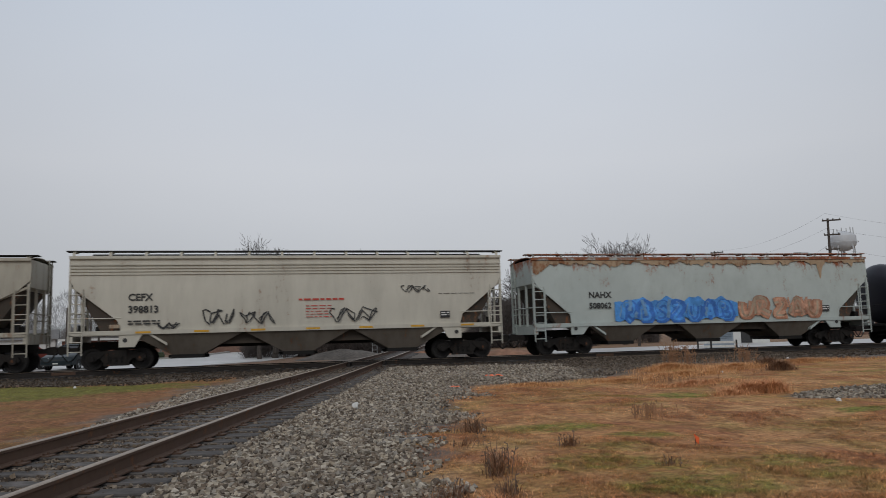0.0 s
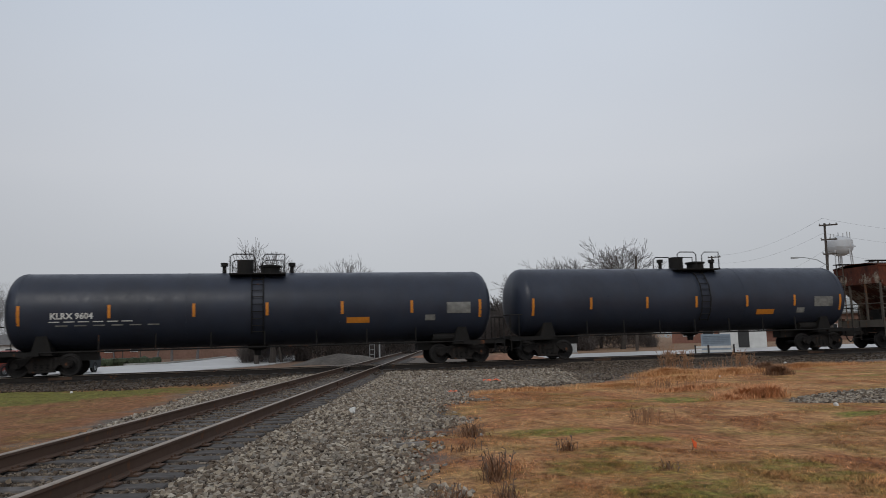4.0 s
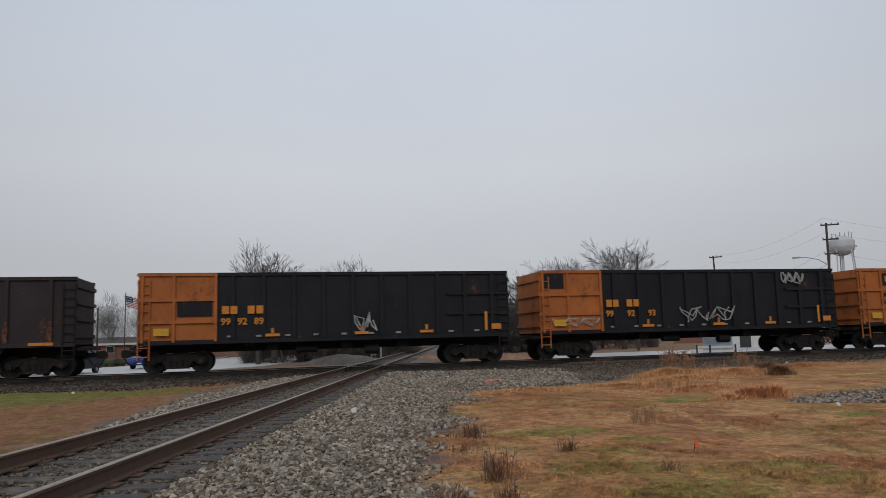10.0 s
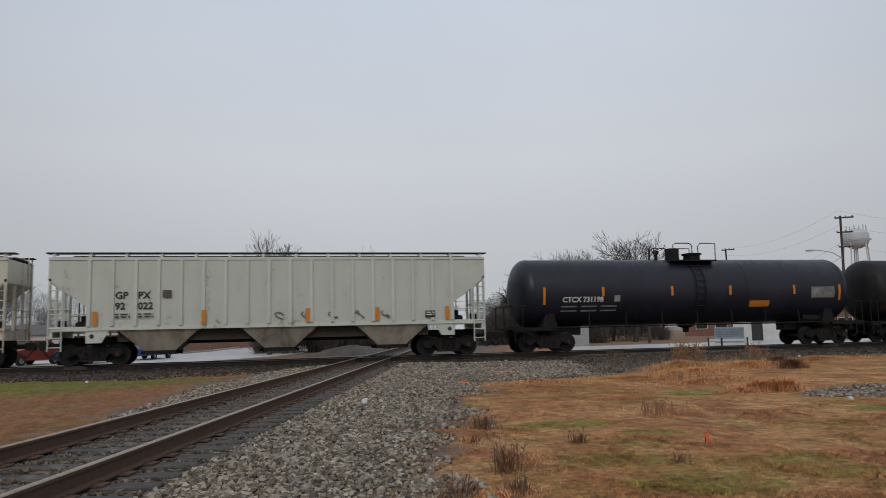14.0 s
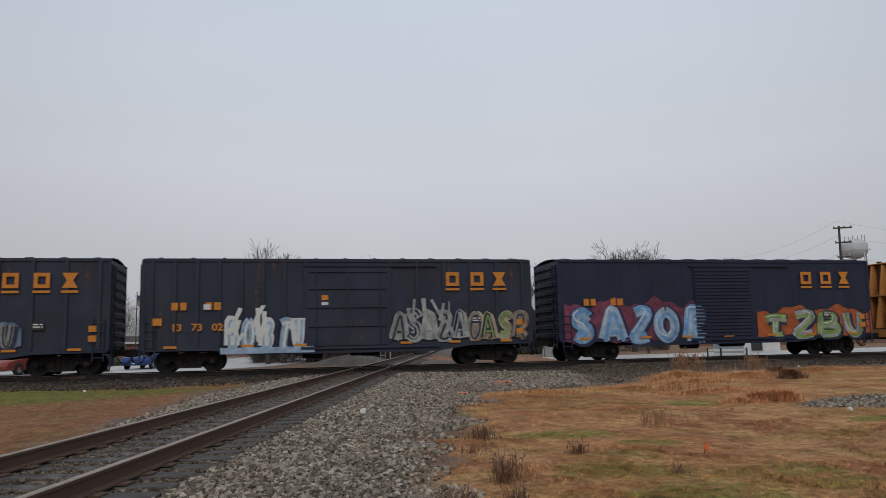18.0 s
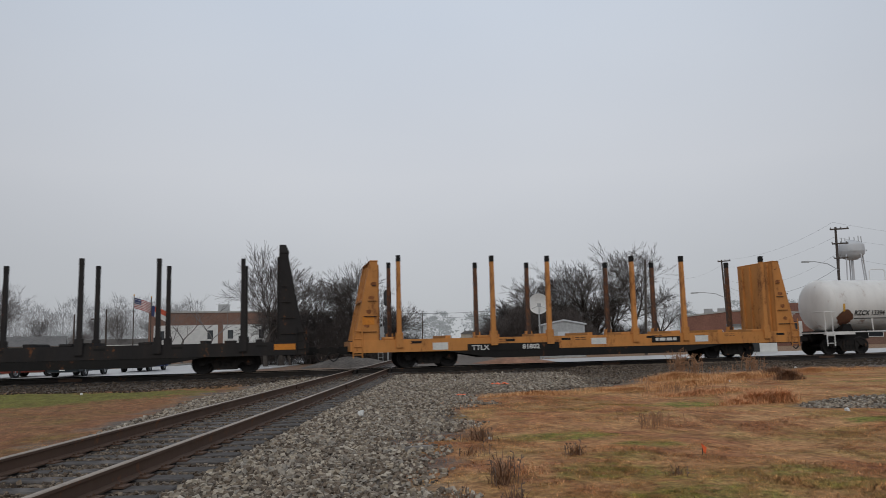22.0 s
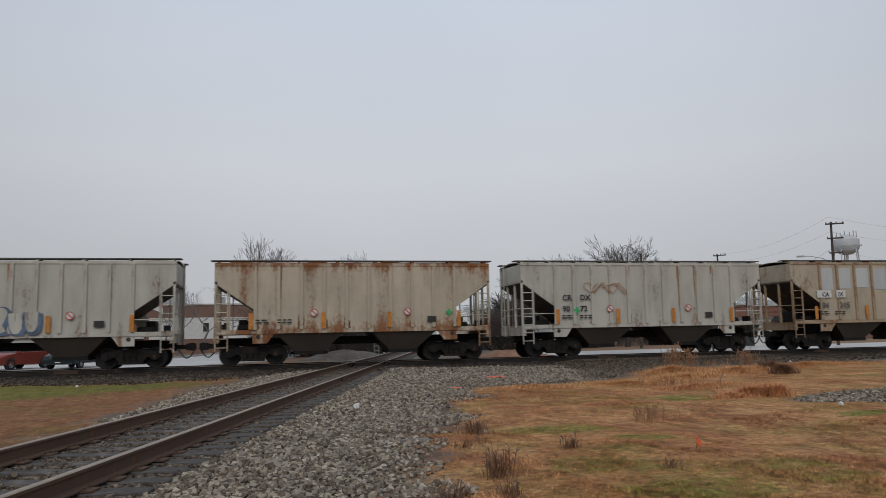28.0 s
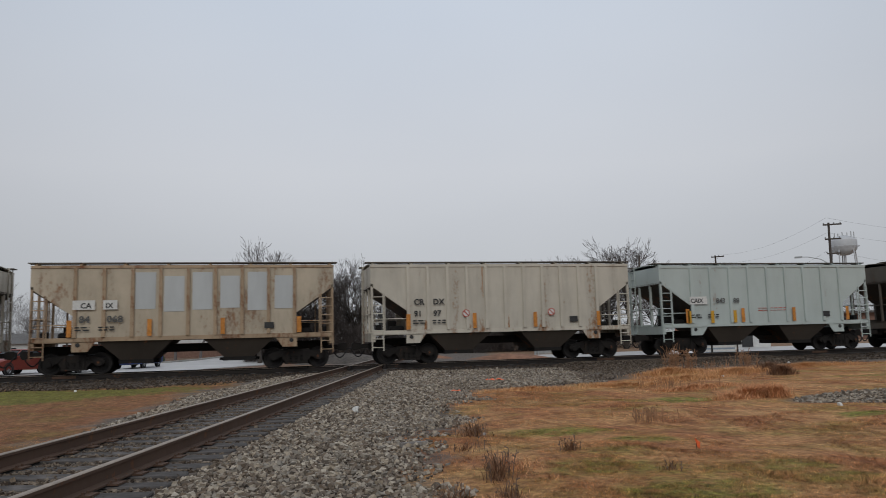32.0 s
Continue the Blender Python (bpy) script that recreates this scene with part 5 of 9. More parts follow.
# ---- bulkhead flat ----
def flatcar(label, left, right, body, stake, tip, top=4.75, deck=1.28, tc=7.7, stakes=(-9.1, -4.74, -2.03, 2.28, 4.92, 9.35), tall=5.03):
    car, h = start_car("bulkhead_flat_car", label, left, right)
    w = 1.48
    for s in (-1, 1):
        y = (-w - 0.06, -w + 0.06) if s < 0 else (w - 0.06, w + 0.06)
        part("side_sill", box(B(), -h, h, *y, deck - 0.56, deck), body, car)
        part("sill_belly", prism(B(), [(-h + 4.2, deck - 0.57), (-h + 6.4, deck - 0.92), (h - 6.4, deck - 0.92), (h - 4.2, deck - 0.57)], y[0] + 0.01, y[1] - 0.01), M_UNDER, car)
    part("deck", box(B(), -h, h, -w + 0.06, w - 0.06, deck - 0.1, deck - 0.02), M_UNDER, car)
    part("centre_beam", box(B(), -h + 0.4, h - 0.4, -0.35, 0.35, 0.80, deck - 0.1), M_UNDER, car)
    for i in range(9):
        x = -h + 2 + (2 * h - 4) * i / 8
        part("deck_riser", box(B(), x - 0.12, x + 0.12, -w + 0.06, w - 0.06, deck - 0.02, deck + 0.13), stake, car)
    for s in (-1, 1):
        x = s * h
        f = lambda a, b2: sorted((s * a, s * b2))
        for y in (-w, w - 0.16):
            pts = [(x, deck - 0.3), (x - s * 0.78, top), (x - s * 1.12, top), (x - s * 1.12, deck - 0.3)]
            part("bulkhead_side", prism(B(), pts[::-1] if s > 0 else pts, y, y + 0.16), body, car)
        bm = B()
        a, b2 = x - s * 1.14, x - s * 1.02
        box(bm, min(a, b2), max(a, b2), -w + 0.16, w - 0.16, deck, top)
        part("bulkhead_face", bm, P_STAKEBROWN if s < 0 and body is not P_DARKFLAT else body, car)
        for y in (-0.75, 0.0, 0.75):
            pts = [(x - s * 0.08, deck), (x - s * 0.80, top - 0.05), (x - s * 1.02, top - 0.05), (x - s * 1.02, deck)]
            part("bulkhead_rib", prism(B(), pts[::-1] if s > 0 else pts, y - 0.06, y + 0.06), body, car)
        part("bulkhead_cap", box(B(), min(x - s * 0.76, x - s * 1.14), max(x - s * 0.76, x - s * 1.14), -w, w, top, top + 0.06), body, car, bevel=0.02)
        for k in range(5):
            zz = deck + 0.35 + k * 0.68
            xo = x - s * (0.30 + 0.18 * k)
            part("grab_iron", rod(B(), (xo, -w - 0.05, zz), (x - s * 1.05, -w - 0.05, zz), 0.018, 5), M_TRUCK, car)
        for dy in (-1.05, -0.4, 0.4, 1.05):
            part("face_rib", box(B(), min(x - s * 1.14, x - s * 1.22), max(x - s * 1.14, x - s * 1.22), dy - 0.07, dy + 0.07, deck, top - 0.1), body, car)
        part("bulkhead_brace", box(B(), min(x - s * 0.4, x - s * 1.02), max(x - s * 0.4, x - s * 1.02), -w + 0.16, w - 0.16, deck + 1.7, deck + 1.8), body, car)
        part("end_sill", box(B(), min(x, x + s * 0.12), max(x, x + s * 0.12), -w, w, deck - 0.5, deck - 0.06), body, car)
        ladder(car, x - s * 0.2 - 0.2, -w - 0.09, 0.5, deck + 0.6, 0.4, 4, body)
    post = cached(("stake", stake.name, tall), lambda: mesh_of("stake", hull(B(), [(-0.10, -0.1, deck - 0.12), (0.10, -0.1, deck - 0.12), (0.10, 0.12, deck - 0.12), (-0.10, 0.12, deck - 0.12)], [(-0.085, -0.07, tall - 0.28), (0.085, -0.07, tall - 0.28), (0.085, 0.1, tall - 0.28), (-0.085, 0.1, tall - 0.28)]), stake))
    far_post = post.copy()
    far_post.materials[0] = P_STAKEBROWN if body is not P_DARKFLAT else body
    cap = cached(("stake_cap", tip.name, tall), lambda: mesh_of("stake_cap", box(B(), -0.09, 0.09, -0.08, 0.11, tall - 0.28, tall), tip))
    foot = cached(("stake_foot", body.name), lambda: mesh_of("stake_pocket", box(B(), -0.16, 0.16, -0.13, 0.1, deck - 0.36, deck + 0.3), body))
    for x in stakes:
        # dark patch paints the shade of a recess in the sill
        part("sill_slot", box(B(), x + 0.55, x + 1.0, -w - 0.066, -w - 0.05, deck - 0.2, deck - 0.1), M_UNDER, car)
        part("deck_block", box(B(), x - 0.75, x - 0.25, -w - 0.02, -w + 0.5, deck, deck + 0.11), stake, car, bevel=0.015)
        for s in (-1, 1):
            m = Matrix.Translation((x, s * (w + 0.02), 0)) @ Matrix.Rotation(0 if s < 0 else math.pi, 4, "Z")
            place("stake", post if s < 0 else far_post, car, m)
            place("stake_cap", cap, car, m)
            place("stake_pocket", foot, car, m)
    for s in (-1, 1):
        truck(car, s * tc)
        flip = Matrix.Rotation(0 if s > 0 else math.pi, 4, "Z")
        place("coupler", coupler_mesh(), car, Matrix.Translation((s * (h + 0.25), 0, 0)) @ flip)
        place("air_hose", hose_mesh(), car, Matrix.Translation((s * (h + 0.25), 0, 0)) @ flip)
        part("draft_sill", box(B(), min(s * (h - 1), s * (h + 0.5)), max(s * (h - 1), s * (h + 0.5)), -0.3, 0.3, 0.68, 1.02), M_UNDER, car)
    return car, h


# ---- the train, from its head (left) to its tail ----
def rgb(r, g, b):
    """sRGB 0..255 to linear."""
    return tuple(((v / 255 + 0.055) / 1.055) ** 2.4 if v > 10 else v / 3295 for v in (r, g, b))


def reflect(car, xs, z0=1.75, z1=2.2, y=-1.684, mat=None, w=0.09):
    for x in xs:
        decal(car, x - w, x + w, z0, z1, mat or M_ORANGE, y, "reflector")


def placard_box(car, x, z, y=-1.679, s=0.3):
    """Black consolidated stencil with bars."""
    decal(car, x, x + s * 1.5, z, z + s, M_BLACK, y, "stencil")
    bars(car, x + 0.05, z + s - 0.05, s * 1.2, 2, M_WHITE, y - 0.008, 0.05, 0.1, 7)


def no_hump(car, x, z, y=-1.68):
    """Round white badge with a red ring and a bar across."""
    part("badge", lathe(B(), [(y - 0.005, 0.0), (y - 0.005, 0.15), (y, 0.15)], 18, "y", (x, 0, z)), M_WHITE, car)
    bm = B()
    for i in range(18):
        a, b2 = i * math.pi / 9, (i + 1) * math.pi / 9
        flat_poly(bm, [(x + r * math.cos(t), z + r * math.sin(t)) for r, t in ((0.17, a), (0.17, b2), (0.135, b2), (0.135, a))], y - 0.009)
    flat_poly(bm, [(x - 0.11, z + 0.08), (x - 0.08, z + 0.11), (x + 0.11, z - 0.08), (x + 0.08, z - 0.11)], y - 0.010)
    part("badge_ring", bm, M_RED, car)


def cross(car, x, z, mat, y=-1.681):
    part("painted_cross", box(box(B(), x - 0.15, x + 0.15, y - 0.004, y, z - 0.05, z + 0.05), x - 0.05, x + 0.05, y - 0.005, y, z - 0.15, z + 0.15), mat, car)


def emblem(car, x, z, a, b2, kind, material, y):
    """A plain figure that stands for a painted emblem: a frame or two wedges."""
    bm, t = B(), 0.15
    if kind == 2:
        flat_poly(bm, [(x - a, z + b2), (x + a, z + b2), (x + t * 0.8, z), (x - t * 0.8, z)][::-1], y - 0.004)
        flat_poly(bm, [(x - t * 0.8, z), (x + t * 0.8, z), (x + a, z - b2), (x - a, z - b2)][::-1], y - 0.004)
    else:
        box(bm, x - a, x + a, y - 0.004, y + 0.004, z + b2 - t, z + b2)
        box(bm, x - a, x + a, y - 0.004, y + 0.004, z - b2, z - b2 + t)
        box(bm, x - a, x - a + t, y - 0.004, y + 0.004, z - b2 + t, z + b2 - t)
        box(bm, x + a - t, x + a, y - 0.004, y + 0.004, z - b2 + t, z + b2 - t)
    return part("logo_block", bm, material, car)


P_BEIGE = paint("beige_hopper_paint", rgb(194, 190, 177), 0.02, 0.2, 0.5, 1, fade=0.06)
P_TEAL = paint("pale_teal_paint", rgb(176, 185, 181), 0.13, 0.14, 0.55, 2, streak=0.5, fade=0.08, rust_light=(0.34, 0.12, 0.05), rust_dark=(0.17, 0.055, 0.03), crown=0.16)
P_SAND = paint("sand_hopper_paint", rgb(176, 171, 157), 0.05, 0.3, 0.5, 3, streak=0.12, fade=0.12, rust_light=(0.36, 0.20, 0.10), foot=0.05, crown=0.03)
P_TANKBLACK = paint("black_tank_paint", (0.0175, 0.0185, 0.0290), 0.0, 0.05, 0.38, 4, fade=0.3, spec=0.35)
P_TANKBLUE = paint("slate_tank_paint", (0.030, 0.037, 0.056), 0.0, 0.10, 0.36, 5, fade=0.25, spec=0.35)
P_TANKDARK = paint("matt_black_tank_paint", (0.012, 0.012, 0.013), 0.03, 0.3, 0.5, 6, fade=0.3, spec=0.25)
P_RUSTY = paint("rusted_hopper_paint", rgb(170, 160, 142), 0.68, 0.4, 0.75, 7, streak=0.12, fade=0.2, rust_light=(0.155, 0.043, 0.021), rust_dark=(0.024, 0.009, 0.007), crown=0.30)
P_RUSTYB = paint("sooty_bay_paint", rgb(108, 101, 92), 0.10, 0.6, 0.7, 8)
P_BINPALE = paint("dirty_pale_bay_paint", rgb(168, 158, 144), 0.16, 0.75, 0.7, 34, streak=0.3)
P_MINT = paint("pale_mint_paint", rgb(206, 204, 188), 0.16, 0.16, 0.55, 9, streak=0.16, fade=0.07, rust_light=(0.50, 0.25, 0.11), rust_dark=(0.34, 0.145, 0.06), foot=0.06)
# rib coat: rustier than the sheet, and lightened for the light ribs catch
P_MINTRIB = paint("pale_mint_rib_paint", rgb(212, 208, 192), 0.27, 0.14, 0.55, 10, streak=0.14, fade=0.06, rust_light=(0.50, 0.25, 0.11), rust_dark=(0.34, 0.145, 0.06), foot=0.11)
P_MINTCLEAN = paint("clean_mint_paint", rgb(203, 206, 195), 0.03, 0.1, 0.55, 11, fade=0.05, foot=0.03)
P_BROWN = paint("dark_brown_gondola_paint", (0.036, 0.028, 0.030), 0.14, 0.18, 0.65, 12, fade=0.25, spec=0.2)
P_BLACKGON = paint("black_gondola_paint", (0.0125, 0.0130, 0.0175), 0.03, 0.10, 0.55, 13, fade=0.3, spec=0.22)
P_ORANGE = paint("orange_end_paint", (0.43, 0.130, 0.030), 0.22, 0.22, 0.6, 14, streak=0.5, fade=0.2, rust_light=(0.2, 0.075, 0.03))
P_NAVY = paint("navy_boxcar_paint", (0.019, 0.026, 0.054), 0.0, 0.22, 0.5, 15, fade=0.2, spec=0.25)
P_NAVYDIRTY = paint("weathered_navy_paint", (0.032, 0.040, 0.064), 0.02, 0.35, 0.55, 16, fade=0.25, spec=0.22)
P_DOORBROWN = paint("rusty_brown_door_paint", (0.14, 0.062, 0.036), 0.3, 0.3, 0.7, 17)
P_TTX = paint("yellow_flat_paint", (0.56, 0.238, 0.064), 0.20, 0.28, 0.6, 18, streak=0.35, fade=0.15, rust_light=(0.24, 0.085, 0.03))
P_DARKFLAT = paint("dark_flat_paint", (0.024, 0.022, 0.022), 0.12, 0.3, 0.7, 19, fade=0.25, spec=0.2)
P_WHITE = paint("white_tank_paint", (0.70, 0.69, 0.66), 0.06, 0.14, 0.45, 20, fade=0.05)
P_TAN = paint("tan_hopper_paint", rgb(178, 161, 139), 0.20, 0.45, 0.65, 21, streak=0.14, rust_light=(0.27, 0.13, 0.065), foot=0.10, crown=0.14)
P_TANR = paint("rusty_tan_hopper_paint", rgb(190, 178, 158), 0.18, 0.36, 0.65, 22, streak=0.14, rust_light=(0.34, 0.16, 0.07), rust_dark=(0.16, 0.06, 0.03), crown=0.24, foot=0.12)
P_GREY = paint("pale_grey_hopper_paint", rgb(194, 191, 181), 0.12, 0.3, 0.6, 23, streak=0.18, fade=0.1, rust_light=(0.34, 0.18, 0.09), foot=0.06)
P_GREYB = paint("light_grey_green_hopper_paint", rgb(188, 190, 180), 0.06, 0.36, 0.6, 24, fade=0.08)
P_CREAM = paint("cream_hopper_paint", rgb(196, 190, 176), 0.14, 0.28, 0.6, 25, streak=0.18, fade=0.1, rust_light=(0.36, 0.19, 0.09), foot=0.07)
P_CAIX = paint("patched_tan_paint", rgb(186, 174, 154), 0.2, 0.28, 0.65, 26, streak=0.3, rust_light=(0.30, 0.15, 0.07))
P_CAIXRIB = paint("rusty_rib_paint", rgb(172, 150, 124), 0.34, 0.3, 0.7, 27, streak=0.3, rust_light=(0.26, 0.11, 0.05))
P_PALEBLUE = paint("pale_blue_green_paint", rgb(180, 190, 186), 0.02, 0.1, 0.55, 28, fade=0.05)
P_PATCH = paint("fresh_grey_patch_paint", rgb(190, 194, 194), 0.0, 0.12, 0.6, 29, fade=0.05)
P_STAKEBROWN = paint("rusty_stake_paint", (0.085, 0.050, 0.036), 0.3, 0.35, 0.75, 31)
P_STAKETAN = paint("rusty_tan_paint", (0.24, 0.15, 0.095), 0.25, 0.35, 0.75, 32)
M_RUNPALE = plain("pale_orange_rust", (0.40, 0.21, 0.105), 0.85, 0, 0.4, 5, 0)
M_RUNDARK = plain("brown_rust", (0.20, 0.095, 0.05), 0.85, 0, 0.4, 5, 0)
M_RUSTSTAIN = plain("orange_rust", (0.27, 0.10, 0.035), 0.85, 0, 0.45, 5, 0.3)
# dark brown coat of end slopes, tail bays and the box between bays
P_HOPPERDARK = paint("dark_hopper_paint", rgb(70, 63, 56), 0.2, 0.5, 0.8, 33)
M_SOOTINK = plain("faded_lettering", (0.12, 0.12, 0.115), 0.7, 0, 0.3, 8, 0)
M_DULL = plain("dull_orange_reflector", (0.56, 0.22, 0.04), 0.6, 0, 0.3, 8, 0)
P_SOOT = paint("sooty_grey_paint", rgb(96, 90, 82), 0.12, 0.5, 0.75, 30)
G_BLUE, G_SKY, G_PINK = plain("spray_blue", (0.05, 0.19, 0.60), 0.5, 0, 0.35, 4, 0), plain("spray_sky_blue", (0.17, 0.34, 0.58), 0.5, 0, 0.35, 4, 0), plain("spray_pink", (0.20, 0.045, 0.085), 0.6, 0, 0.5, 3, 0)
G_ORANGE, G_SALMON = plain("spray_orange", (0.40, 0.095, 0.025), 0.6, 0, 0.4, 3, 0), plain("spray_salmon", (0.54, 0.30, 0.20), 0.6, 0, 0.4, 4, 0)
G_LIME, G_SILVER, G_NAVY = plain("spray_lime", (0.24, 0.35, 0.09), 0.5, 0, 0.4, 4, 0), plain("spray_silver", (0.36, 0.37, 0.36), 0.45, 0.2, 0.4, 4, 0), plain("spray_navy", (0.02, 0.025, 0.06), 0.6, 0, 0.3, 4, 0)
G_FADED = plain("faded_orange_lettering", (0.26, 0.075, 0.03), 0.6, 0, 0.4, 3, 0)
G_CREAM = plain("spray_cream", (0.50, 0.49, 0.36), 0.6, 0, 0.3, 4, 0)
G_AZURE, G_RUSTY = plain("spray_azure", (0.09, 0.33, 0.78), 0.5, 0, 0.3, 4, 0), plain("spray_dull_orange", (0.42, 0.20, 0.12), 0.6, 0, 0.4, 4, 0)
G_PALEBLUE = plain("spray_pale_blue", (0.33, 0.45, 0.58), 0.55, 0, 0.3, 4, 0)
G_GREY, G_DENIM = plain("spray_grey", (0.26, 0.26, 0.24), 0.6, 0, 0.4, 4, 0), plain("spray_denim", (0.12, 0.17, 0.26), 0.6, 0, 0.4, 4, 0)


def grey_hopper(label, left, right, body, marks, num, rib=None, ribs=11, reflect_at=(-4.55, -1.5, 1.4, 4.55), badges=(-1.9, 2.2), top=4.5, green=None, mat=None, hatches=4, **more):
    """The short two-bay hopper that fills the tail of the train."""
    car, h = hopper(label, left, right, body, rib, P_HOPPERDARK, rib or body, bay_half=1.45, top=top + 0.08, eave=top - 0.12, sill=1.46, tc=4.45, bays=2, ribs=ribs, cut=1.63, high=3.5, low=2.35, hatches=hatches, dark_top=False, slope=P_HOPPERDARK, walkway=P_SOOT, **more)
    mat = mat or M_BLACK
    if marks:
        letter(car, marks[:2], -4.3, 2.62, 0.36, mat)
        letter(car, marks[2:], -3.42, 2.62, 0.36, mat)
    if num:
        letter(car, num[:2], -4.3, 2.1, 0.36, mat)
        letter(car, num[2:], -3.42, 2.1, 0.36, mat)
    bars(car, -4.35, 1.93, 0.55, 2, mat, seed=3)
    bars(car, -3.45, 1.93, 0.6, 2, mat, seed=4)
    reflect(car, reflect_at, 1.52, 2.2, mat=M_DULL)
    for x in badges:
        no_hump(car, x, 2.2)
    decal(car, 3.1, 3.5, 1.72, 1.98, M_BLACK, name="stencil")
    runs = {"rusty_tan_hopper_paint": 0.5, "tan_hopper_paint": 0.4, "pale_grey_hopper_paint": 0.2, "cream_hopper_paint": 0.2}.get(body.name, 0)
    if runs:
        rust_runs(car, h, 1.63, ribs, 1.46, top - 0.12, M_RUNDARK if runs > 0.3 else M_RUNPALE, runs, left)
    if green:
        cross(car, green, 2.15, M_GREEN)
    return car, h


# hopper whose tail end alone comes into view
hopper("grey-beige covered hopper car, dirty round the end cage", -27.6, -9.35, P_SAND, ribs=0, curved=True, cut=2.3, top=4.75, eave=4.55, tc=7.5)
# long beige hopper with smooth bowed sides
car, h = hopper("long beige covered hopper with smooth sides and black graffiti tags", -7.94, 10.41, P_BEIGE, ribs=0, curved=True, top=4.92, eave=4.62, sill=1.56, cut=2.0, high=3.5, low=1.9, tc=7.4, bin_mat=P_RUSTYB)
for k in range(4):
    part("side_corrugation", box(B(), -h + 0.05, h - 0.05, -1.615, -1.55, 4.28 - k * 0.13, 4.33 - k * 0.13), P_BEIGE, car)
letter(car, "CEFX", -6.9, 2.82, 0.4, M_BLACK, -1.625)
letter(car, "398813", -6.9, 2.32, 0.4, M_BLACK, -1.625)
bars(car, -6.9, 2.0, 1.25, 2, M_BLACK, -1.62)
scribble(car, -3.95, -2.7, 1.75, 2.45, M_BLACK, 4, 1, -1.62, 0.06)
scribble(car, -2.45, -1.0, 1.75, 2.3, M_BLACK, 5, 2, -1.62, 0.05)
scribble(car, 1.35, 3.4, 1.75, 2.4, M_BLACK, 6, 3, -1.62, 0.05)
scribble(car, 4.5, 5.8, 3.0, 3.35, M_BLACK, 5, 4, -1.63, 0.04)
scribble(car, -5.75, -4.9, 1.62, 1.9, M_BLACK, 4, 5, -1.62, 0.05)
bars(car, 0.0, 2.8, 1.95, 1, M_RED, -1.625, 0.08)
bars(car, 0.3, 2.5, 1.1, 5, M_RED, -1.62, 0.03, 0.12)
placard_box(car, 6.25, 1.85, -1.62)
decal(car, -7.6, -7.2, 1.7, 1.85, P_TAN, -1.62, "stencil")
bars(car, 6.2, 2.95, 1.7, 1, M_BLACK, -1.63, 0.02)
for i in range(7):
    decal(car, -6.6 + i * 2.3, -6.0 + i * 2.3, 1.47, 1.55, M_YELLOW, -1.63, "reflector")
# pale teal hopper with rust along the roof and blue spray paint
car, h = hopper("pale grey-green covered hopper with rust-streaked roofline and blue graffiti", 11.92, 30.38, P_TEAL, rib_mat=P_TEAL, ribs=0, curved=True, top=4.75, eave=4.48, sill=1.42, cut=1.9, high=3.4, low=1.8, tc=7.4, dark_top=False, bin_mat=P_RUSTYB, bay_half=1.75)
bm = B()
rng = random.Random(12)
top_edge = [(-h + 0.05 + (2 * h - 0.1) * i / 260, 4.40) for i in range(261)]
run = lambda x: 0.16 * noise.noise((x * 0.9, 3.1, 0)) + 0.16 * noise.noise((x * 3.1, 1.7, 0)) + 0.12 * noise.noise((x * 9.0, 5.2, 0))
low_edge = [(x, min(4.36, 4.22 + run(x) - max(0, 0.85 - 4.5 * abs(x - 6.4)) - max(0, 0.6 - 0.9 * abs(x + h - 0.2)) - max(0, 0.35 - 2.5 * abs(x - 8.3)))) for x, _ in top_edge]
flat_poly(bm, low_edge + top_edge[::-1], -1.598)
part("rust_stain", bm, P_CAIXRIB, car, "ragged rust along the top of the side")
letter(car, "NAHX", -6.45, 2.62, 0.4, M_BLACK, -1.625)
letter(car, "508062", -6.45, 2.12, 0.38, M_BLACK, -1.645)
spray(car, -4.9, 1.2, 1.42, 2.45, [G_AZURE, G_BLUE], G_BLUE, 7, 21, -1.645, G_AZURE, G_SKY, ("hook", "comb", "snake", "bolt", "cup", "tent", "comb"), 0.34)
drips(car, -4.9, 1.2, 1.45, 2.5, G_SKY, 8, 121, -1.665)
spray(car, 1.35, 6.3, 1.48, 2.5, [G_SALMON, P_TAN], G_RUSTY, 5, 22, -1.645, None, None, (), 0.3)
drips(car, 1.4, 6.2, 1.5, 2.5, G_SALMON, 8, 122, -1.665)
placard_box(car, 6.3, 1.75, -1.62)
# black tank car with a large white name
car, h, R, zc = tank("long glossy black tank car with large white lettering", 31.97, 50.4, P_TANKBLACK, platform=0.5, fittings=1, zc=2.66)
for i in range(6):
    a = -7.6 + i * 0.66
    for x0, x1, za, zb in ((a, a + 0.54, 3.04, 3.18), (a, a + 0.54, 2.72, 2.86), (a, a + 0.17, 2.86, 3.04), (a + 0.37, a + 0.54, 2.86, 3.04)):
        tank_patch(car, R, zc, x0, x1, za, zb, M_WHITE, "logo_block", rows=2)
tank_letter(car, R, zc, "PROX 51134", -7.15, 2.27, 0.3, M_WHITE)
for r in range(2):
    tank_patch(car, R, zc, -7.1, -5.1 + r * 0.2, 1.98 - r * 0.16, 2.03 - r * 0.16, M_WHITE)
tank_patch(car, R, zc, 6.9, 8.1, 2.36, 2.76, M_WHITE, "stencil", "white data panel")
for x in (-8.3, -4.6, -1.95, 1.7, 4.35, 8.25):
    tank_patch(car, R, zc, x - 0.06, x + 0.06, 2.2 if abs(x) < 8 else 1.75, 2.65, M_ORANGE, "reflector")
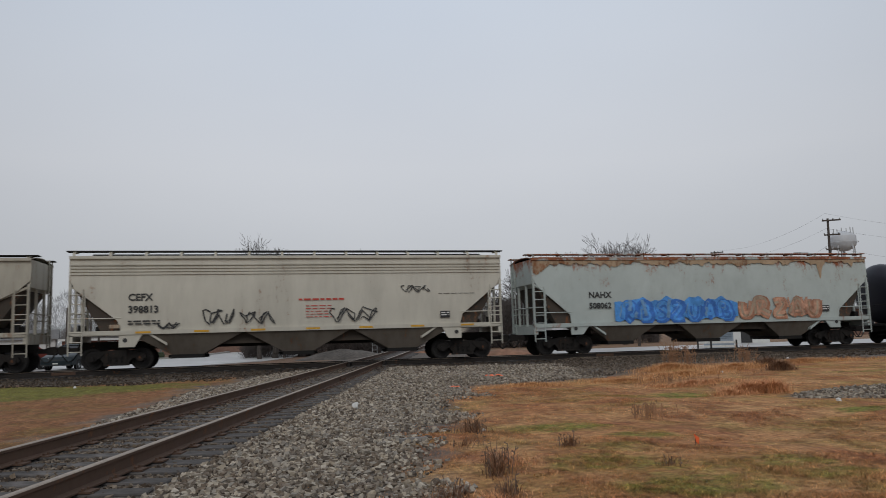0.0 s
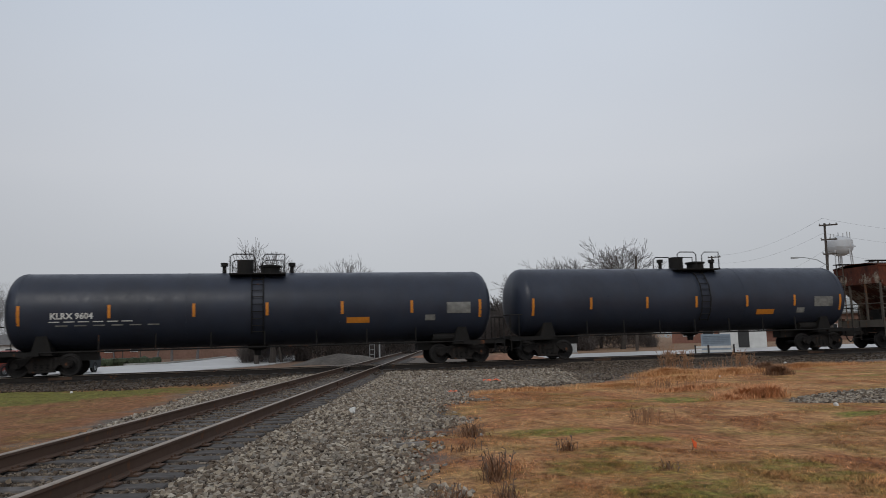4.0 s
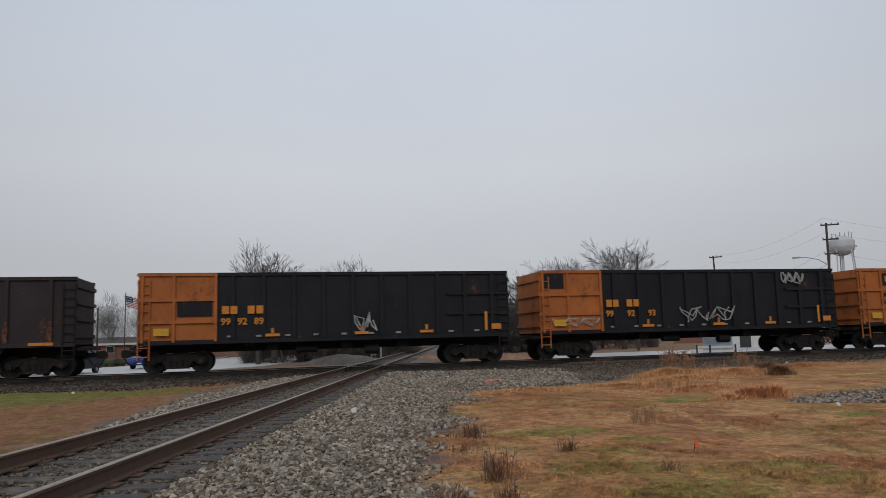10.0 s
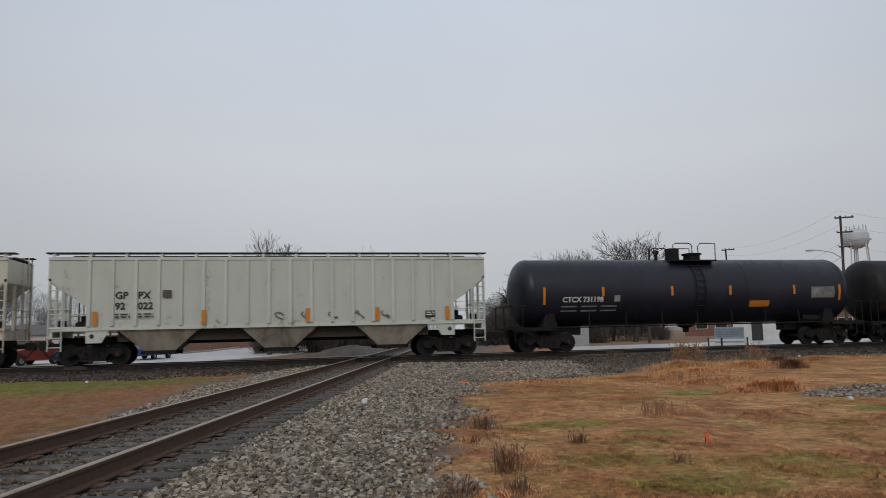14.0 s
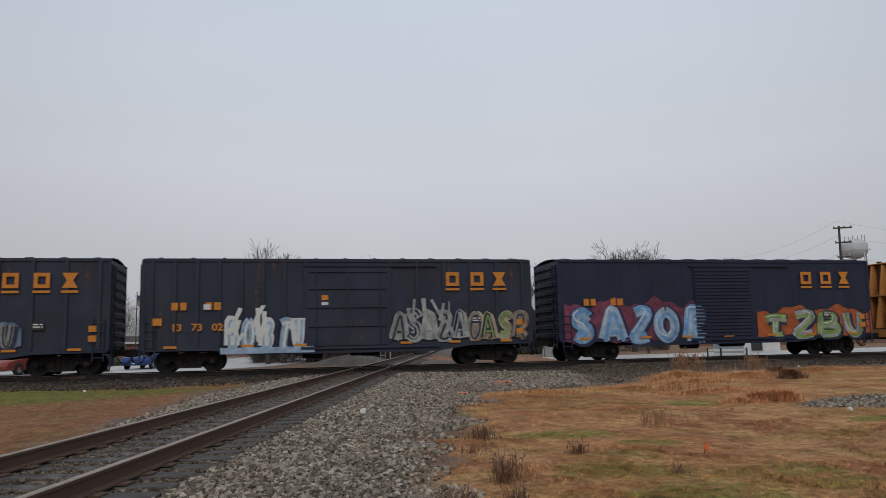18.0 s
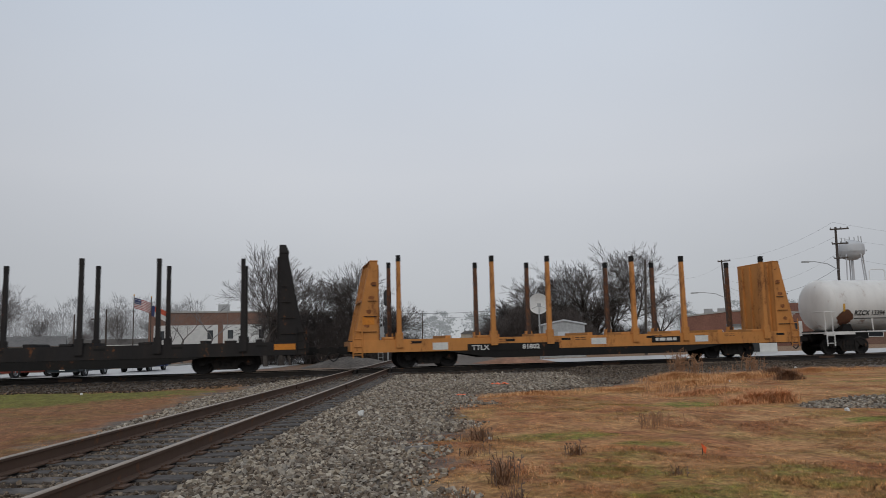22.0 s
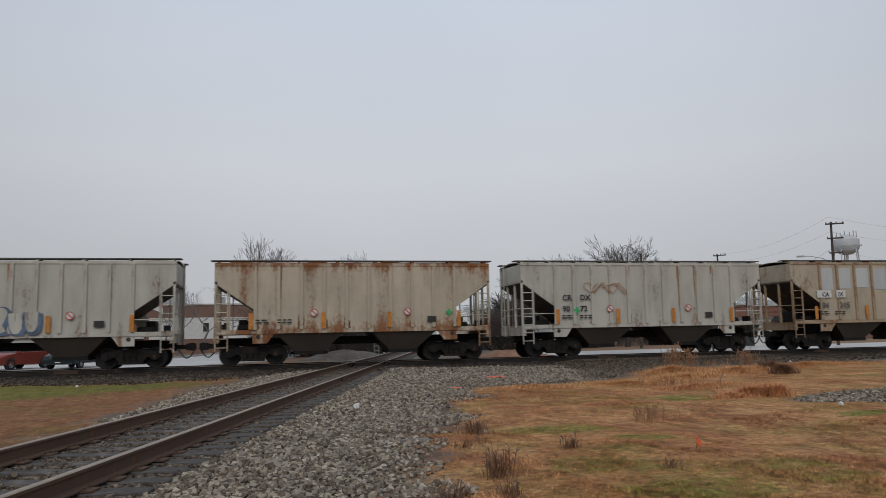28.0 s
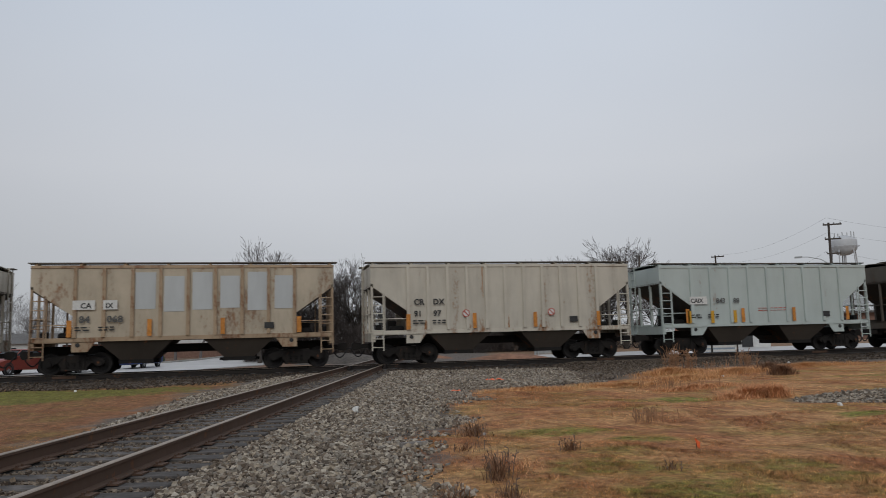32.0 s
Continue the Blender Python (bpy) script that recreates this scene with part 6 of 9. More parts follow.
# short smooth hopper
car, h = hopper("short beige-grey covered hopper with smooth sides and faded tags", 51.55, 64.2, P_SAND, ribs=0, curved=True, top=4.75, eave=4.48, sill=1.45, cut=2.0, high=3.4, low=1.9, tc=4.6, bays=2, hatches=0, bay_half=1.0, sill_deep=0.46)
for k in range(2):
    part("side_corrugation", box(B(), -h + 0.05, h - 0.05, -1.615, -1.55, 4.12 - k * 0.13, 4.17 - k * 0.13), P_SAND, car)
letter(car, "ACRX", -4.4, 2.6, 0.36, M_BLACK, -1.625)
letter(car, "750020", -4.4, 2.12, 0.36, M_BLACK, -1.625)
scribble(car, -0.8, 1.7, 1.7, 2.15, G_SALMON, 6, 31, -1.62, 0.07)
decal(car, 1.4, 2.3, 1.95, 2.2, M_YELLOW, -1.625, "stencil")
placard_box(car, 3.95, 2.0, -1.62)
# two slate tank cars
for left, right, plat, marks, seed in ((66.0, 86.63, -0.3, "KLRX 9604", 1), (87.71, 105.97, 0.6, "", 2)):
    car, h, R, zc = tank("long slate-blue tank car with yellow reflector strips", left, right, P_TANKBLUE, platform=plat, fittings=2, zc=2.64 if marks else 2.74, tc=(right - left) / 2 - 1.55)
    if marks:
        tank_letter(car, R, zc, marks, -8.4, 2.3, 0.34, M_WHITE)
        for k in range(6):
            tank_patch(car, R, zc, -8.45 + k * 0.55, -8.05 + k * 0.55, 2.16, 2.2, M_WHITE)
            tank_patch(car, R, zc, -8.2 + k * 0.7, -7.75 + k * 0.7, 2.0, 2.05, G_GREY)
    for x in (-h + 0.75, -h * 0.6, -h * 0.28, 0.1, h * 0.32, h * 0.62, h - 0.75):
        tank_patch(car, R, zc, x - 0.06, x + 0.06, 2.3 if abs(x) < h - 1 else 2.05, 2.85, M_ORANGE, "reflector")
    tank_patch(car, R, zc, 3.5, 4.5, 1.9, 2.15, M_ORANGE, "placard", "orange warning placard")
    tank_patch(car, R, zc, h - 2.3, h - 1.2, 2.25, 2.75, G_GREY, "stencil", "grey data panel")
    tank_patch(car, R, zc, h - 3.3, h - 2.85, 1.95, 2.2, G_GREY, "stencil")
# rusted hopper
LONG = dict(bay_half=1.6, tc=7.5, bays=3, ribs=18, top=4.66, eave=4.38, sill=1.56, cut=1.5)
car, h = hopper("covered hopper rusted dark brown all over, one repainted patch", 107.75, 125.9, P_RUSTY, P_RUSTY, P_RUSTYB, P_SOOT, **LONG)
decal(car, -6.75, -4.3, 1.72, 3.02, P_MINTCLEAN, -1.69, "repainted_patch", "fresh pale green repainted patch")
letter(car, "GP", -6.45, 2.68, 0.4, M_BLACK, -1.70)
letter(car, "PX", -5.55, 2.68, 0.4, M_BLACK, -1.70)
letter(car, "92", -6.4, 2.2, 0.4, M_BLACK, -1.70)
letter(car, "009", -5.6, 2.2, 0.4, M_BLACK, -1.70)
bars(car, -6.4, 2.0, 1.6, 1, M_BLACK, -1.70)
decal(car, 6.3, 7.2, 1.7, 3.3, P_MINTCLEAN, -1.60 - 0.02, "paint_remnant", "patch of old pale paint")
placard_box(car, 4.4, 1.75, -1.69)
reflect(car, (-4.2, 3.9, 7.35), 1.6, 2.0, -1.69)
# four pale hoppers
for left, right, num, body, rib, words in ((126.93, 145.04, "92014", P_MINT, P_MINTRIB, "pale green-white covered hopper with rust-streaked ribs"), (238.4, 256.74, "92011", P_MINT, P_MINTRIB, "pale green-white covered hopper with orange rust runs and a tag"), (258.25, 276.55, "92022", P_MINTCLEAN, P_MINTCLEAN, "clean pale mint covered hopper with yellow reflectors")):
    car, h = hopper(words, left, right, body, rib, P_BINPALE, P_MINTCLEAN if num == "92022" else P_MINT, **LONG)
    letter(car, "GP", -6.6, 2.72, 0.4, M_BLACK, -1.625)
    letter(car, "PX", -5.72, 2.72, 0.4, M_BLACK, -1.625)
    letter(car, num[:2], -6.6, 2.28, 0.4, M_BLACK, -1.625)
    letter(car, num[2:], -5.72, 2.28, 0.4, M_BLACK, -1.625)
    bars(car, -6.6, 2.1, 0.6, 2, M_BLACK)
    bars(car, -5.7, 2.1, 0.6, 2, M_BLACK)
    decal(car, -4.75, -4.4, 2.75, 3.05, P_SOOT, name="stencil")
    placard_box(car, 6.35, 1.72)
    reflect(car, (-7.35, -3.1, 1.2, 4.2, 7.35) if num == "92022" else (-7.35,), 1.62, 2.2, -1.69)
    if num != "92022":
        rust_runs(car, h, 1.5, 18, 1.56, 4.38, M_RUNPALE, 0.42, int(num))
    if num == "92011":
        scribble(car, -8.8, -7.6, 3.55, 4.1, M_BLACK, 5, 41, width=0.06)
        scribble(car, -4.9, -2.9, 1.25, 1.4, M_BLACK, 5, 42, -1.55)
    else:
        for k in range(5):
            scribble(car, -0.2 + k * 1.15, 0.15 + k * 1.15, 1.72, 2.08, M_SOOTINK, 1, 43 + k, width=0.05)
# black tank cars
for left, right, plat, marks, words in ((146.86, 164.52, 0.6, "CTCX 731137", "black tank car with orange reflectors and white lettering"), (278.31, 296.22, 0.2, "CTCX 731198", "black tank car with orange reflectors and white lettering"), (297.51, 318.33, 1.4, "NATX 37932", "long matt black tank car with grey data panels")):
    car, h, R, zc = tank(words, left, right, P_TANKBLACK if marks[0] == "C" else P_TANKDARK, platform=plat, fittings=1 if marks[0] == "C" else 2, zc=2.80 if marks[0] == "C" else 2.74, tc=(right - left) / 2 - 1.45)
    tank_letter(car, R, zc, marks, -h + 2.0, 2.3, 0.34, M_WHITE)
    for r in range(2):
        for k in range(3):
            tank_patch(car, R, zc, -h + 1.95 + k * 1.0, -h + 2.75 + k * 1.0, 2.06 - r * 0.2, 2.13 - r * 0.2, G_GREY)
    for x in (-h + 1.1, -h * 0.55, -h * 0.15, h * 0.2, h * 0.6, h - 0.95):
        tank_patch(car, R, zc, x - 0.06, x + 0.06, 2.55 if abs(x) < h - 1.5 else 2.2, 3.0, M_ORANGE, "reflector")
    tank_patch(car, R, zc, 2.9, 4.0, 1.95, 2.25, M_ORANGE if marks[0] == "C" else G_GREY, "placard", "warning placard")
    tank_patch(car, R, zc, h - 2.6, h - 1.25, 2.35, 2.9, G_GREY, "stencil", "grey data panel")
    tank_patch(car, R, zc, -h + 4.6, -h + 4.9, 2.3, 2.6, G_GREY, "stencil")
# brown gondola
car, h = gondola("dark brown high-sided gondola with faded orange lettering", 167.12, 183.44, P_BROWN, P_DOORBROWN, top=4.0, floor=1.3, tc=6.6, posts=10, taper=0.25)
for x, a in ((-2.6, 0.24), (-1.75, 0.24), (-0.95, 0.07), (-0.35, 0.15), (0.45, 0.15), (1.3, 0.24), (2.2, 0.24)):
    emblem(car, x, 3.3, a, 0.25, 0, G_FADED, -1.60) if a > 0.1 else decal(car, x - a, x + a, 3.05, 3.75, G_FADED, -1.60, "logo_block")
for k in range(5):
    decal(car, -3.75 + 0.16 * (k % 2), -3.4 + 0.16 * (k % 2), 3.05 + k * 0.14, 3.16 + k * 0.14, G_FADED, -1.60, "logo_bar")
bars(car, -7.1, 2.6, 1.6, 1, G_GREY, -1.60, 0.24)
letter(car, "916811", -7.1, 2.05, 0.36, G_GREY, -1.70)
scribble(car, -1.5, 1.0, 1.5, 2.3, G_GREY, 5, 51, -1.70, 0.06)
drips(car, -1.4, 1.0, 1.5, 2.3, G_GREY, 7, 52, -1.69)
for x in (-1.3, -1.05, -0.25, 0.0):
    decal(car, x, x + 0.1, 2.4, 2.85, G_SILVER, -1.69, "marking")
decal(car, -h + 0.1, -h + 0.6, 1.4, 3.8, P_DOORBROWN, -1.61, "end_panel", "reddish brown end panel")
for x in (-7.4, -3.6, -0.1, 3.3, 6.9):
    decal(car, x - 0.45, x + 0.45, 1.28, 1.4, M_ORANGE, -1.69, "reflector")
part("belly", prism(B(), [(-h + 3.1, 0.46), (h - 3.1, 0.46), (h - 2.6, 1.22), (-h + 2.6, 1.22)], -1.5, 1.5), M_UNDER, car)
# three black gondolas with orange ends
for left, right, num, seed in ((185.81, 201.76, "999289", 61), (203.33, 219.37, "999293", 62), (220.87, 236.92, "999290", 63)):
    car, h = gondola("black high-sided gondola with an orange end panel" if seed == 61 else "black high-sided gondola with orange end panel and white tags", left, right, P_BLACKGON, P_ORANGE, top=4.12, posts=10, panel=3.1)
    if num == "999290":
        decal(car, -h + 1.5, -h + 2.98, 3.25, 3.9, P_BLACKGON, -1.65, "patch")
        decal(car, -h + 1.5, -h + 2.98, 2.3, 2.85, P_BLACKGON, -1.65, "patch")
        bars(car, -h + 1.65, 3.75, 1.2, 1, M_ORANGE, -1.66, 0.3)
        letter(car, num, -h + 1.5, 2.4, 0.38, M_ORANGE, -1.66, 1.0)
    else:
        if num == "999289":
            decal(car, -h + 1.5, -h + 2.9, 2.32, 2.95, P_BLACKGON, -1.65, "patch")
        else:
            decal(car, -h + 0.2, -h + 1.2, 3.3, 4.0, P_BLACKGON, -1.65, "patch")
        for x0 in (0.0, 0.34, 1.05, 1.4):
            decal(car, -h + 3.3 + x0, -h + 3.58 + x0, 2.4, 2.74, M_ORANGE, -1.69, "logo_block")
        for k in range(3):
            letter(car, num[2 * k:2 * k + 2], -h + 3.25 + k * (1.1 if num == "999293" else 0.68), 1.95, 0.4, M_ORANGE, -1.69, 1.0)
    for x in (-2.6, 1.2, 4.1):
        decal(car, x - 0.3, x + 0.3, 1.42, 1.54, M_ORANGE, -1.70, "reflector")
        decal(car, x - 0.06, x + 0.06, 1.56, 1.78, M_DULL, -1.70, "reflector")
    decal(car, h - 1.16, h - 1.04, 1.45, 2.3, M_ORANGE, -1.70, "reflector")
    decal(car, h - 0.85, h - 0.4, 1.5, 1.75, M_ORANGE, -1.70, "reflector")
    decal(car, -h + 0.6, -h + 1.2, 1.55, 1.85, M_YELLOW, -1.75, "reflector")
    for k in range(10):
        decal(car, -h + 3.5 + k * 1.2, -h + 3.72 + k * 1.2, 1.42, 1.5, G_GREY, -1.65, "marking")
    for k in (0.34, 0.66):
        part("side_band", box(B(), h - 2.9, h - 0.1, -1.68, -1.58, 1.3 + 2.8 * k - 0.06, 1.3 + 2.8 * k + 0.06), P_BLACKGON, car)
    if num == "999289":
        scribble(car, 0.9, 1.9, 1.45, 2.4, G_SILVER, 3, seed, -1.69, 0.06)
    elif num == "999290":
        spray(car, 3.1, 4.3, 1.4, 2.1, [G_CREAM], G_NAVY, 2, seed, -1.69, None, None, ("mast", "cup"), 0.32)
        bm = B()
        flat_poly(bm, blob(random.Random(8), 5.95, 1.78, 0.42, 0.33, 20, 0.08), -1.695)
        part("spray_paint", bm, G_CREAM, car)
        scribble(car, 5.7, 6.2, 1.6, 1.95, M_BLACK, 3, 4, -1.70, 0.05)
    else:
        scribble(car, -0.9, 2.1, 1.6, 2.35, G_SILVER, 6, seed, -1.69, 0.06)
        scribble(car, 4.9, 6.2, 3.4, 4.0, G_SILVER, 6, seed + 5, -1.69, 0.07)
        scribble(car, -h + 0.5, -h + 2.9, 1.5, 1.95, G_SILVER, 6, seed + 9, -1.72, 0.05)
# boxcars
car, h = boxcar("weathered navy boxcar with rusty brown door and white graffiti", 320.15, 337.0, P_NAVYDIRTY, P_DOORBROWN, door=(-1.78, 1.66))
spray(car, -5.6, -1.85, 0.85, 2.3, [M_WHITE, G_PALEBLUE], G_GREY, 6, 71, -1.68, G_DENIM, None, (), 0.2)
drips(car, -5.4, -1.95, 0.9, 2.6, M_WHITE, 12, 171, -1.695)
spray(car, 1.8, 5.0, 1.1, 2.1, [G_GREY, P_NAVYDIRTY], G_NAVY, 5, 72, -1.68, G_DENIM, None, (), 0.2)
scribble(car, -0.9, 0.7, 1.35, 1.9, P_TAN, 3, 73, -1.72, 0.05)
for k, two in enumerate(("13", "71", "01")):
    letter(car, two, -7.3 + k * 0.82, 1.72, 0.42, M_ORANGE, -1.685, 1.1)
car, h = boxcar("navy boxcar covered in white and multicoloured graffiti", 338.32, 355.15, P_NAVYDIRTY, P_NAVYDIRTY, door=(-1.68, 1.79))
spray(car, -5.2, -1.75, 0.85, 2.3, [M_WHITE, G_PALEBLUE], G_NAVY, 5, 74, -1.68, None, None, (), 0.2)
drips(car, -5.1, -1.6, 1.1, 2.75, M_WHITE, 12, 174, -1.695)
decal(car, -5.3, -1.4, 0.72, 0.98, G_PALEBLUE, -1.69, "paint_band", "pale blue sprayed band along the sill")
spray(car, 1.8, 5.4, 1.1, 2.5, [G_GREY, P_NAVY, G_SILVER], G_SILVER, 5, 75, -1.68, None, None, (), 0.17)
drips(car, 2.0, 6.6, 1.2, 3.0, G_SILVER, 9, 175, -1.695)
spray(car, 5.3, 8.2, 1.1, 2.4, [G_GREY, P_NAVYDIRTY, G_LIME], P_TAN, 4, 76, -1.68, None, None, (), 0.17)
for k, two in enumerate(("13", "73", "02")):
    letter(car, two, -7.3 + k * 0.82, 1.72, 0.42, M_ORANGE, -1.685, 1.1)
decal(car, -8.0, -7.65, 1.95, 2.25, M_ORANGE, -1.685, "reflector")
for x, z in ((-6.0, 2.6), (-1.1, 2.95), (-1.1, 2.65)):
    decal(car, x, x + 0.28, z, z + 0.22, M_WHITE if z != 2.95 else M_ORANGE, -1.685, "stencil")
car, h = boxcar("navy boxcar with louvred door, blue and lime graffiti", 356.6, 373.52, P_NAVY, P_NAVY, "louvre", door=(-1.52, 1.59))
spray(car, -8.0, -0.9, 0.72, 2.62, [G_SKY, G_PALEBLUE], G_NAVY, 5, 77, -1.64, G_PINK, M_WHITE, ("snake", "tent", "bolt", "ring", "hook"))
spray(car, 2.1, 8.2, 0.8, 2.25, [G_LIME, G_SILVER], G_NAVY, 4, 78, -1.64, G_ORANGE, M_WHITE, ("mast", "bolt", "comb", "cup"))
for x in (-6.9, -5.3, -3.7, -2.1, 2.4, 4.0, 5.5, 7.1):
    part("panel_seam", box(B(), x - 0.02, x + 0.02, -1.612, -1.6, 1.06, 4.6), P_NAVY, car)
for car, mid in CARS[-3:]:
    for k, x in enumerate((4.75, 5.9, 6.95)):
        emblem(car, x, 3.85, 0.30, 0.31, k, M_ORANGE, -1.683)
        decal(car, x - 0.32, x + 0.32, 3.34, 3.44, M_ORANGE, -1.683, "logo_bar")
    for x0, x1 in ((-7.28, -7.02), (-6.93, -6.68), (-5.92, -5.66), (-5.58, -5.30)):
        decal(car, x0, x1, 2.58, 2.90, M_ORANGE, -1.683, "logo_block")
    for x in (-7.3, -4.2, -2.0, 0.2, 2.6, 4.8, 7.2):
        decal(car, x - 0.26, x + 0.26, 1.0, 1.1, M_ORANGE, -1.69, "reflector")
    for z in (1.35, 1.75):
        decal(car, h - 0.75, h - 0.45, z, z + 0.25, M_ORANGE, -1.69, "reflector")
    placard_box(car, 5.6, 1.85, -1.685)
# bulkhead flats
for left, right, num, marks, body, tip in ((375.2, 397.38, "81857", "TTJX", P_TTX, M_UNDER), (399.39, 421.49, "54050", "JTSX", P_DARKFLAT, P_DARKFLAT), (423.51, 445.81, "81802", "TTLX", P_TTX, M_UNDER)):
    yellow = body is P_TTX
    car, h = flatcar("yellow bulkhead flat car with tall steel stakes, empty" if yellow else "dark grimy bulkhead flat car with tall stakes, empty", left, right, body, body, tip,
                     **({} if yellow else dict(top=5.1, tall=4.87, stakes=(-8.6, -4.77, -1.77, 1.98, 4.99, 8.4))))
    if yellow:
        decal(car, -6.0, -1.6, 0.69, 1.0, M_UNDER, -1.55, "number_board", "black number board")
        decal(car, -7.6, -6.9, 0.78, 1.1, M_WHITE, -1.55, "stencil")
        decal(car, 0.0, 0.75, 0.85, 1.15, M_WHITE, -1.55, "stencil")
        decal(car, 5.4, 6.1, 0.85, 1.15, M_WHITE, -1.55, "stencil")
        decal(car, 3.1, 4.6, 0.86, 1.14, M_UNDER, -1.55, "logo_block")
        bars(car, 3.3, 1.08, 1.1, 1, M_WHITE, -1.556, 0.14)
    letter(car, marks, -5.8 if yellow else -7.2, 0.735 if yellow else 0.92, 0.29, M_WHITE, -1.562, 1.15)
    letter(car, num, -3.4 if yellow else -5.0, 0.735 if yellow else 0.92, 0.29, M_WHITE, -1.562, 1.15)
    if num == "81857":
        bm = B()
        for i in range(16):
            a0, a1 = i * math.pi / 8, (i + 1) * math.pi / 8
            flat_poly(bm, [(h - 0.78 + r * 0.5 * math.cos(t), 2.95 + r * math.sin(t)) for r, t in ((0.42, a0), (0.42, a1), (0.27, a1), (0.27, a0))], -1.49)
        part("emblem", bm, P_STAKETAN, car, "faded oval emblem")
    if yellow:
        for s in (-1, 1):
            for k in range(4):
                bm = B()
                flat_poly(bm, blob(random.Random(31 + k), s * (h - 0.62 - 0.1 * k), 1.9 + k * 0.62, 0.13, 0.09, 12, 0.3), -1.485)
                part("rust_stain", bm, M_RUSTSTAIN, car, "brown rust spot on the bulkhead")
        decal(car, -h + 0.42, -h + 0.95, 1.95, 2.35, M_ORANGE, -1.49, "patch", "bright orange repainted square")
        for k in range(5):
            bars(car, -8.6 + k * 3.9, 1.2, 0.55, 2, P_STAKEBROWN, -1.545, 0.03, 0.09, 90 + k)
    if not yellow:
        for s in (-1, 1):
            e = lambda a, b2, z, w2: [(s * (h - a), -w2, z), (s * (h - b2), -w2, z), (s * (h - b2), w2, z), (s * (h - a), w2, z)]
            part("bulkhead_top", hull(B(), e(0.72, 1.14, 5.16, 1.48), e(0.86, 1.14, 5.5, 1.42)), P_STAKETAN if s < 0 else P_DARKFLAT, car, "rusty tan extension on the bulkhead" if s < 0 else "")
        for x in (-h + 0.6, h - 0.9):
            decal(car, x - 0.45, x + 0.45, 0.95, 1.2, M_ORANGE, -1.55, "reflector")
# short white tank
car, h, R, zc = tank("short white tank car with rust stains and white railings", 447.83, 459.75, P_WHITE, P_WHITE, radius=1.36, zc=2.56, tc=4.65, head=0.55, platform=0.2, fittings=0, dark=M_UNDER, top=P_WHITE)
tank_letter(car, R, zc, "RZCX 13394", -4.35, 2.0, 0.34, M_BLACK)
tank_patch(car, R, zc, -4.3, -2.0, 1.82, 1.86, M_BLACK)
tank_patch(car, R, zc, 1.2, 1.95, 2.0, 2.5, M_ORANGE, "placard", "orange warning placard")
tank_patch(car, R, zc, 4.2, 5.3, 2.1, 2.65, G_GREY, "stencil", "grey data panel")
for x in (-5.0, -2.0, -0.35, 0.95, 2.9):
    tank_patch(car, R, zc, x - 0.06, x + 0.06, 2.2, 2.6, M_YELLOW, "reflector")
tank_stain(car, R, zc, -4.85, 1.5, 2.3, (0.12, 0.85, 0.10), P_DOORBROWN, 5, "bare red-brown patch where paint is gone", jag=0.08)
tank_stain(car, R, zc, 0.95, 2.7, 3.75, (0.03, 0.12, 0.16), M_RUSTSTAIN, 6)
tank_stain(car, R, zc, 0.35, 3.3, 3.8, (0.04, 0.06, 0.2), M_RUSTSTAIN, 7)
tank_stain(car, R, zc, -0.9, 3.55, 3.85, (0.02, 0.1, 0.2), M_RUSTSTAIN, 8)
scribble(car, -0.9, 0.35, 1.85, 2.35, G_GREY, 3, 9, -1.33, 0.03)
# tail of short hoppers
grey_hopper("tan two-bay covered hopper streaked with rust", 461.64, 473.85, P_TAN, "CRDX", "9325", ribs=9, green=3.2, top=4.58, badges=())
grey_hopper("pale grey two-bay covered hopper with dark ends", 475.4, 488.2, P_GREY, "CRDX", "9028", ribs=11, top=4.5)
car, h = grey_hopper("light grey two-bay covered hopper with a black striped emblem", 490.73, 503.02, P_GREYB, "", "", ribs=9, top=4.3, badges=())
for k in range(6):
    decal(car, -5.9, -4.7, 3.36 + k * 0.11, 3.42 + k * 0.11, M_BLACK, -1.69, "logo_bar")
decal(car, -4.6, -4.05, 3.34, 4.0, M_BLACK, -1.69, "logo_block")
decal(car, -3.95, -3.4, 3.34, 4.0, M_BLACK, -1.69, "logo_block")
letter(car, "RCCX", -4.25, 2.6, 0.32, M_BLACK)
letter(car, "233", -4.25, 2.15, 0.34, M_SOOTINK, wide=1.1)
letter(car, "530", -3.1, 2.15, 0.34, M_SOOTINK, wide=1.1)
grey_hopper("dull tan two-bay covered hopper with dark ends", 504.67, 517.0, P_TAN, "", "", ribs=9, top=4.46)
car, h = grey_hopper("pale grey two-bay covered hopper with blue-grey graffiti", 518.43, 530.9, P_GREY, "CRDX", "9079", ribs=11, top=4.5)
spray(car, -2.9, 1.1, 1.5, 2.5, [P_GREY], G_DENIM, 7, 81, -1.68, None, P_GREY)
grey_hopper("rust-streaked tan two-bay covered hopper with green cross", 532.44, 544.54, P_TANR, "", "", ribs=10, top=4.42, green=4.1)
car, h = grey_hopper("light grey two-bay covered hopper with a bubble tag", 546.04, 558.65, P_GREY, "CRDX", "9072", ribs=11, top=4.44, green=-3.6)
scribble(car, -3.2, -1.0, 2.9, 3.45, M_RUNPALE, 5, 82, -1.69, 0.04)
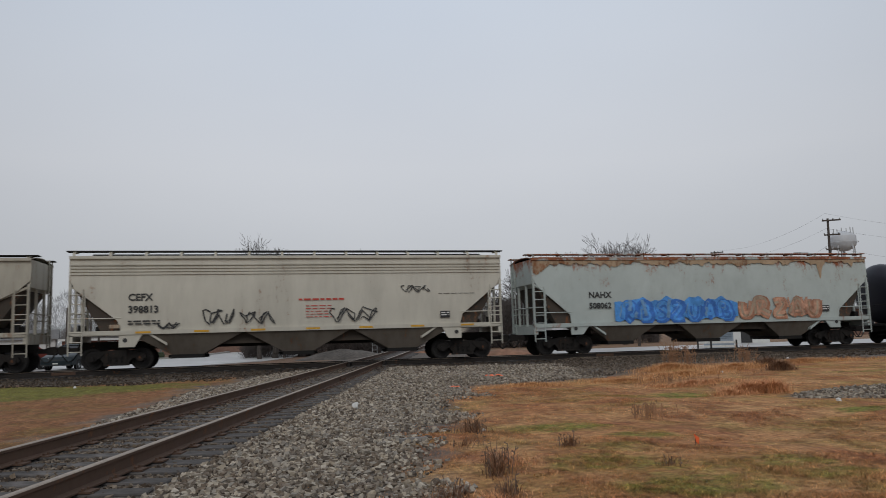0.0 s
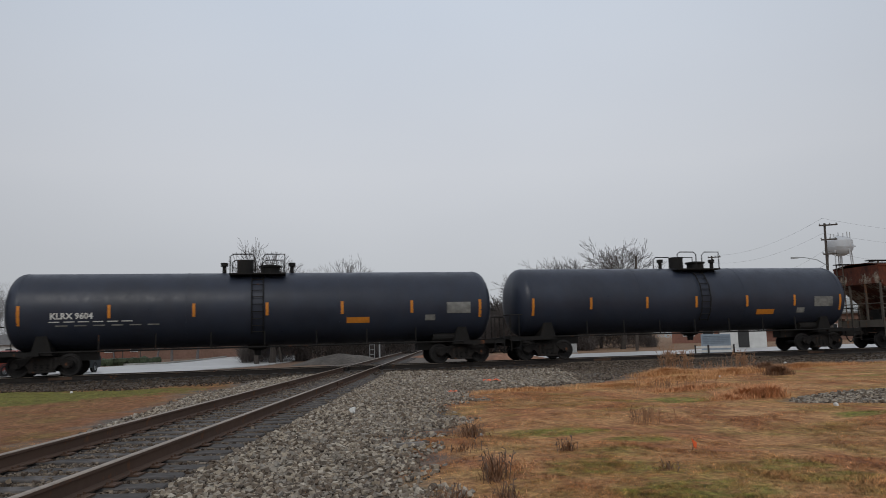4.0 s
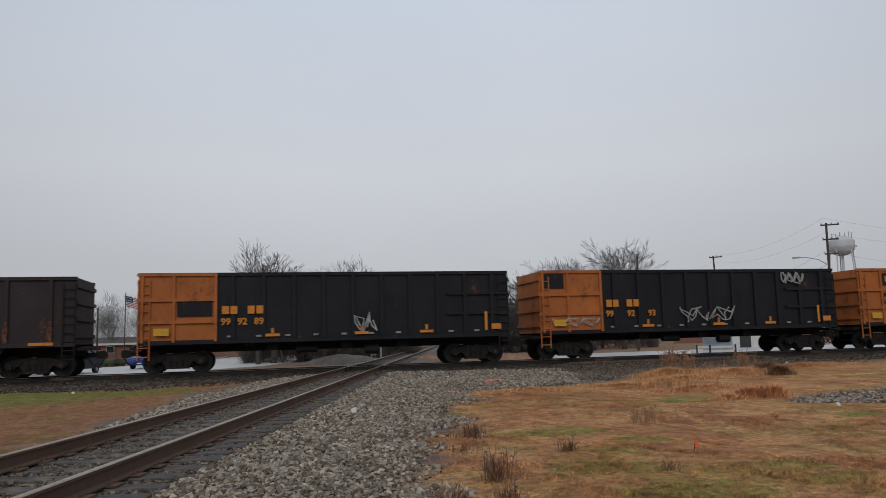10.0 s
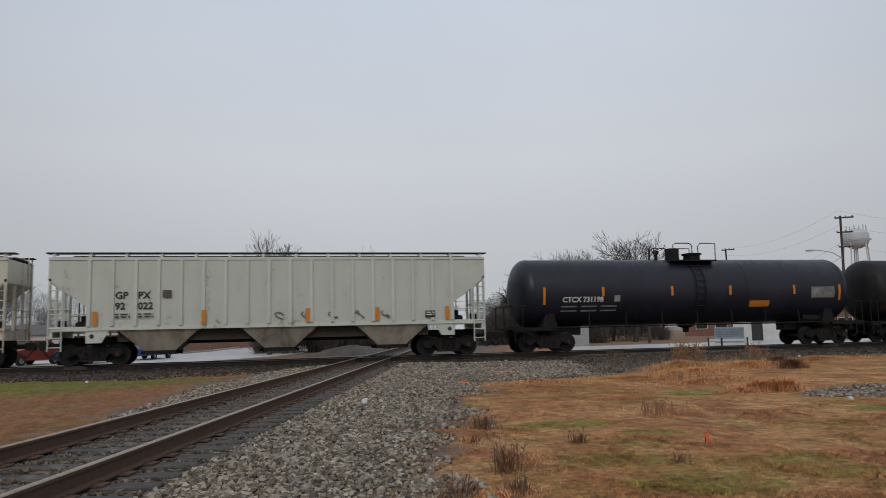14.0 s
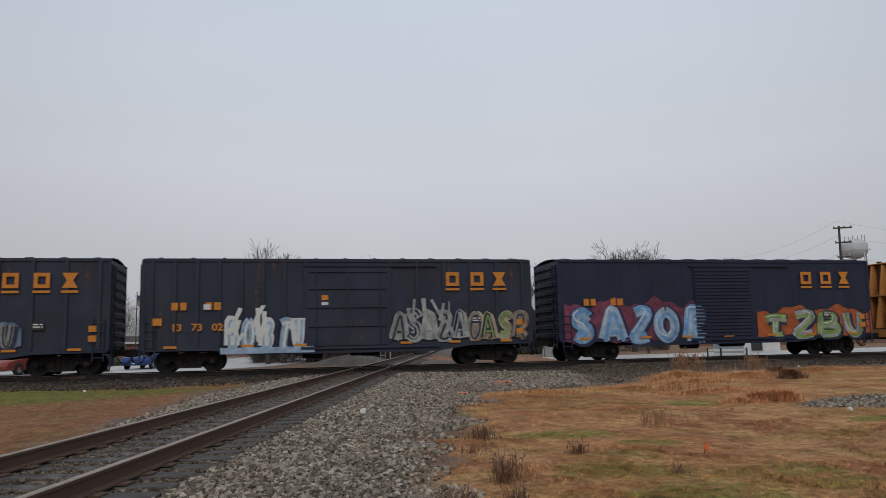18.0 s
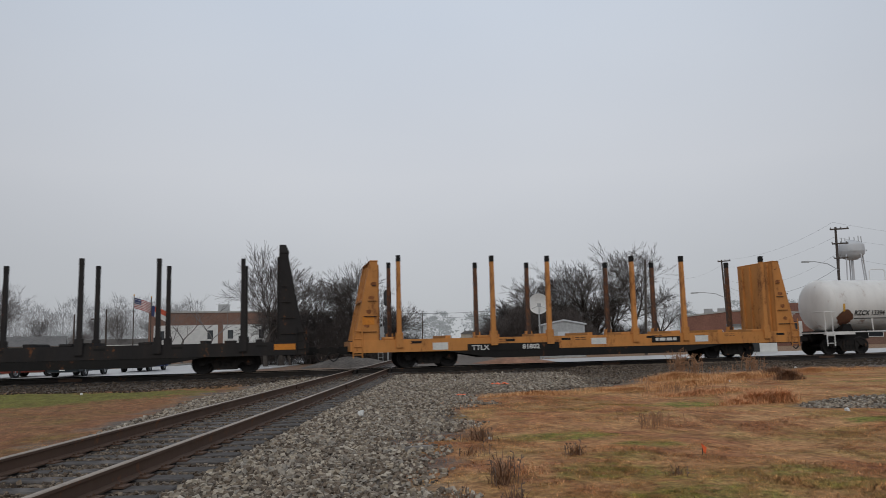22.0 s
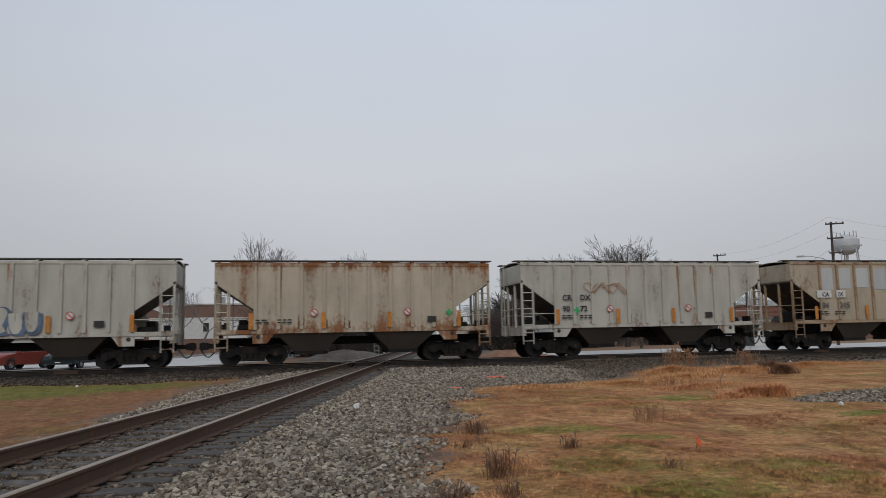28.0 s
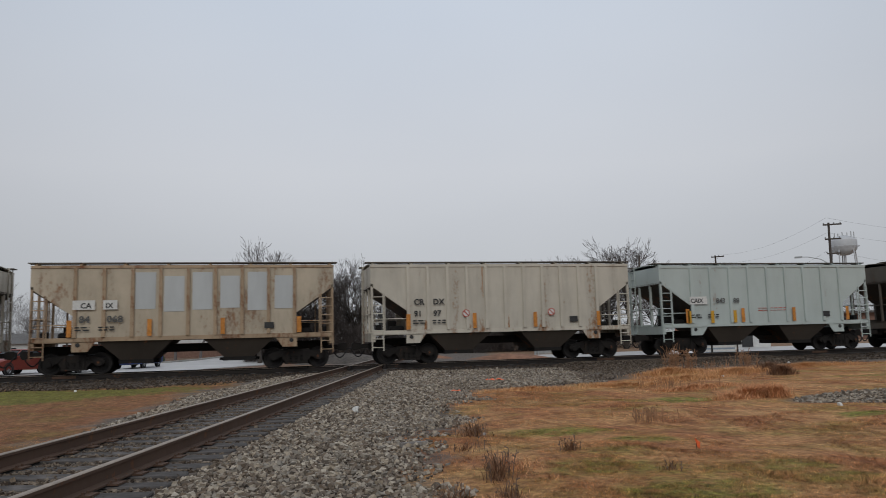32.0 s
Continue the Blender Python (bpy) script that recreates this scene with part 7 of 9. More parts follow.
for left, right, num, words in ((560.44, 572.16, "84315", "tan two-bay covered hopper with square grey repainted patches"), (601.82, 613.91, "84068", "rusty tan two-bay covered hopper with pale blue-grey patches")):
    car, h = grey_hopper(words, left, right, P_CAIX, "", "", P_CAIXRIB, ribs=9, top=4.5, badges=(), hatches=0)
    pw = 2 * (h - 1.55) / 8
    for k in range(8):
        x0 = -h + 1.55 + k * pw + 0.16
        z1 = 4.14 - (0.0 if num == "84315" else 0.16 * (k % 2))
        if k > 1 or num == "84315":
            decal(car, x0, x0 + pw - 0.32, (3.02 if num == "84315" else 2.5) + 0.06 * (k % 3), z1, P_PATCH, -1.61, "repainted_patch", "pale grey repainted patch")
    decal(car, -4.45, -3.6, 2.62, 3.0, M_WHITE, -1.678, "patch")
    decal(car, -3.3, -2.75, 2.62, 3.0, M_WHITE, -1.678, "patch")
    letter(car, "CA", -4.15, 2.68, 0.3, M_BLACK, -1.685)
    letter(car, "IX", -3.2, 2.68, 0.3, M_BLACK, -1.685)
    letter(car, num[:2], -4.2, 2.1, 0.38, M_SOOTINK, wide=1.1)
    letter(car, num[2:], -3.15, 2.1, 0.38, M_SOOTINK, wide=1.1)
grey_hopper("cream two-bay covered hopper with orange reflectors", 573.99, 586.35, P_CREAM, "CRDX", "9194", ribs=11, top=4.5, green=3.6)
grey_hopper("cream two-bay covered hopper with brown rust runs", 587.82, 600.24, P_CREAM, "CRDX", "9185", ribs=11, top=4.5, green=3.8)
grey_hopper("cream two-bay covered hopper, clean sides", 615.53, 627.97, P_CREAM, "CRDX", "9197", ribs=11, top=4.5)
car, h = grey_hopper("pale blue-green two-bay covered hopper", 629.61, 641.45, P_PALEBLUE, "", "", ribs=9, top=4.4, badges=())
decal(car, -4.4, -3.45, 2.42, 2.8, M_WHITE, -1.678, "patch")
letter(car, "CAIX", -4.35, 2.5, 0.29, M_BLACK, -1.685)
letter(car, "843", -2.95, 2.48, 0.32, M_SOOTINK, wide=1.05)
letter(car, "88", -2.0, 2.48, 0.32, M_SOOTINK, wide=1.05)
reflect(car, (-4.45, -3.2, -1.95), 1.5, 2.1, mat=M_YELLOW)
bars(car, -0.6, 2.2, 1.6, 2, M_RED, -1.62, 0.03)
grey_hopper("dark grimy two-bay covered hopper", 643.2, 655.4, P_SOOT, "", "", ribs=9, top=4.45, badges=())


# ---- beyond the main line: road, yard, mounds ----
def polar(az, d):
    return d * math.sin(radians(az)), d * math.cos(radians(az))


M_ROAD = plain("wet_concrete", (0.46, 0.455, 0.44), 0.42, 0, 0.14, 1.4, 0.15, 0.5)
M_KERB = plain("kerb_concrete", (0.40, 0.39, 0.36), 0.8, 0, 0.2, 3)
M_MOUND = plain("gravel_heap", (0.105, 0.092, 0.08), 0.95, 0, 0.45, 7, 1.0)
M_CLAY = plain("red_clay", (0.25, 0.13, 0.08), 0.95, 0, 0.3, 3, 0.8)
M_BARK = plain("bark", (0.060, 0.050, 0.043), 0.9, 0, 0.3, 8, 0.4)
M_THICKET = plain("brown_twigs", (0.090, 0.076, 0.070), 0.9, 0, 0.25, 2, 0)
M_TWIG = plain("twigs", (0.100, 0.086, 0.080), 0.9, 0, 0.25, 2, 0)
# far trees' twigs are paled: the haze is painted into their colour
M_TWIGHAZE = plain("hazed_twigs", (0.19, 0.175, 0.17), 0.9, 0, 0.25, 2, 0)
M_BRICK = plain("red_brick_wall", (0.235, 0.115, 0.085), 0.9, 0, 0.2, 5, 0.3)
M_BRICKD = plain("brown_brick_wall", (0.21, 0.125, 0.095), 0.9, 0, 0.2, 5, 0.3)
M_PANEL = plain("white_wall_panel", (0.62, 0.62, 0.60), 0.7, 0, 0.08, 2)
M_ROOF = plain("grey_roof", (0.16, 0.155, 0.15), 0.9, 0, 0.2, 3)
M_SLATE = plain("dark_slate", (0.030, 0.034, 0.040), 0.7, 0, 0.2, 3)
M_POLE = plain("creosoted_pole", (0.085, 0.07, 0.06), 0.9, 0, 0.3, 5)
M_METAL = plain("galvanised_steel", (0.42, 0.43, 0.43), 0.45, 0.6, 0.15, 5)
M_TOWER = plain("pale_tower_paint", (0.53, 0.545, 0.56), 0.6, 0, 0.06, 0.5)
M_DISH = plain("white_dish", (0.66, 0.655, 0.63), 0.6, 0, 0.08, 4)
M_WEED = plain("dead_weed", (0.36, 0.20, 0.11), 0.9, 0, 0.35, 4, 0)
M_WEEDD = plain("dark_weed", (0.20, 0.135, 0.10), 0.9, 0, 0.35, 4, 0)
GLASS = glass("dark_window")


def ribbon(name, pts, width, z, material, label, category):
    left, right = [], []
    for i, (x, y) in enumerate(pts):
        a, b2 = pts[max(0, i - 1)], pts[min(len(pts) - 1, i + 1)]
        d = Vector((b2[0] - a[0], b2[1] - a[1])).normalized()
        w = width[i] if isinstance(width, (list, tuple)) else width
        left.append((x - d.y * w / 2, y + d.x * w / 2))
        right.append((x + d.y * w / 2, y - d.x * w / 2))
    bm = B()
    rows = [[bm.verts.new((*l, z)), bm.verts.new((*r, z)), bm.verts.new((*r, z - 0.25)), bm.verts.new((*l, z - 0.25))] for l, r in zip(left, right)]
    for p, q in zip(rows, rows[1:]):
        for i in range(4):
            bm.faces.new((p[i], q[i], q[(i + 1) % 4], p[(i + 1) % 4]))
    return solid(name, bm, material, label, category, kind="structure"), left, right


ROAD = [(-18.5, 37.6), (-16.5, 42), (-13.7, 47.5), (-11.1, 52.5), (-7.7, 57.5), (-5.1, 63), (-2.5, 74), (0.0, 92), (2.4, 130), (5, 190), (9, 280), (16, 420)]
ribbon("road", ROAD, [18, 18, 18, 17, 17, 14.4, 11.4, 9.6, 8.6, 8, 8, 8], -0.36, M_ROAD, "pale wet concrete road curving away", "road")
ribbon("yard_pavement", [(19, 52), (30, 51), (45, 52), (80, 56), (140, 62)], [9, 13, 14, 15, 15], -0.37, M_ROAD, "pale concrete yard beyond the line", "pavement")
ribbon("kerb", [(-11.5, 67), (-8.5, 69), (-6.8, 75), (-5.2, 92), (-2.8, 130)], 0.25, -0.22, M_KERB, "low concrete kerb beside the road", "kerb")


def heap(name, x, y, rx, ry, h, material, label, seed):
    bm = B()
    n, rows = 28, 8
    grid = []
    for k in range(rows + 1):
        r = 1 - k / rows
        ring = []
        for i in range(n):
            a = 2 * math.pi * i / n
            f = r * (1 + 0.14 * noise.noise((math.cos(a) * 1.5 + seed, math.sin(a) * 1.5, r * 2)))
            z = h * (1 - r ** 1.5) * (1 + 0.3 * noise.noise((math.cos(a) * r * 3, math.sin(a) * r * 3, seed)))
            ring.append(bm.verts.new((rx * f * math.cos(a), ry * f * math.sin(a), z - 0.05)))
        grid.append(ring)
    for p, q in zip(grid, grid[1:]):
        for i in range(n):
            j = (i + 1) % n
            bm.faces.new((p[i], p[j], q[j], q[i]))
    bmesh.ops.remove_doubles(bm, verts=bm.verts[:], dist=0.002)
    return solid(name, bm, material, label, "heap", m=pose(x, y, -0.42), smooth=True)


heap("gravel_mound", 5.2, 51.5, 3.8, 2.2, 0.75, M_MOUND, "low heap of dark grey gravel beside the track", 1)
heap("clay_mound", 16.0, 50.0, 3.4, 1.6, 0.42, M_CLAY, "low heap of reddish clay", 2)
heap("clay_mound", 11.5, 55.0, 2.2, 1.2, 0.45, M_CLAY, "small spread of reddish clay", 3)


# ---- bare trees ----
def tree_data(seed, height, spread, levels, trunk_r, fork=0.22, droop=0.0, splits=(3, 5)):
    """Tapered limbs by repeated forking; returns thick and thin branches apart."""
    rng = random.Random(seed)
    thick, thin = ([], []), ([], [])

    def limb(store, p, q, r0, r1, n):
        d = (q - p).normalized()
        u = d.orthogonal().normalized()
        w = d.cross(u)
        base = len(store[0])
        for c, r in ((p, r0), (q, r1)):
            for i in range(n):
                a = 2 * math.pi * i / n
                store[0].append(c + (u * math.cos(a) + w * math.sin(a)) * r)
        for i in range(n):
            j = (i + 1) % n
            store[1].append((base + i, base + j, base + n + j, base + n + i))

    def grow(p, d, length, r, level):
        steps = 3 if level < 2 else 2
        q = p
        for s in range(steps):
            d = (d + Vector((rng.gauss(0, .13), rng.gauss(0, .13), rng.gauss(0, .08) + 0.04 - droop * level))).normalized()
            nxt = q + d * (length / steps)
            r1 = max(0.0048, r * (0.88 if level < levels else 0.6))
            limb(thick if level < 3 else thin, q, nxt, r, r1, 6 if level < 2 else 4 if level < 3 else 3)
            if level >= 1 and level < levels and s < steps - 1 and rng.random() < 0.8:
                side = (d + Vector((rng.gauss(0, .8), rng.gauss(0, .8), rng.gauss(0.1, .4)))).normalized()
                grow(nxt, side, length * rng.uniform(.45, .7), r1 * 0.55, level + 1)
            q, r = nxt, r1
        if level < levels:
            for k in range(rng.randint(*splits) if level < 2 else rng.randint(2, 3)):
                a = rng.uniform(0, 2 * math.pi)
                tilt = rng.uniform(.25, .85) * spread
                u = d.orthogonal().normalized()
                w = d.cross(u)
                nd = (d + (u * math.cos(a) + w * math.sin(a)) * tilt).normalized()
                grow(q, nd, length * rng.uniform(.62, .88), r * rng.uniform(.5, .68), level + 1)

    grow(Vector((0, 0, 0)), Vector((0, 0, 1)), height * fork, trunk_r, 0)
    top = max(v.z for v in thin[0])
    f = height / top
    for store in (thick, thin):
        for v in store[0]:
            v *= f
    out = []
    for nm, store, mat in (("trunk", thick, M_BARK), ("crown", thin, M_TWIG)):
        me = bpy.data.meshes.new(nm)
        me.from_pydata([tuple(v) for v in store[0]], [], store[1])
        me.materials.append(mat)
        out.append(me)
    return out


TREES = {"upright": tree_data(3, 9.0, 0.62, 6, 0.10, 0.17), "round": tree_data(11, 8.5, 0.8, 6, 0.115, 0.14), "oak": tree_data(23, 10.0, 0.9, 6, 0.14, 0.13, splits=(4, 6)), "slender": tree_data(31, 6.5, 0.7, 4, 0.07, 0.26, splits=(2, 3)), "shrub": tree_data(47, 5.0, 1.1, 5, 0.10, 0.10, splits=(4, 6))}


def tree(kind, az, d, height, width=1.0, turn=0.0, label="bare deciduous tree with fine dark twigs", pale=False):
    x, y = polar(az, d)
    base = {"upright": 9.0, "round": 8.5, "oak": 10.0, "slender": 6.5, "shrub": 5.0}[kind]
    s = height / base
    t = thing("tree", Matrix.Translation((x, y, -0.45)) @ Matrix.Rotation(turn, 4, "Z"), label, "tree", "bare trees beyond the line")
    for nm, me in zip(("trunk", "crown"), TREES[kind]):
        ob = place(nm, me, t, Matrix.Diagonal((s * width, s * width, s, 1)))
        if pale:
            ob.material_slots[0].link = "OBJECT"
            ob.material_slots[0].material = M_TWIGHAZE
    return t


tree("upright", -0.7, 58, 9.8, 1.15, 0.4, "tall bare tree with upright forked branches")
tree("upright", 1.1, 60, 5.6, 1.3, 1.4, "low dense bare tree")
tree("shrub", 0.4, 60, 4.6, 1.1, 3.0, "dense bare shrub with dark twigs")
for i, (kind, az, d, h, w) in enumerate((("round", 3.0, 66, 7.8, 1.2), ("round", 5.0, 68, 8.6, 1.2), ("upright", 7.1, 64, 8.9, 1.15), ("shrub", 2.4, 64, 5.2, 1.3), ("shrub", 4.6, 66, 5.4, 1.3), ("shrub", 6.8, 66, 5.4, 1.2), ("shrub", 8.6, 72, 5.0, 1.2), ("round", 9.0, 84, 6.2, 1.1), ("slender", 10.6, 100, 5.6, 1.2))):
    tree(kind, az, d, h, w, i * 1.1)
for i, (kind, az, d, h, w) in enumerate((("round", 20.0, 84, 9.2, 1.3), ("oak", 23.4, 80, 10.2, 1.2), ("round", 26.6, 78, 11.8, 1.0), ("upright", 25.0, 86, 10.4, 1.1), ("round", 21.8, 88, 10.4, 1.2), ("shrub", 18.0, 82, 6.2, 1.3), ("shrub", 19.2, 80, 6.6, 1.3), ("shrub", 20.6, 82, 7.0, 1.3), ("shrub", 22.4, 82, 6.6, 1.4), ("shrub", 24.2, 84, 6.4, 1.3), ("oak", 28.4, 90, 7.4, 1.0), ("round", 16.9, 92, 5.6, 1.1), ("shrub", 17.2, 86, 4.6, 1.2))):
    tree(kind, az, d, h, w, 0.5 + i * 1.3, "large spreading bare tree, dense with twigs")
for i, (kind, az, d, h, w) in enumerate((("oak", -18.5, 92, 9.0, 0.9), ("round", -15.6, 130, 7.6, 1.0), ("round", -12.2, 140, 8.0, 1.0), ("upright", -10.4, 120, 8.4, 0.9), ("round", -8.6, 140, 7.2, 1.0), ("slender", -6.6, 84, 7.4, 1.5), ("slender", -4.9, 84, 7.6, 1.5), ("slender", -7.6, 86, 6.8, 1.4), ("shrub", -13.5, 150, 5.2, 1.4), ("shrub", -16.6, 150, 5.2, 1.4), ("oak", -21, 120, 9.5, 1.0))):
    tree(kind, az, d, h, w, i * 0.9, "bare tree, branches paled for haze", True)


def thicket(az0, az1, d, depth, h0, h1, count, seed, label):
    """A dense tangle of thin bare stems and side twigs with an uneven top."""
    rng = np.random.default_rng(seed)
    t = rng.random(count)
    a = np.radians(az0 + (az1 - az0) * t)
    dd = d + rng.uniform(0, depth, count)
    dome = np.clip(np.sin(np.pi * np.clip(t, 0.02, 0.98)), 0, 1) ** 0.45
    crest = (h0 + (h1 - h0) * (0.5 + 0.3 * np.sin(t * 17 + seed) + 0.2 * np.sin(t * 41 + 2 * seed))) * dome
    z = crest * rng.random(count) ** 0.8
    c = np.stack([dd * np.sin(a), dd * np.cos(a), z - 0.5], -1)
    way = rng.normal(0, 1, (count, 3)) * np.array([0.6, 0.6, 0.5]) + np.array([0, 0, 0.9])
    way /= np.linalg.norm(way, axis=1)[:, None]
    long = rng.uniform(0.5, 1.5, count)[:, None]
    side = np.cross(way, rng.normal(0, 1, (count, 3)))
    side *= (rng.uniform(0.007, 0.018, count) / np.linalg.norm(side, axis=1))[:, None]
    verts = np.stack([c - side, c + side, c + way * long], 1).reshape(-1, 3)
    tagged(soup("thicket", verts, np.arange(count * 3).reshape(-1, 3), M_THICKET), label, "thicket", kind="stuff")


thicket(-1.8, 8.4, 62, 8, 2.6, 4.2, 26000, 3, "dense bare brown undergrowth below the trees")
thicket(6.2, 11.2, 72, 10, 1.8, 2.8, 9000, 5, "low bare scrub beside the railway")
thicket(14.9, 24.5, 74, 10, 3.8, 5.4, 42000, 7, "dense rounded thicket of bare brown twigs")
thicket(23.5, 29.0, 84, 8, 2.0, 3.2, 9000, 8, "low bare scrub behind the hut")


# distance: woods whose mist is a grey glow added to their material
def misty(name, colour, mist_glow, share):
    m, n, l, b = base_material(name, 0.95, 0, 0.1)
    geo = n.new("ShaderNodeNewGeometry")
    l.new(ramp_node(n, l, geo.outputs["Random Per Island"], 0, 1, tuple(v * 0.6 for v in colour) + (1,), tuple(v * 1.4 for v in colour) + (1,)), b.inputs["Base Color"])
    b.inputs["Emission Color"].default_value, b.inputs["Emission Strength"].default_value = (*mist_glow, 1), share
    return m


M_FARPINE = misty("mist_glow_pine_foliage", (0.06, 0.075, 0.065), (0.44, 0.46, 0.485), 0.42)
M_FARWOOD = misty("mist_glow_bare_wood", (0.075, 0.07, 0.068), (0.44, 0.46, 0.485), 0.34)


def far_pines(az0, az1, d, h0, h1, count, seed, label):
    """Distant pines: bare stems with a ragged crown of small needle clumps."""
    rng = np.random.default_rng(seed)
    tris = []
    for k in range(count):
        a, dd = radians(az0 + (az1 - az0) * (k + rng.uniform(0.1, 0.9)) / count), d + rng.uniform(0, 40)
        h = rng.uniform(h0, h1) * dd / d
        x, y = dd * math.sin(a), dd * math.cos(a)
        tris.append(np.array([[(x - 0.2, y, -0.5), (x + 0.2, y, -0.5), (x, y, h * 0.9)]]))
        for b in range(7):
            cz, r = h * rng.uniform(0.55, 0.93), rng.uniform(0.7, 1.9)
            cx, cy = x + rng.normal(0, 1.3), y + rng.normal(0, 1.3)
            m = 90
            c = np.array([cx, cy, cz]) + rng.normal(0, 0.5, (m, 3)) * np.array([r, r, r * 0.55])
            tris.append(c[:, None, :] + rng.normal(0, 0.16, (m, 3, 3)))
        m = 150
        c = np.array([x, y, 0]) + np.stack([rng.normal(0, 1.6, m), rng.normal(0, 1.6, m), h * rng.uniform(0, 0.6, m) - 0.4], -1)
        tris.append(c[:, None, :] + rng.normal(0, 0.3, (m, 3, 3)))
    v = np.concatenate(tris).reshape(-1, 3)
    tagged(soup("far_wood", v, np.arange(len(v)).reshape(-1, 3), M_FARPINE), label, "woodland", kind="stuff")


def far_bare(az0, az1, d, h0, h1, count, seed, label):
    """Distant bare crowns: sprays of thin twigs that fan out from many stems."""
    rng = np.random.default_rng(seed)
    tris = []
    for k in range(count):
        a, dd = radians(az0 + (az1 - az0) * (k + rng.uniform(0.1, 0.9)) / count), d + rng.uniform(0, 30)
        h = rng.uniform(h0, h1) * dd / d
        x, y = dd * math.sin(a), dd * math.cos(a)
        tris.append(np.array([[(x - 0.16, y, -0.5), (x + 0.16, y, -0.5), (x, y, h * 0.8)]]))
        m = 420
        zz = h * (0.12 + 0.83 * rng.random(m) ** 0.75)
        wide = h * 0.24 * np.sin(np.pi * np.clip(zz / h, 0.05, 1.0) ** 0.9) + 0.25
        ang = rng.uniform(0, 6.283, m)
        rad = wide * np.sqrt(rng.random(m))
        c = np.stack([x + rad * np.cos(ang), y + rad * np.sin(ang), zz], -1)
        way = np.stack([np.cos(ang) * 0.7, np.sin(ang) * 0.7, rng.uniform(0.4, 1.4, m)], -1) * rng.uniform(0.5, 1.5, m)[:, None]
        side = np.stack([-np.sin(ang), np.cos(ang), np.zeros(m)], -1) * 0.035 + np.array([0.02, 0.01, 0])
        tris.append(np.stack([c - side, c + side, c + way], 1))
    v = np.concatenate(tris).reshape(-1, 3)
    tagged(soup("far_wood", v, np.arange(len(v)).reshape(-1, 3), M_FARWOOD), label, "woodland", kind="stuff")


far_pines(34.0, 37.0, 210, 8.5, 11.0, 9, 4, "far pines, paled by a painted mist glow")
far_pines(37.0, 40.0, 210, 9.0, 11.5, 9, 5, "far pines, paled by a painted mist glow")
far_pines(40.0, 47.0, 210, 10.0, 14.5, 20, 6, "far tall pines, paled by a painted mist glow")
far_pines(29.5, 34.0, 230, 6.5, 9.5, 12, 7, "far low pines, paled by a painted mist glow")
far_pines(9.8, 13.0, 210, 6.0, 10.5, 10, 8, "far trees beside the railway, paled by a painted mist glow")
far_pines(14.6, 17.5, 190, 7.0, 10.0, 8, 9, "far trees beside the railway, paled by a painted mist glow")
far_bare(-26, -14, 170, 8.0, 12.0, 30, 12, "far bare trees behind the town, paled by a painted mist glow")
far_bare(-14, -5.5, 180, 9.0, 13.5, 24, 13, "far bare trees behind the town, paled by a painted mist glow")
far_pines(-16, -6.5, 190, 4.5, 8.5, 16, 14, "far evergreen trees behind the town, paled by a painted mist glow")


# ---- buildings ----
def window(parent, x0, x1, y, z0, z1):
    f = 0.07
    bm = B()
    box(bm, x0, x1, y - 0.05, y + 0.02, z0, z0 + f)
    box(bm, x0, x1, y - 0.05, y + 0.02, z1 - f, z1)
    box(bm, x0, x0 + f, y - 0.05, y + 0.02, z0 + f, z1 - f)
    box(bm, x1 - f, x1, y - 0.05, y + 0.02, z0 + f, z1 - f)
    w = part("window", bm, M_PANEL, parent)
    part("pane", box(B(), x0 + f, x1 - f, y - 0.015, y + 0.005, z0 + f, z1 - f), GLASS, w)
    return w


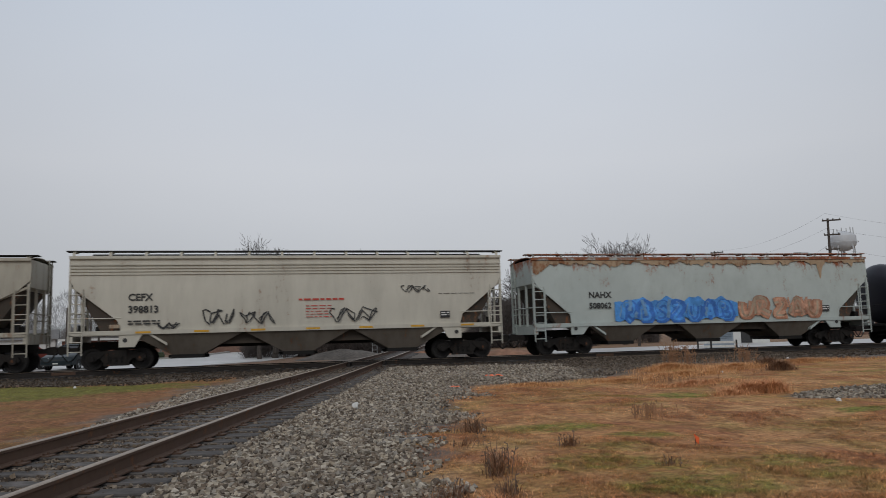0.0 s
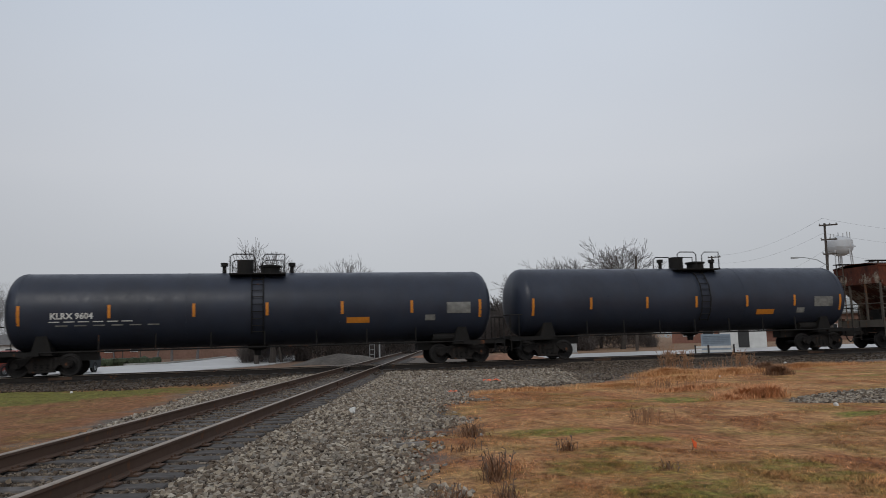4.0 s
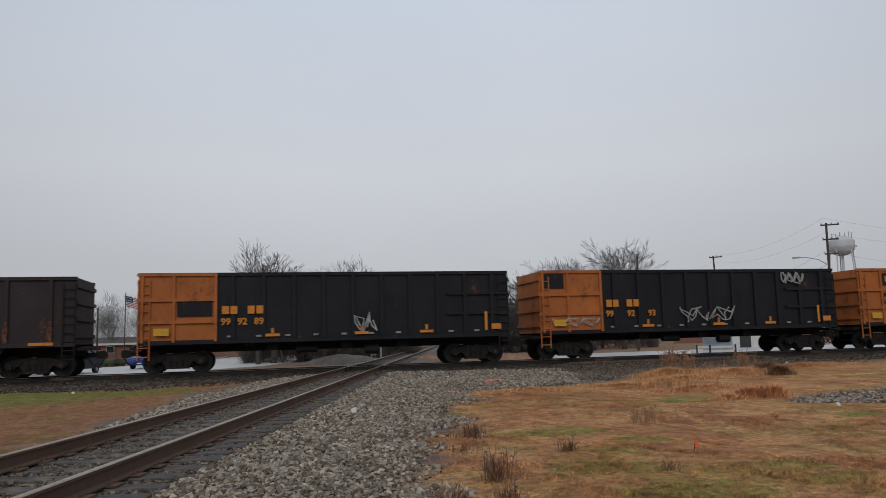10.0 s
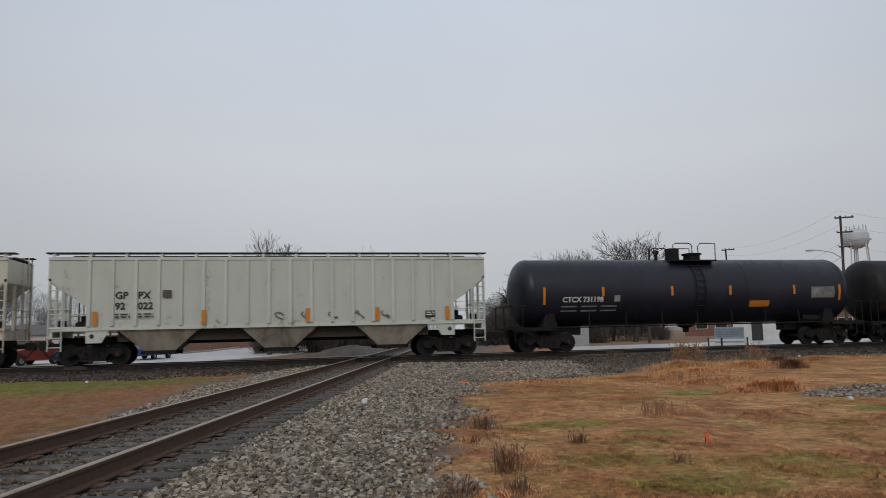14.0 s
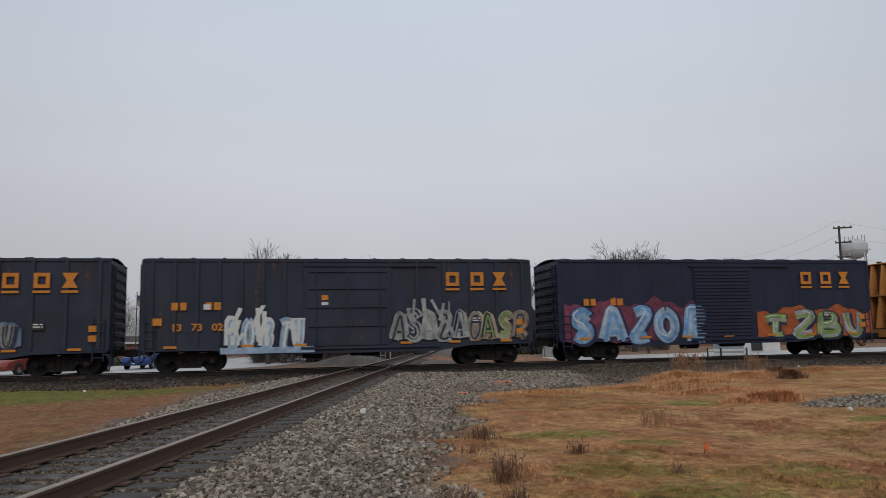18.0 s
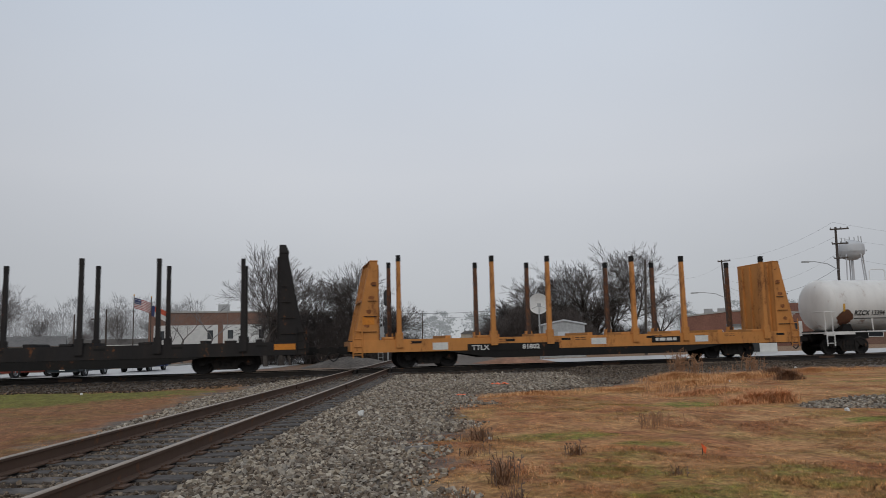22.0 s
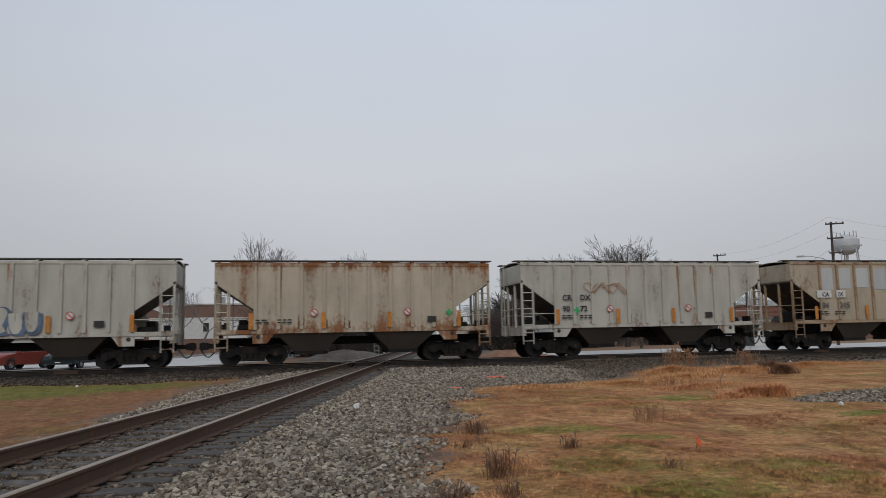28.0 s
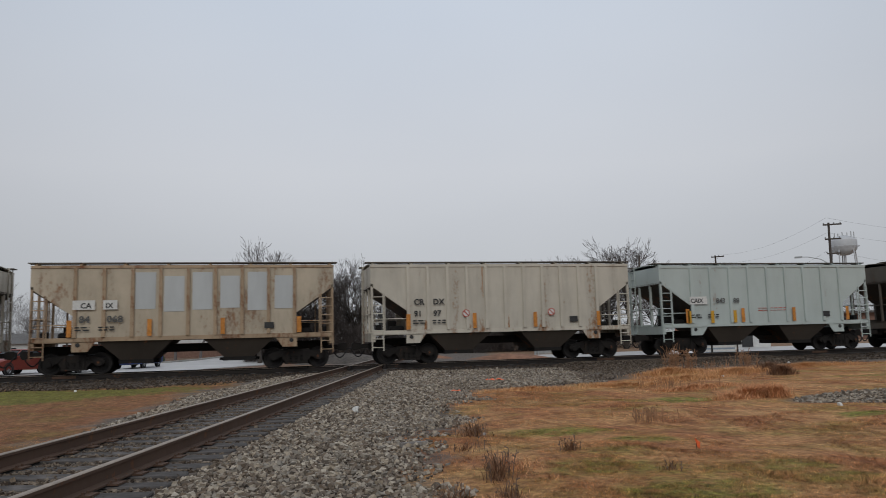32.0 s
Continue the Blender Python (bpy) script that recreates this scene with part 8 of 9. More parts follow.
def left_building():
    x, y = polar(-3.2, 97)
    b = thing("brick_building", pose(x, y, -0.45, 0, 0, 3.0), "low brick building with white upper panels", "building")
    w, dp, h = 9.6, 12.0, 5.9
    part("wall", box(B(), -w, w, 0, dp, 0, h), M_BRICKD, b)
    part("parapet", box(B(), -w - 0.1, w + 0.1, -0.12, dp + 0.1, h, h + 0.2), M_KERB, b)
    part("roof", box(B(), -w + 0.2, w - 0.2, 0.2, dp - 0.2, h + 0.02, h + 0.1), M_ROOF, b)
    for x0, x1 in ((-9.0, -1.55), (-0.95, 4.6)):
        p = part("wall_panel", box(B(), x0, x1, -0.06, 0.004, 1.8, 4.4), M_PANEL, b, "white panel between brick piers")
        window(p, x0 + 0.5, x0 + 1.3, -0.07, 2.6, 3.8)
        window(p, x1 - 1.3, x1 - 0.5, -0.07, 2.6, 3.8)
    part("roof_unit", box(B(), -1.6, -0.2, 3, 4.4, h + 0.2, h + 1.2), M_METAL, b)
    wing = thing("low_building", pose(*polar(-9.6, 120), -0.45, 0, 0, 6), "long low brick building with a pale roof", "building")
    part("wall", box(B(), -9, 9, 0, 9, 0, 2.3), M_BRICK, wing)
    part("roof", prism(B(), [(-9.4, 2.3), (9.4, 2.3), (8.6, 3.2), (-8.6, 3.2)], -0.4, 9.4), M_ROOF, wing)
    part("fascia", box(B(), -9.4, 9.4, -0.46, -0.41, 2.05, 2.35), M_PANEL, wing)
    for x0 in (-6.5, -3, 0.5, 4):
        window(wing, x0, x0 + 1.2, -0.03, 0.9, 1.9)
    house = thing("white_house", pose(*polar(-17.0, 125), -0.45, 0, 0, 12), "small pale house with a low gable roof", "house")
    part("wall", box(B(), -6, 6, 0, 7, 0, 2.4), M_PANEL, house)
    part("roof", hull(B(), [(-6.4, -0.4, 2.4), (6.4, -0.4, 2.4), (6.4, 7.4, 2.4), (-6.4, 7.4, 2.4)], [(-6.4, 3.4, 3.9), (6.4, 3.4, 3.9), (6.4, 3.6, 3.9), (-6.4, 3.6, 3.9)]), M_ROOF, house)
    for x0 in (-4, 0, 3):
        window(house, x0, x0 + 1, -0.03, 0.9, 1.9)


def right_building():
    x, y = polar(36.5, 112)
    b = thing("brick_store", pose(x, y, -0.45, 0, 0, -35), "long low red brick store with flat roof and canopy", "building")
    part("main_wall", prism(B(), [(-12.5, 0), (4, 0), (4, 4.3), (-3, 4.9), (-6, 4.9), (-12.5, 4.3)], 0, 16), M_BRICK, b)
    part("coping", prism(B(), [(-12.6, 4.28), (-6, 4.9), (-3, 4.9), (4.1, 4.28), (4.1, 4.5), (-3, 5.1), (-6, 5.1), (-12.6, 4.5)], -0.1, 0.3), M_KERB, b)
    part("wing_wall", box(B(), 4, 34, 1.0, 16, 0, 3.5), M_BRICKD, b)
    part("wing_roof", box(B(), 3.8, 34.2, 0.4, 16.2, 3.5, 3.75), M_ROOF, b)
    part("canopy", prism(B(), [(-0.3, 2.1), (2.7, 2.1), (2.7, 3.1), (2.2, 3.3), (0.4, 3.3)], -1.6, 0.0), M_SLATE, b, "dark canopy over the entrance")
    part("entrance_panel", box(box(B(), -2.6, -0.3, -0.1, -0.004, 0.9, 3.2), 2.7, 3.2, -0.3, -0.004, 0.9, 3.3), M_PANEL, b)
    for x0 in (-11, -8.4):
        window(b, x0, x0 + 1.6, -0.02, 1.0, 2.4)
    for x0 in (7, 11, 15, 20):
        window(b, x0, x0 + 1.8, 0.97, 1.0, 2.2)
    for x0 in (-9.5, -7.6):
        part("roof_unit", box(B(), x0, x0 + 1.2, 5, 6.2, 4.3, 5.6), M_METAL, b)
    part("roof_unit", box(B(), 2.0, 3.6, 6, 7.6, 4.3, 6.0), M_BRICK, b)


left_building()
right_building()


def bungalow():
    x, y = polar(21.7, 64)
    b = thing("signal_bungalow", pose(x, y, -0.42, 0, 0, -14), "pale grey metal signal equipment hut", "hut")
    part("wall", prism(B(), [(-1.75, 0.1), (1.75, 0.1), (1.75, 2.75), (0, 3.1), (-1.75, 2.75)], 0, 2.2), M_METAL, b)
    part("roof", prism(B(), [(-1.9, 2.74), (0, 3.11), (1.9, 2.74), (1.9, 2.86), (0, 3.23), (-1.9, 2.86)], -0.15, 2.35), M_TOWER, b)
    part("door", box(B(), -0.5, 0.45, -0.04, -0.004, 0.15, 2.2), M_TOWER, b)
    part("base", box(B(), -1.8, 1.8, -0.1, 2.3, -0.2, 0.12), M_KERB, b)
    x, y = polar(19.9, 60)
    d = thing("satellite_dish", pose(x, y, -0.42, 0, 0, -18), "white round dish antenna on a steel post", "antenna")
    part("post", rod(B(), (0, 0.1, -0.2), (0, 0.1, 4.3), 0.07, 10), M_METAL, d)
    prof = [(0.02 - 0.22 * (r / 0.82) ** 2, r) for r in (0.82, 0.7, 0.55, 0.38, 0.2)] + [(0.02, 0.0)]
    bowl = part("dish", lathe(B(), prof, 32, "y", (0, 0.0, 4.4)), M_DISH, d, smooth=True)
    part("feed_arm", tube(tube(B(), [(0, -0.15, 3.6), (0, -0.62, 4.25)], 0.025, 6), [(-0.6, -0.1, 4.0), (0, -0.62, 4.25), (0.6, -0.1, 4.0)], 0.018, 6), M_METAL, d)
    part("feed_horn", box(B(), -0.14, 0.14, -0.78, -0.56, 4.12, 4.4), M_METAL, d)
    part("brace", rod(B(), (0.25, 0.1, -0.2), (0.02, 0.1, 2.4), 0.04, 8), M_METAL, d)
    x, y = polar(8.35, 60)
    s = thing("railway_signal", pose(x, y, -0.42), "black railway signal head on a silver mast with ladder", "signal")
    part("mast", rod(B(), (0, 0, -0.2), (0, 0, 5.6), 0.07, 10), M_METAL, s)
    bm = B()
    prism(bm, [(-0.28, 4.75), (-0.16, 4.55), (0.16, 4.55), (0.28, 4.75), (0.28, 5.6), (0.16, 5.82), (-0.16, 5.82), (-0.28, 5.6)], -0.25, 0.15)
    part("signal_head", bm, M_BLACK, s)
    ladder(s, -0.75, 0.25, -0.1, 4.9, 0.38, 13, M_METAL)
    part("relay_case", box(B(), -0.6, -0.3, -0.1, 0.15, 1.8, 2.9), M_METAL, s)
    part("lower_head", box(B(), -0.2, 0.25, -0.2, 0.15, 2.2, 3.6), M_BLACK, s)
    x, y = polar(14.7, 150)
    k = thing("equipment_shed", pose(x, y, -0.42, 0, 0, -14), "small tan shed beside the distant track", "hut")
    part("wall", box(B(), -2.0, 2.0, 0, 3, 0, 3.2), plain("tan_siding", (0.42, 0.37, 0.30), 0.8, 0, 0.12, 2), k)
    part("roof", prism(B(), [(-2.2, 3.2), (2.2, 3.2), (1.2, 3.8), (-1.2, 3.8)], -0.2, 3.2), M_ROOF, k)
    x, y = 40.5, 58.0
    k = thing("white_kiosk", pose(x, y, -0.37, 0, 0, -35), "small white kiosk with a dark doorway", "kiosk")
    part("wall", box(B(), -1.9, 1.9, 0, 2.2, 0, 2.3), M_PANEL, k)
    part("roof", box(B(), -2.1, 2.1, -0.2, 2.4, 2.3, 2.5), M_ROOF, k)
    part("door", box(B(), -0.4, 0.5, -0.03, -0.003, 0.05, 2.0), M_BLACK, k)
    k = thing("barricade", pose(29.3, 45.2, -0.42, 0, 0, -30), "low white striped barricade on black feet", "barricade")
    for z in (0.15, 0.42):
        for x0, x1 in ((-1.15, -0.42), (-0.3, 1.2)):
            part("board", box(B(), x0, x1, -0.03, 0.03, z, z + 0.15), M_WHITE, k)
    part("frame", box(box(box(B(), -1.25, -1.15, -0.1, 0.1, 0, 0.65), -0.42, -0.3, -0.1, 0.1, 0, 0.65), 1.2, 1.3, -0.1, 0.1, 0, 0.65), M_BLACK, k)
    k = thing("louvred_cabinet", pose(30.2, 46.3, -0.42, 0, 0, -30), "pale blue-grey louvred metal cabinet", "cabinet")
    part("body", box(B(), -0.95, 0.95, 0, 0.9, 0, 1.35), plain("pale_blue_metal", (0.30, 0.36, 0.42), 0.5, 0.2, 0.12, 4), k)
    for i in range(5):
        part("louvre", prism(B(), [(-0.85, 0.75 + i * 0.12), (0.85, 0.75 + i * 0.12), (0.85, 0.81 + i * 0.12), (-0.85, 0.81 + i * 0.12)], -0.06, 0.0), MATS["pale_blue_metal"], k)


bungalow()


# ---- poles, wires, tower, flags ----
def utility_pole(az, d, height, lean=0.0, arms=3, lamp=0.0, lamp_z=0.7):
    x, y = polar(az, d)
    p = thing("utility_pole", Matrix.Translation((x, y, -0.45)) @ Matrix.Rotation(radians(-az), 4, "Z") @ Matrix.Rotation(radians(lean), 4, "Y"), "wooden utility pole with crossarms" if arms else "bare wooden utility pole", "utility pole", "poles beyond the line")
    part("pole", rod(B(), (0, 0, -0.3), (0, 0, height), 0.14, 10, 0.09), M_POLE, p)
    for k in range(arms):
        z = height - 0.25 - k * 1.25
        part("crossarm", box(B(), -0.45 + 0.1 * k, 1.0 - 0.1 * k, -0.2, -0.09, z, z + 0.12), M_POLE, p)
        for dx in (-0.38, 0.4, 0.9):
            part("insulator", lathe(B(), [(z + 0.12, 0.05), (z + 0.2, 0.06), (z + 0.26, 0.0)], 8, "z", (dx * (1 - 0.15 * k), -0.15, 0)), M_METAL, p)
    if lamp:
        z = height * lamp_z
        part("lamp_arm", tube(B(), [(0, -0.1, z - 0.5), (lamp * 0.35, -0.1, z + 0.05), (lamp * 0.8, -0.1, z + 0.3), (lamp, -0.1, z + 0.32)], 0.035, 6), M_METAL, p)
        part("lamp_head", box(B(), min(lamp, lamp * 1.28), max(lamp, lamp * 1.28), -0.22, 0.02, z + 0.24, z + 0.38), M_METAL, p)
    return Vector((x, y, height - 0.6))


P1 = utility_pole(40.55, 72, 10.6, 0.9, 3, -2.2, 0.70)
P2 = utility_pole(33.4, 95, 10.6, -1.6, 1, -3.0, 0.62)
P3 = utility_pole(27.6, 70, 8.6, 2.5, 0)
P4 = utility_pole(37.0, 140, 8.6, 0, 1)
P5 = utility_pole(11.0, 150, 8.0, 0, 0)
P6 = utility_pole(-13.6, 110, 6.4, 0, 0)
P7 = utility_pole(-11.6, 105, 6.8, 0, 0)
P8 = utility_pole(38.95, 150, 9.6, 0, 0)


def wire(a, b2, sag, r=0.006):
    a, b2 = Vector(a), Vector(b2)
    pts = [a.lerp(b2, t) - Vector((0, 0, sag * 4 * t * (1 - t))) for t in [i / 14 for i in range(15)]]
    solid("power_wire", tube(B(), pts, r, 4), M_HOSE, "thin black overhead wire between poles", "wire", "overhead wires")


up = Vector((0, 0, 1))
for dz, sag in ((0.6, 0.8), (-0.7, 0.8), (-2.2, 1.4)):
    wire(P1 + up * dz, P2 + up * min(dz, 0.2), sag)
    wire(P1 + up * dz, P1 + Vector((26, 6, dz - 0.4)), sag * 0.6)
wire(P1 + up * -3.4, P2 + up * -3.0, 1.6, 0.012)
wire(P2 + up * -0.2, P3 + up * -1.0, 1.2)
wire(P1 + up * -4.2, P8 + up * -2, 1.5)
wire(P2 + up * -3.2, P4 + up * -2.4, 1.4)
wire(Vector((*polar(8.5, 150), 7.3)), Vector((*polar(18.5, 150), 7.6)), 0.5, 0.04)
wire(Vector((*polar(8.5, 150), 6.4)), Vector((*polar(18.5, 150), 6.7)), 0.5, 0.03)


def water_tower():
    x, y = polar(41.5, 240)
    t = thing("water_tower", pose(x, y, -0.45, 0, 0, -41), "pale water tower on slim legs with aerials on top", "water tower")
    prof = [(22.0, 0.0), (22.1, 1.2), (22.7, 2.5), (23.6, 3.25), (24.4, 3.4), (26.2, 3.4), (26.4, 3.3), (27.2, 2.2), (27.7, 0.8), (27.8, 0.0)]
    part("tank", lathe(B(), prof, 32, "z"), M_TOWER, t, smooth=True)
    part("riser", rod(B(), (0, 0, 0), (0, 0, 22.2), 0.38, 12), M_TOWER, t)
    for i in range(5):
        a = 0.5 + i * 2 * math.pi / 5
        part("leg", rod(B(), (4.9 * math.cos(a), 4.9 * math.sin(a), 0), (3.1 * math.cos(a), 3.1 * math.sin(a), 23.8), 0.17, 8), M_TOWER, t)
    for z, r in ((8.0, 4.3), (15.5, 3.75)):
        ring = [(r * math.cos(0.5 + i * 2 * math.pi / 5), r * math.sin(0.5 + i * 2 * math.pi / 5), z) for i in range(6)]
        part("strut_ring", tube(B(), ring, 0.09, 5), M_TOWER, t)
    part("catwalk", tube(B(), [(3.9 * math.cos(i * 0.2618), 3.9 * math.sin(i * 0.2618), 24.5) for i in range(25)], 0.08, 5), M_TOWER, t)
    for i, (dx, hh) in enumerate(((-2.2, 1.6), (-1.3, 1.3), (-0.2, 1.9), (1.0, 1.5), (2.0, 2.0), (2.7, 1.7))):
        part("aerial", box(B(), dx - 0.12, dx + 0.12, -0.2, 0.2, 26.4, 27.6 + hh * 0.6), M_METAL, t)


water_tower()


def flagpole(name, az, d, height, label):
    x, y = polar(az, d)
    p = thing(name, pose(x, y, -0.45, 0, 0, -az), label, "flagpole")
    part("pole", rod(B(), (0, 0, -0.2), (0, 0, height), 0.06, 8, 0.04), M_POLE, p)
    part("finial", lathe(B(), [(height - 0.02, 0.0), (height + 0.04, 0.07), (height + 0.12, 0.07), (height + 0.17, 0.0)], 10, "z"), M_YELLOW, p)
    return Vector((x, y, -0.45))


FLAGS = []


def flag(name, base, az, z, bands, label, w=1.75, h=1.05, canton=None, drop=0.55):
    """A waving flag in stiff strips that hangs down towards its free end."""
    f = thing(name, Matrix.Translation(base + Vector((0, 0, z))) @ Matrix.Rotation(radians(-az), 4, "Z"), label, "flag")
    n = 10
    edge = lambda u: (0.06 + w * 0.92 * u, 0.16 * math.sin(u * 7.0), -drop * u ** 1.3)

    def strip(nm, u0, u1, v0, v1, mat, lift=0.0):
        bm, prev = B(), None
        for i in range(n + 1):
            u = u0 + (u1 - u0) * i / n
            x, y, dz = edge(u)
            cur = [bm.verts.new((x, y + lift, dz - h * v)) for v in (v0, v1)] + [bm.verts.new((x, y + lift + 0.012, dz - h * v)) for v in (v1, v0)]
            if prev:
                for a in range(4):
                    bm.faces.new((prev[a], cur[a], cur[(a + 1) % 4], prev[(a + 1) % 4]))
            prev = cur
        part(nm, bm, mat, f)
    for (v0, v1, u0, u1, mat) in bands:
        strip("flag_panel", u0, u1, v0, v1, mat)
    if canton:
        strip("canton", 0, 0.4, 0, 0.54, canton, -0.02)
        strip("star_row", 0.04, 0.36, 0.12, 0.16, M_WHITE, -0.034)
        strip("star_row", 0.04, 0.36, 0.36, 0.40, M_WHITE, -0.034)
    FLAGS.append((f, base + Vector((0, 0, z)), az))
    return f


base1 = flagpole("flagpole", -9.85, 82, 7.0, "dark flagpole in front of the brick building")
base2 = flagpole("flagpole", -8.7, 82, 6.8, "dark flagpole beside another")
F_RED, F_BLUE = plain("flag_red", (0.36, 0.05, 0.05), 0.8, 0, 0.15, 3, 0), plain("flag_blue", (0.04, 0.055, 0.14), 0.8, 0, 0.15, 3, 0)
flag("national_flag", base1, -9.85, 6.8, [(i / 13, (i + 1) / 13, 0, 1, F_RED if i % 2 == 0 else M_WHITE) for i in range(13)], "red and white striped flag with a blue corner", canton=F_BLUE)
F_ORANGE = plain("flag_orange_red", (0.55, 0.11, 0.06), 0.8, 0, 0.15, 3, 0)
flag("state_flag", base2, -8.7, 6.0, [(0, 1, 0, 0.2, F_BLUE), (0, 0.5, 0.2, 1, F_ORANGE), (0.5, 1, 0.2, 1, M_WHITE)], "blue, orange and white flag", w=1.6)

lampx, lampy = polar(-12.1, 92)
lamp_post = thing("lamp_post", pose(lampx, lampy, -0.45), "dark parking-lot lamp post with a flat head", "lamp post")
part("post", rod(B(), (0, 0, -0.1), (0, 0, 5.0), 0.07, 8), M_POLE, lamp_post)
part("lamp_head", box(B(), -0.75, 0.25, -0.2, 0.2, 5.0, 5.14), M_POLE, lamp_post)
hedge = B()
for i in range(9):
    lathe(hedge, [(0.0, 0.5), (0.35, 0.62), (0.62, 0.45), (0.75, 0.0)], 9, "z", (i * 0.85, 0.12 * (i % 2), -0.05))
for v in hedge.verts:
    v.co += noise.noise_vector(v.co * 2.3) * 0.16
solid("hedge", hedge, plain("hedge_leaves", (0.05, 0.065, 0.035), 0.95, 0, 0.45, 9, 1.0), "low clipped dark green hedge beside the road", "hedge", m=pose(-16.2, 68.5, -0.42, 0, 0, 8))


# ---- cars on the road ----
M_TYRE = plain("tyre_rubber", (0.018, 0.018, 0.018), 0.85, 0, 0.2, 8)
M_ALLOY = plain("alloy_wheel", (0.48, 0.49, 0.50), 0.35, 0.7, 0.1, 8)
M_LAMP = plain("headlamp_lens", (0.62, 0.63, 0.65), 0.12, 0.1, 0.1, 8, 0, 0.8)
M_TAIL = plain("tail_lamp_lens", (0.25, 0.012, 0.012), 0.2, 0, 0.1, 8, 0, 0.8)


CAR_GLASS = plain("tinted_car_glass", (0.012, 0.014, 0.016), 0.25, 0, 0.1, 3, 0, 0.25)


def sedan(label, x, y, heading, colour, name="car"):
    """A four-door saloon that faces its own +x."""
    m, n, l, b = base_material("car_paint_" + str(len(MATS)), 0.4, 0.0, 0.25)
    b.inputs["Base Color"].default_value = (*colour, 1)
    b.inputs["Coat Weight"].default_value = 0.1
    MATS["car_paint_" + str(len(MATS))] = m
    c = thing("car", pose(x, y, -0.36, 0, 0, heading), label, "car", "cars waiting at the crossing")
    side = [(-2.35, 0.42), (-2.4, 0.62), (-2.36, 0.92), (-2.1, 1.0), (-1.3, 1.02), (0.75, 0.98), (1.75, 0.86), (2.25, 0.72), (2.42, 0.52), (2.38, 0.30), (-2.2, 0.28)]
    bm, prev = B(), None
    for yy, k, dz in ((-0.90, 0.97, 0.0), (-0.84, 1.0, 0.02), (-0.45, 1.01, 0.035), (0.45, 1.01, 0.035), (0.84, 1.0, 0.02), (0.90, 0.97, 0.0)):
        cur = [bm.verts.new((px * k, yy, pz + (dz if pz > 0.6 else 0))) for px, pz in side]
        if prev:
            for i in range(len(side)):
                j = (i + 1) % len(side)
                bm.faces.new((prev[i], cur[i], cur[j], prev[j]))
        else:
            bm.faces.new(cur)
        prev = cur
    bm.faces.new(prev[::-1])
    part("body", bm, m, c, smooth=True)
    low = [(-1.95, -0.78, 0.98), (1.0, -0.78, 0.96), (1.0, 0.78, 0.96), (-1.95, 0.78, 0.98)]
    high = [(-1.15, -0.58, 1.42), (0.05, -0.58, 1.44), (0.05, 0.58, 1.44), (-1.15, 0.58, 1.42)]
    part("glasshouse", hull(B(), low, high), CAR_GLASS, c)
    part("roof", hull(B(), [(-1.25, -0.62, 1.40), (0.15, -0.62, 1.42), (0.15, 0.62, 1.42), (-1.25, 0.62, 1.40)], [(-1.1, -0.5, 1.47), (0.0, -0.5, 1.48), (0.0, 0.5, 1.48), (-1.1, 0.5, 1.47)]), m, c)
    for s in (-1, 1):
        bm = B()
        rod(bm, (0.98, s * 0.79, 0.97), (0.08, s * 0.60, 1.43), 0.035, 6)
        rod(bm, (-1.92, s * 0.79, 0.99), (-1.18, s * 0.60, 1.41), 0.05, 6)
        rod(bm, (-0.45, s * 0.795, 0.97), (-0.5, s * 0.60, 1.43), 0.04, 6)
        part("pillar", bm, m, c)
        part("mirror", box(B(), 0.72, 0.86, s * 0.98 - 0.09, s * 0.98 + 0.05, 0.98, 1.1), m, c)
        part("headlamp", hull(B(), [(1.95, s * 0.5, 0.64), (2.34, s * 0.42, 0.58), (2.34, s * 0.42, 0.70), (1.95, s * 0.5, 0.80)], [(1.82, s * 0.89, 0.66), (2.16, s * 0.84, 0.60), (2.16, s * 0.84, 0.72), (1.82, s * 0.89, 0.80)]), M_LAMP, c)
        part("tail_lamp", box(B(), -2.38, -2.2, s * 0.7 - 0.19, s * 0.7 + 0.19, 0.72, 0.9), M_TAIL, c)
        for wx in (-1.38, 1.42):
            bm = lathe(B(), [(-0.1, 0.2), (-0.1, 0.3), (-0.06, 0.325), (0.06, 0.325), (0.1, 0.3), (0.1, 0.2)], 22, "y", (wx, s * 0.815, 0.32))
            # black disc paints the shade of a wheel well not cut in the body
            part("wheel_arch", lathe(B(), [(s * 0.06, 0.0), (s * 0.06, 0.395), (s * 0.088, 0.395), (s * 0.088, 0.33)], 20, "y", (wx, s * 0.82, 0.34)), M_BLACK, c)
            w = part("wheel", bm, M_TYRE, c)
            rim = lathe(B(), [(s * 0.085, 0.0), (s * 0.085, 0.06), (s * 0.06, 0.1), (s * 0.06, 0.19), (s * 0.09, 0.22), (0.0, 0.22)], 16, "y", (wx, s * 0.82, 0.32))
            part("rim", rim, M_ALLOY, w)
    part("grille", box(B(), 2.34, 2.41, -0.4, 0.4, 0.42, 0.62), M_BLACK, c)
    part("number_plate", box(B(), 2.40, 2.425, -0.16, 0.16, 0.36, 0.46), M_WHITE, c)
    part("bumper_trim", box(B(), 2.2, 2.40, -0.8, 0.8, 0.26, 0.34), M_BLACK, c)
    return c


sedan("dark red older saloon car on the wet road", -14.9, 49.6, 247, (0.24, 0.05, 0.035))
sedan("dark blue-green saloon car on the wet road", -11.5, 49.4, 260, (0.010, 0.018, 0.022))
BLUE_CAR = sedan("bright blue saloon car on the wet road", -8.85, 55.6, 259, (0.020, 0.048, 0.19))


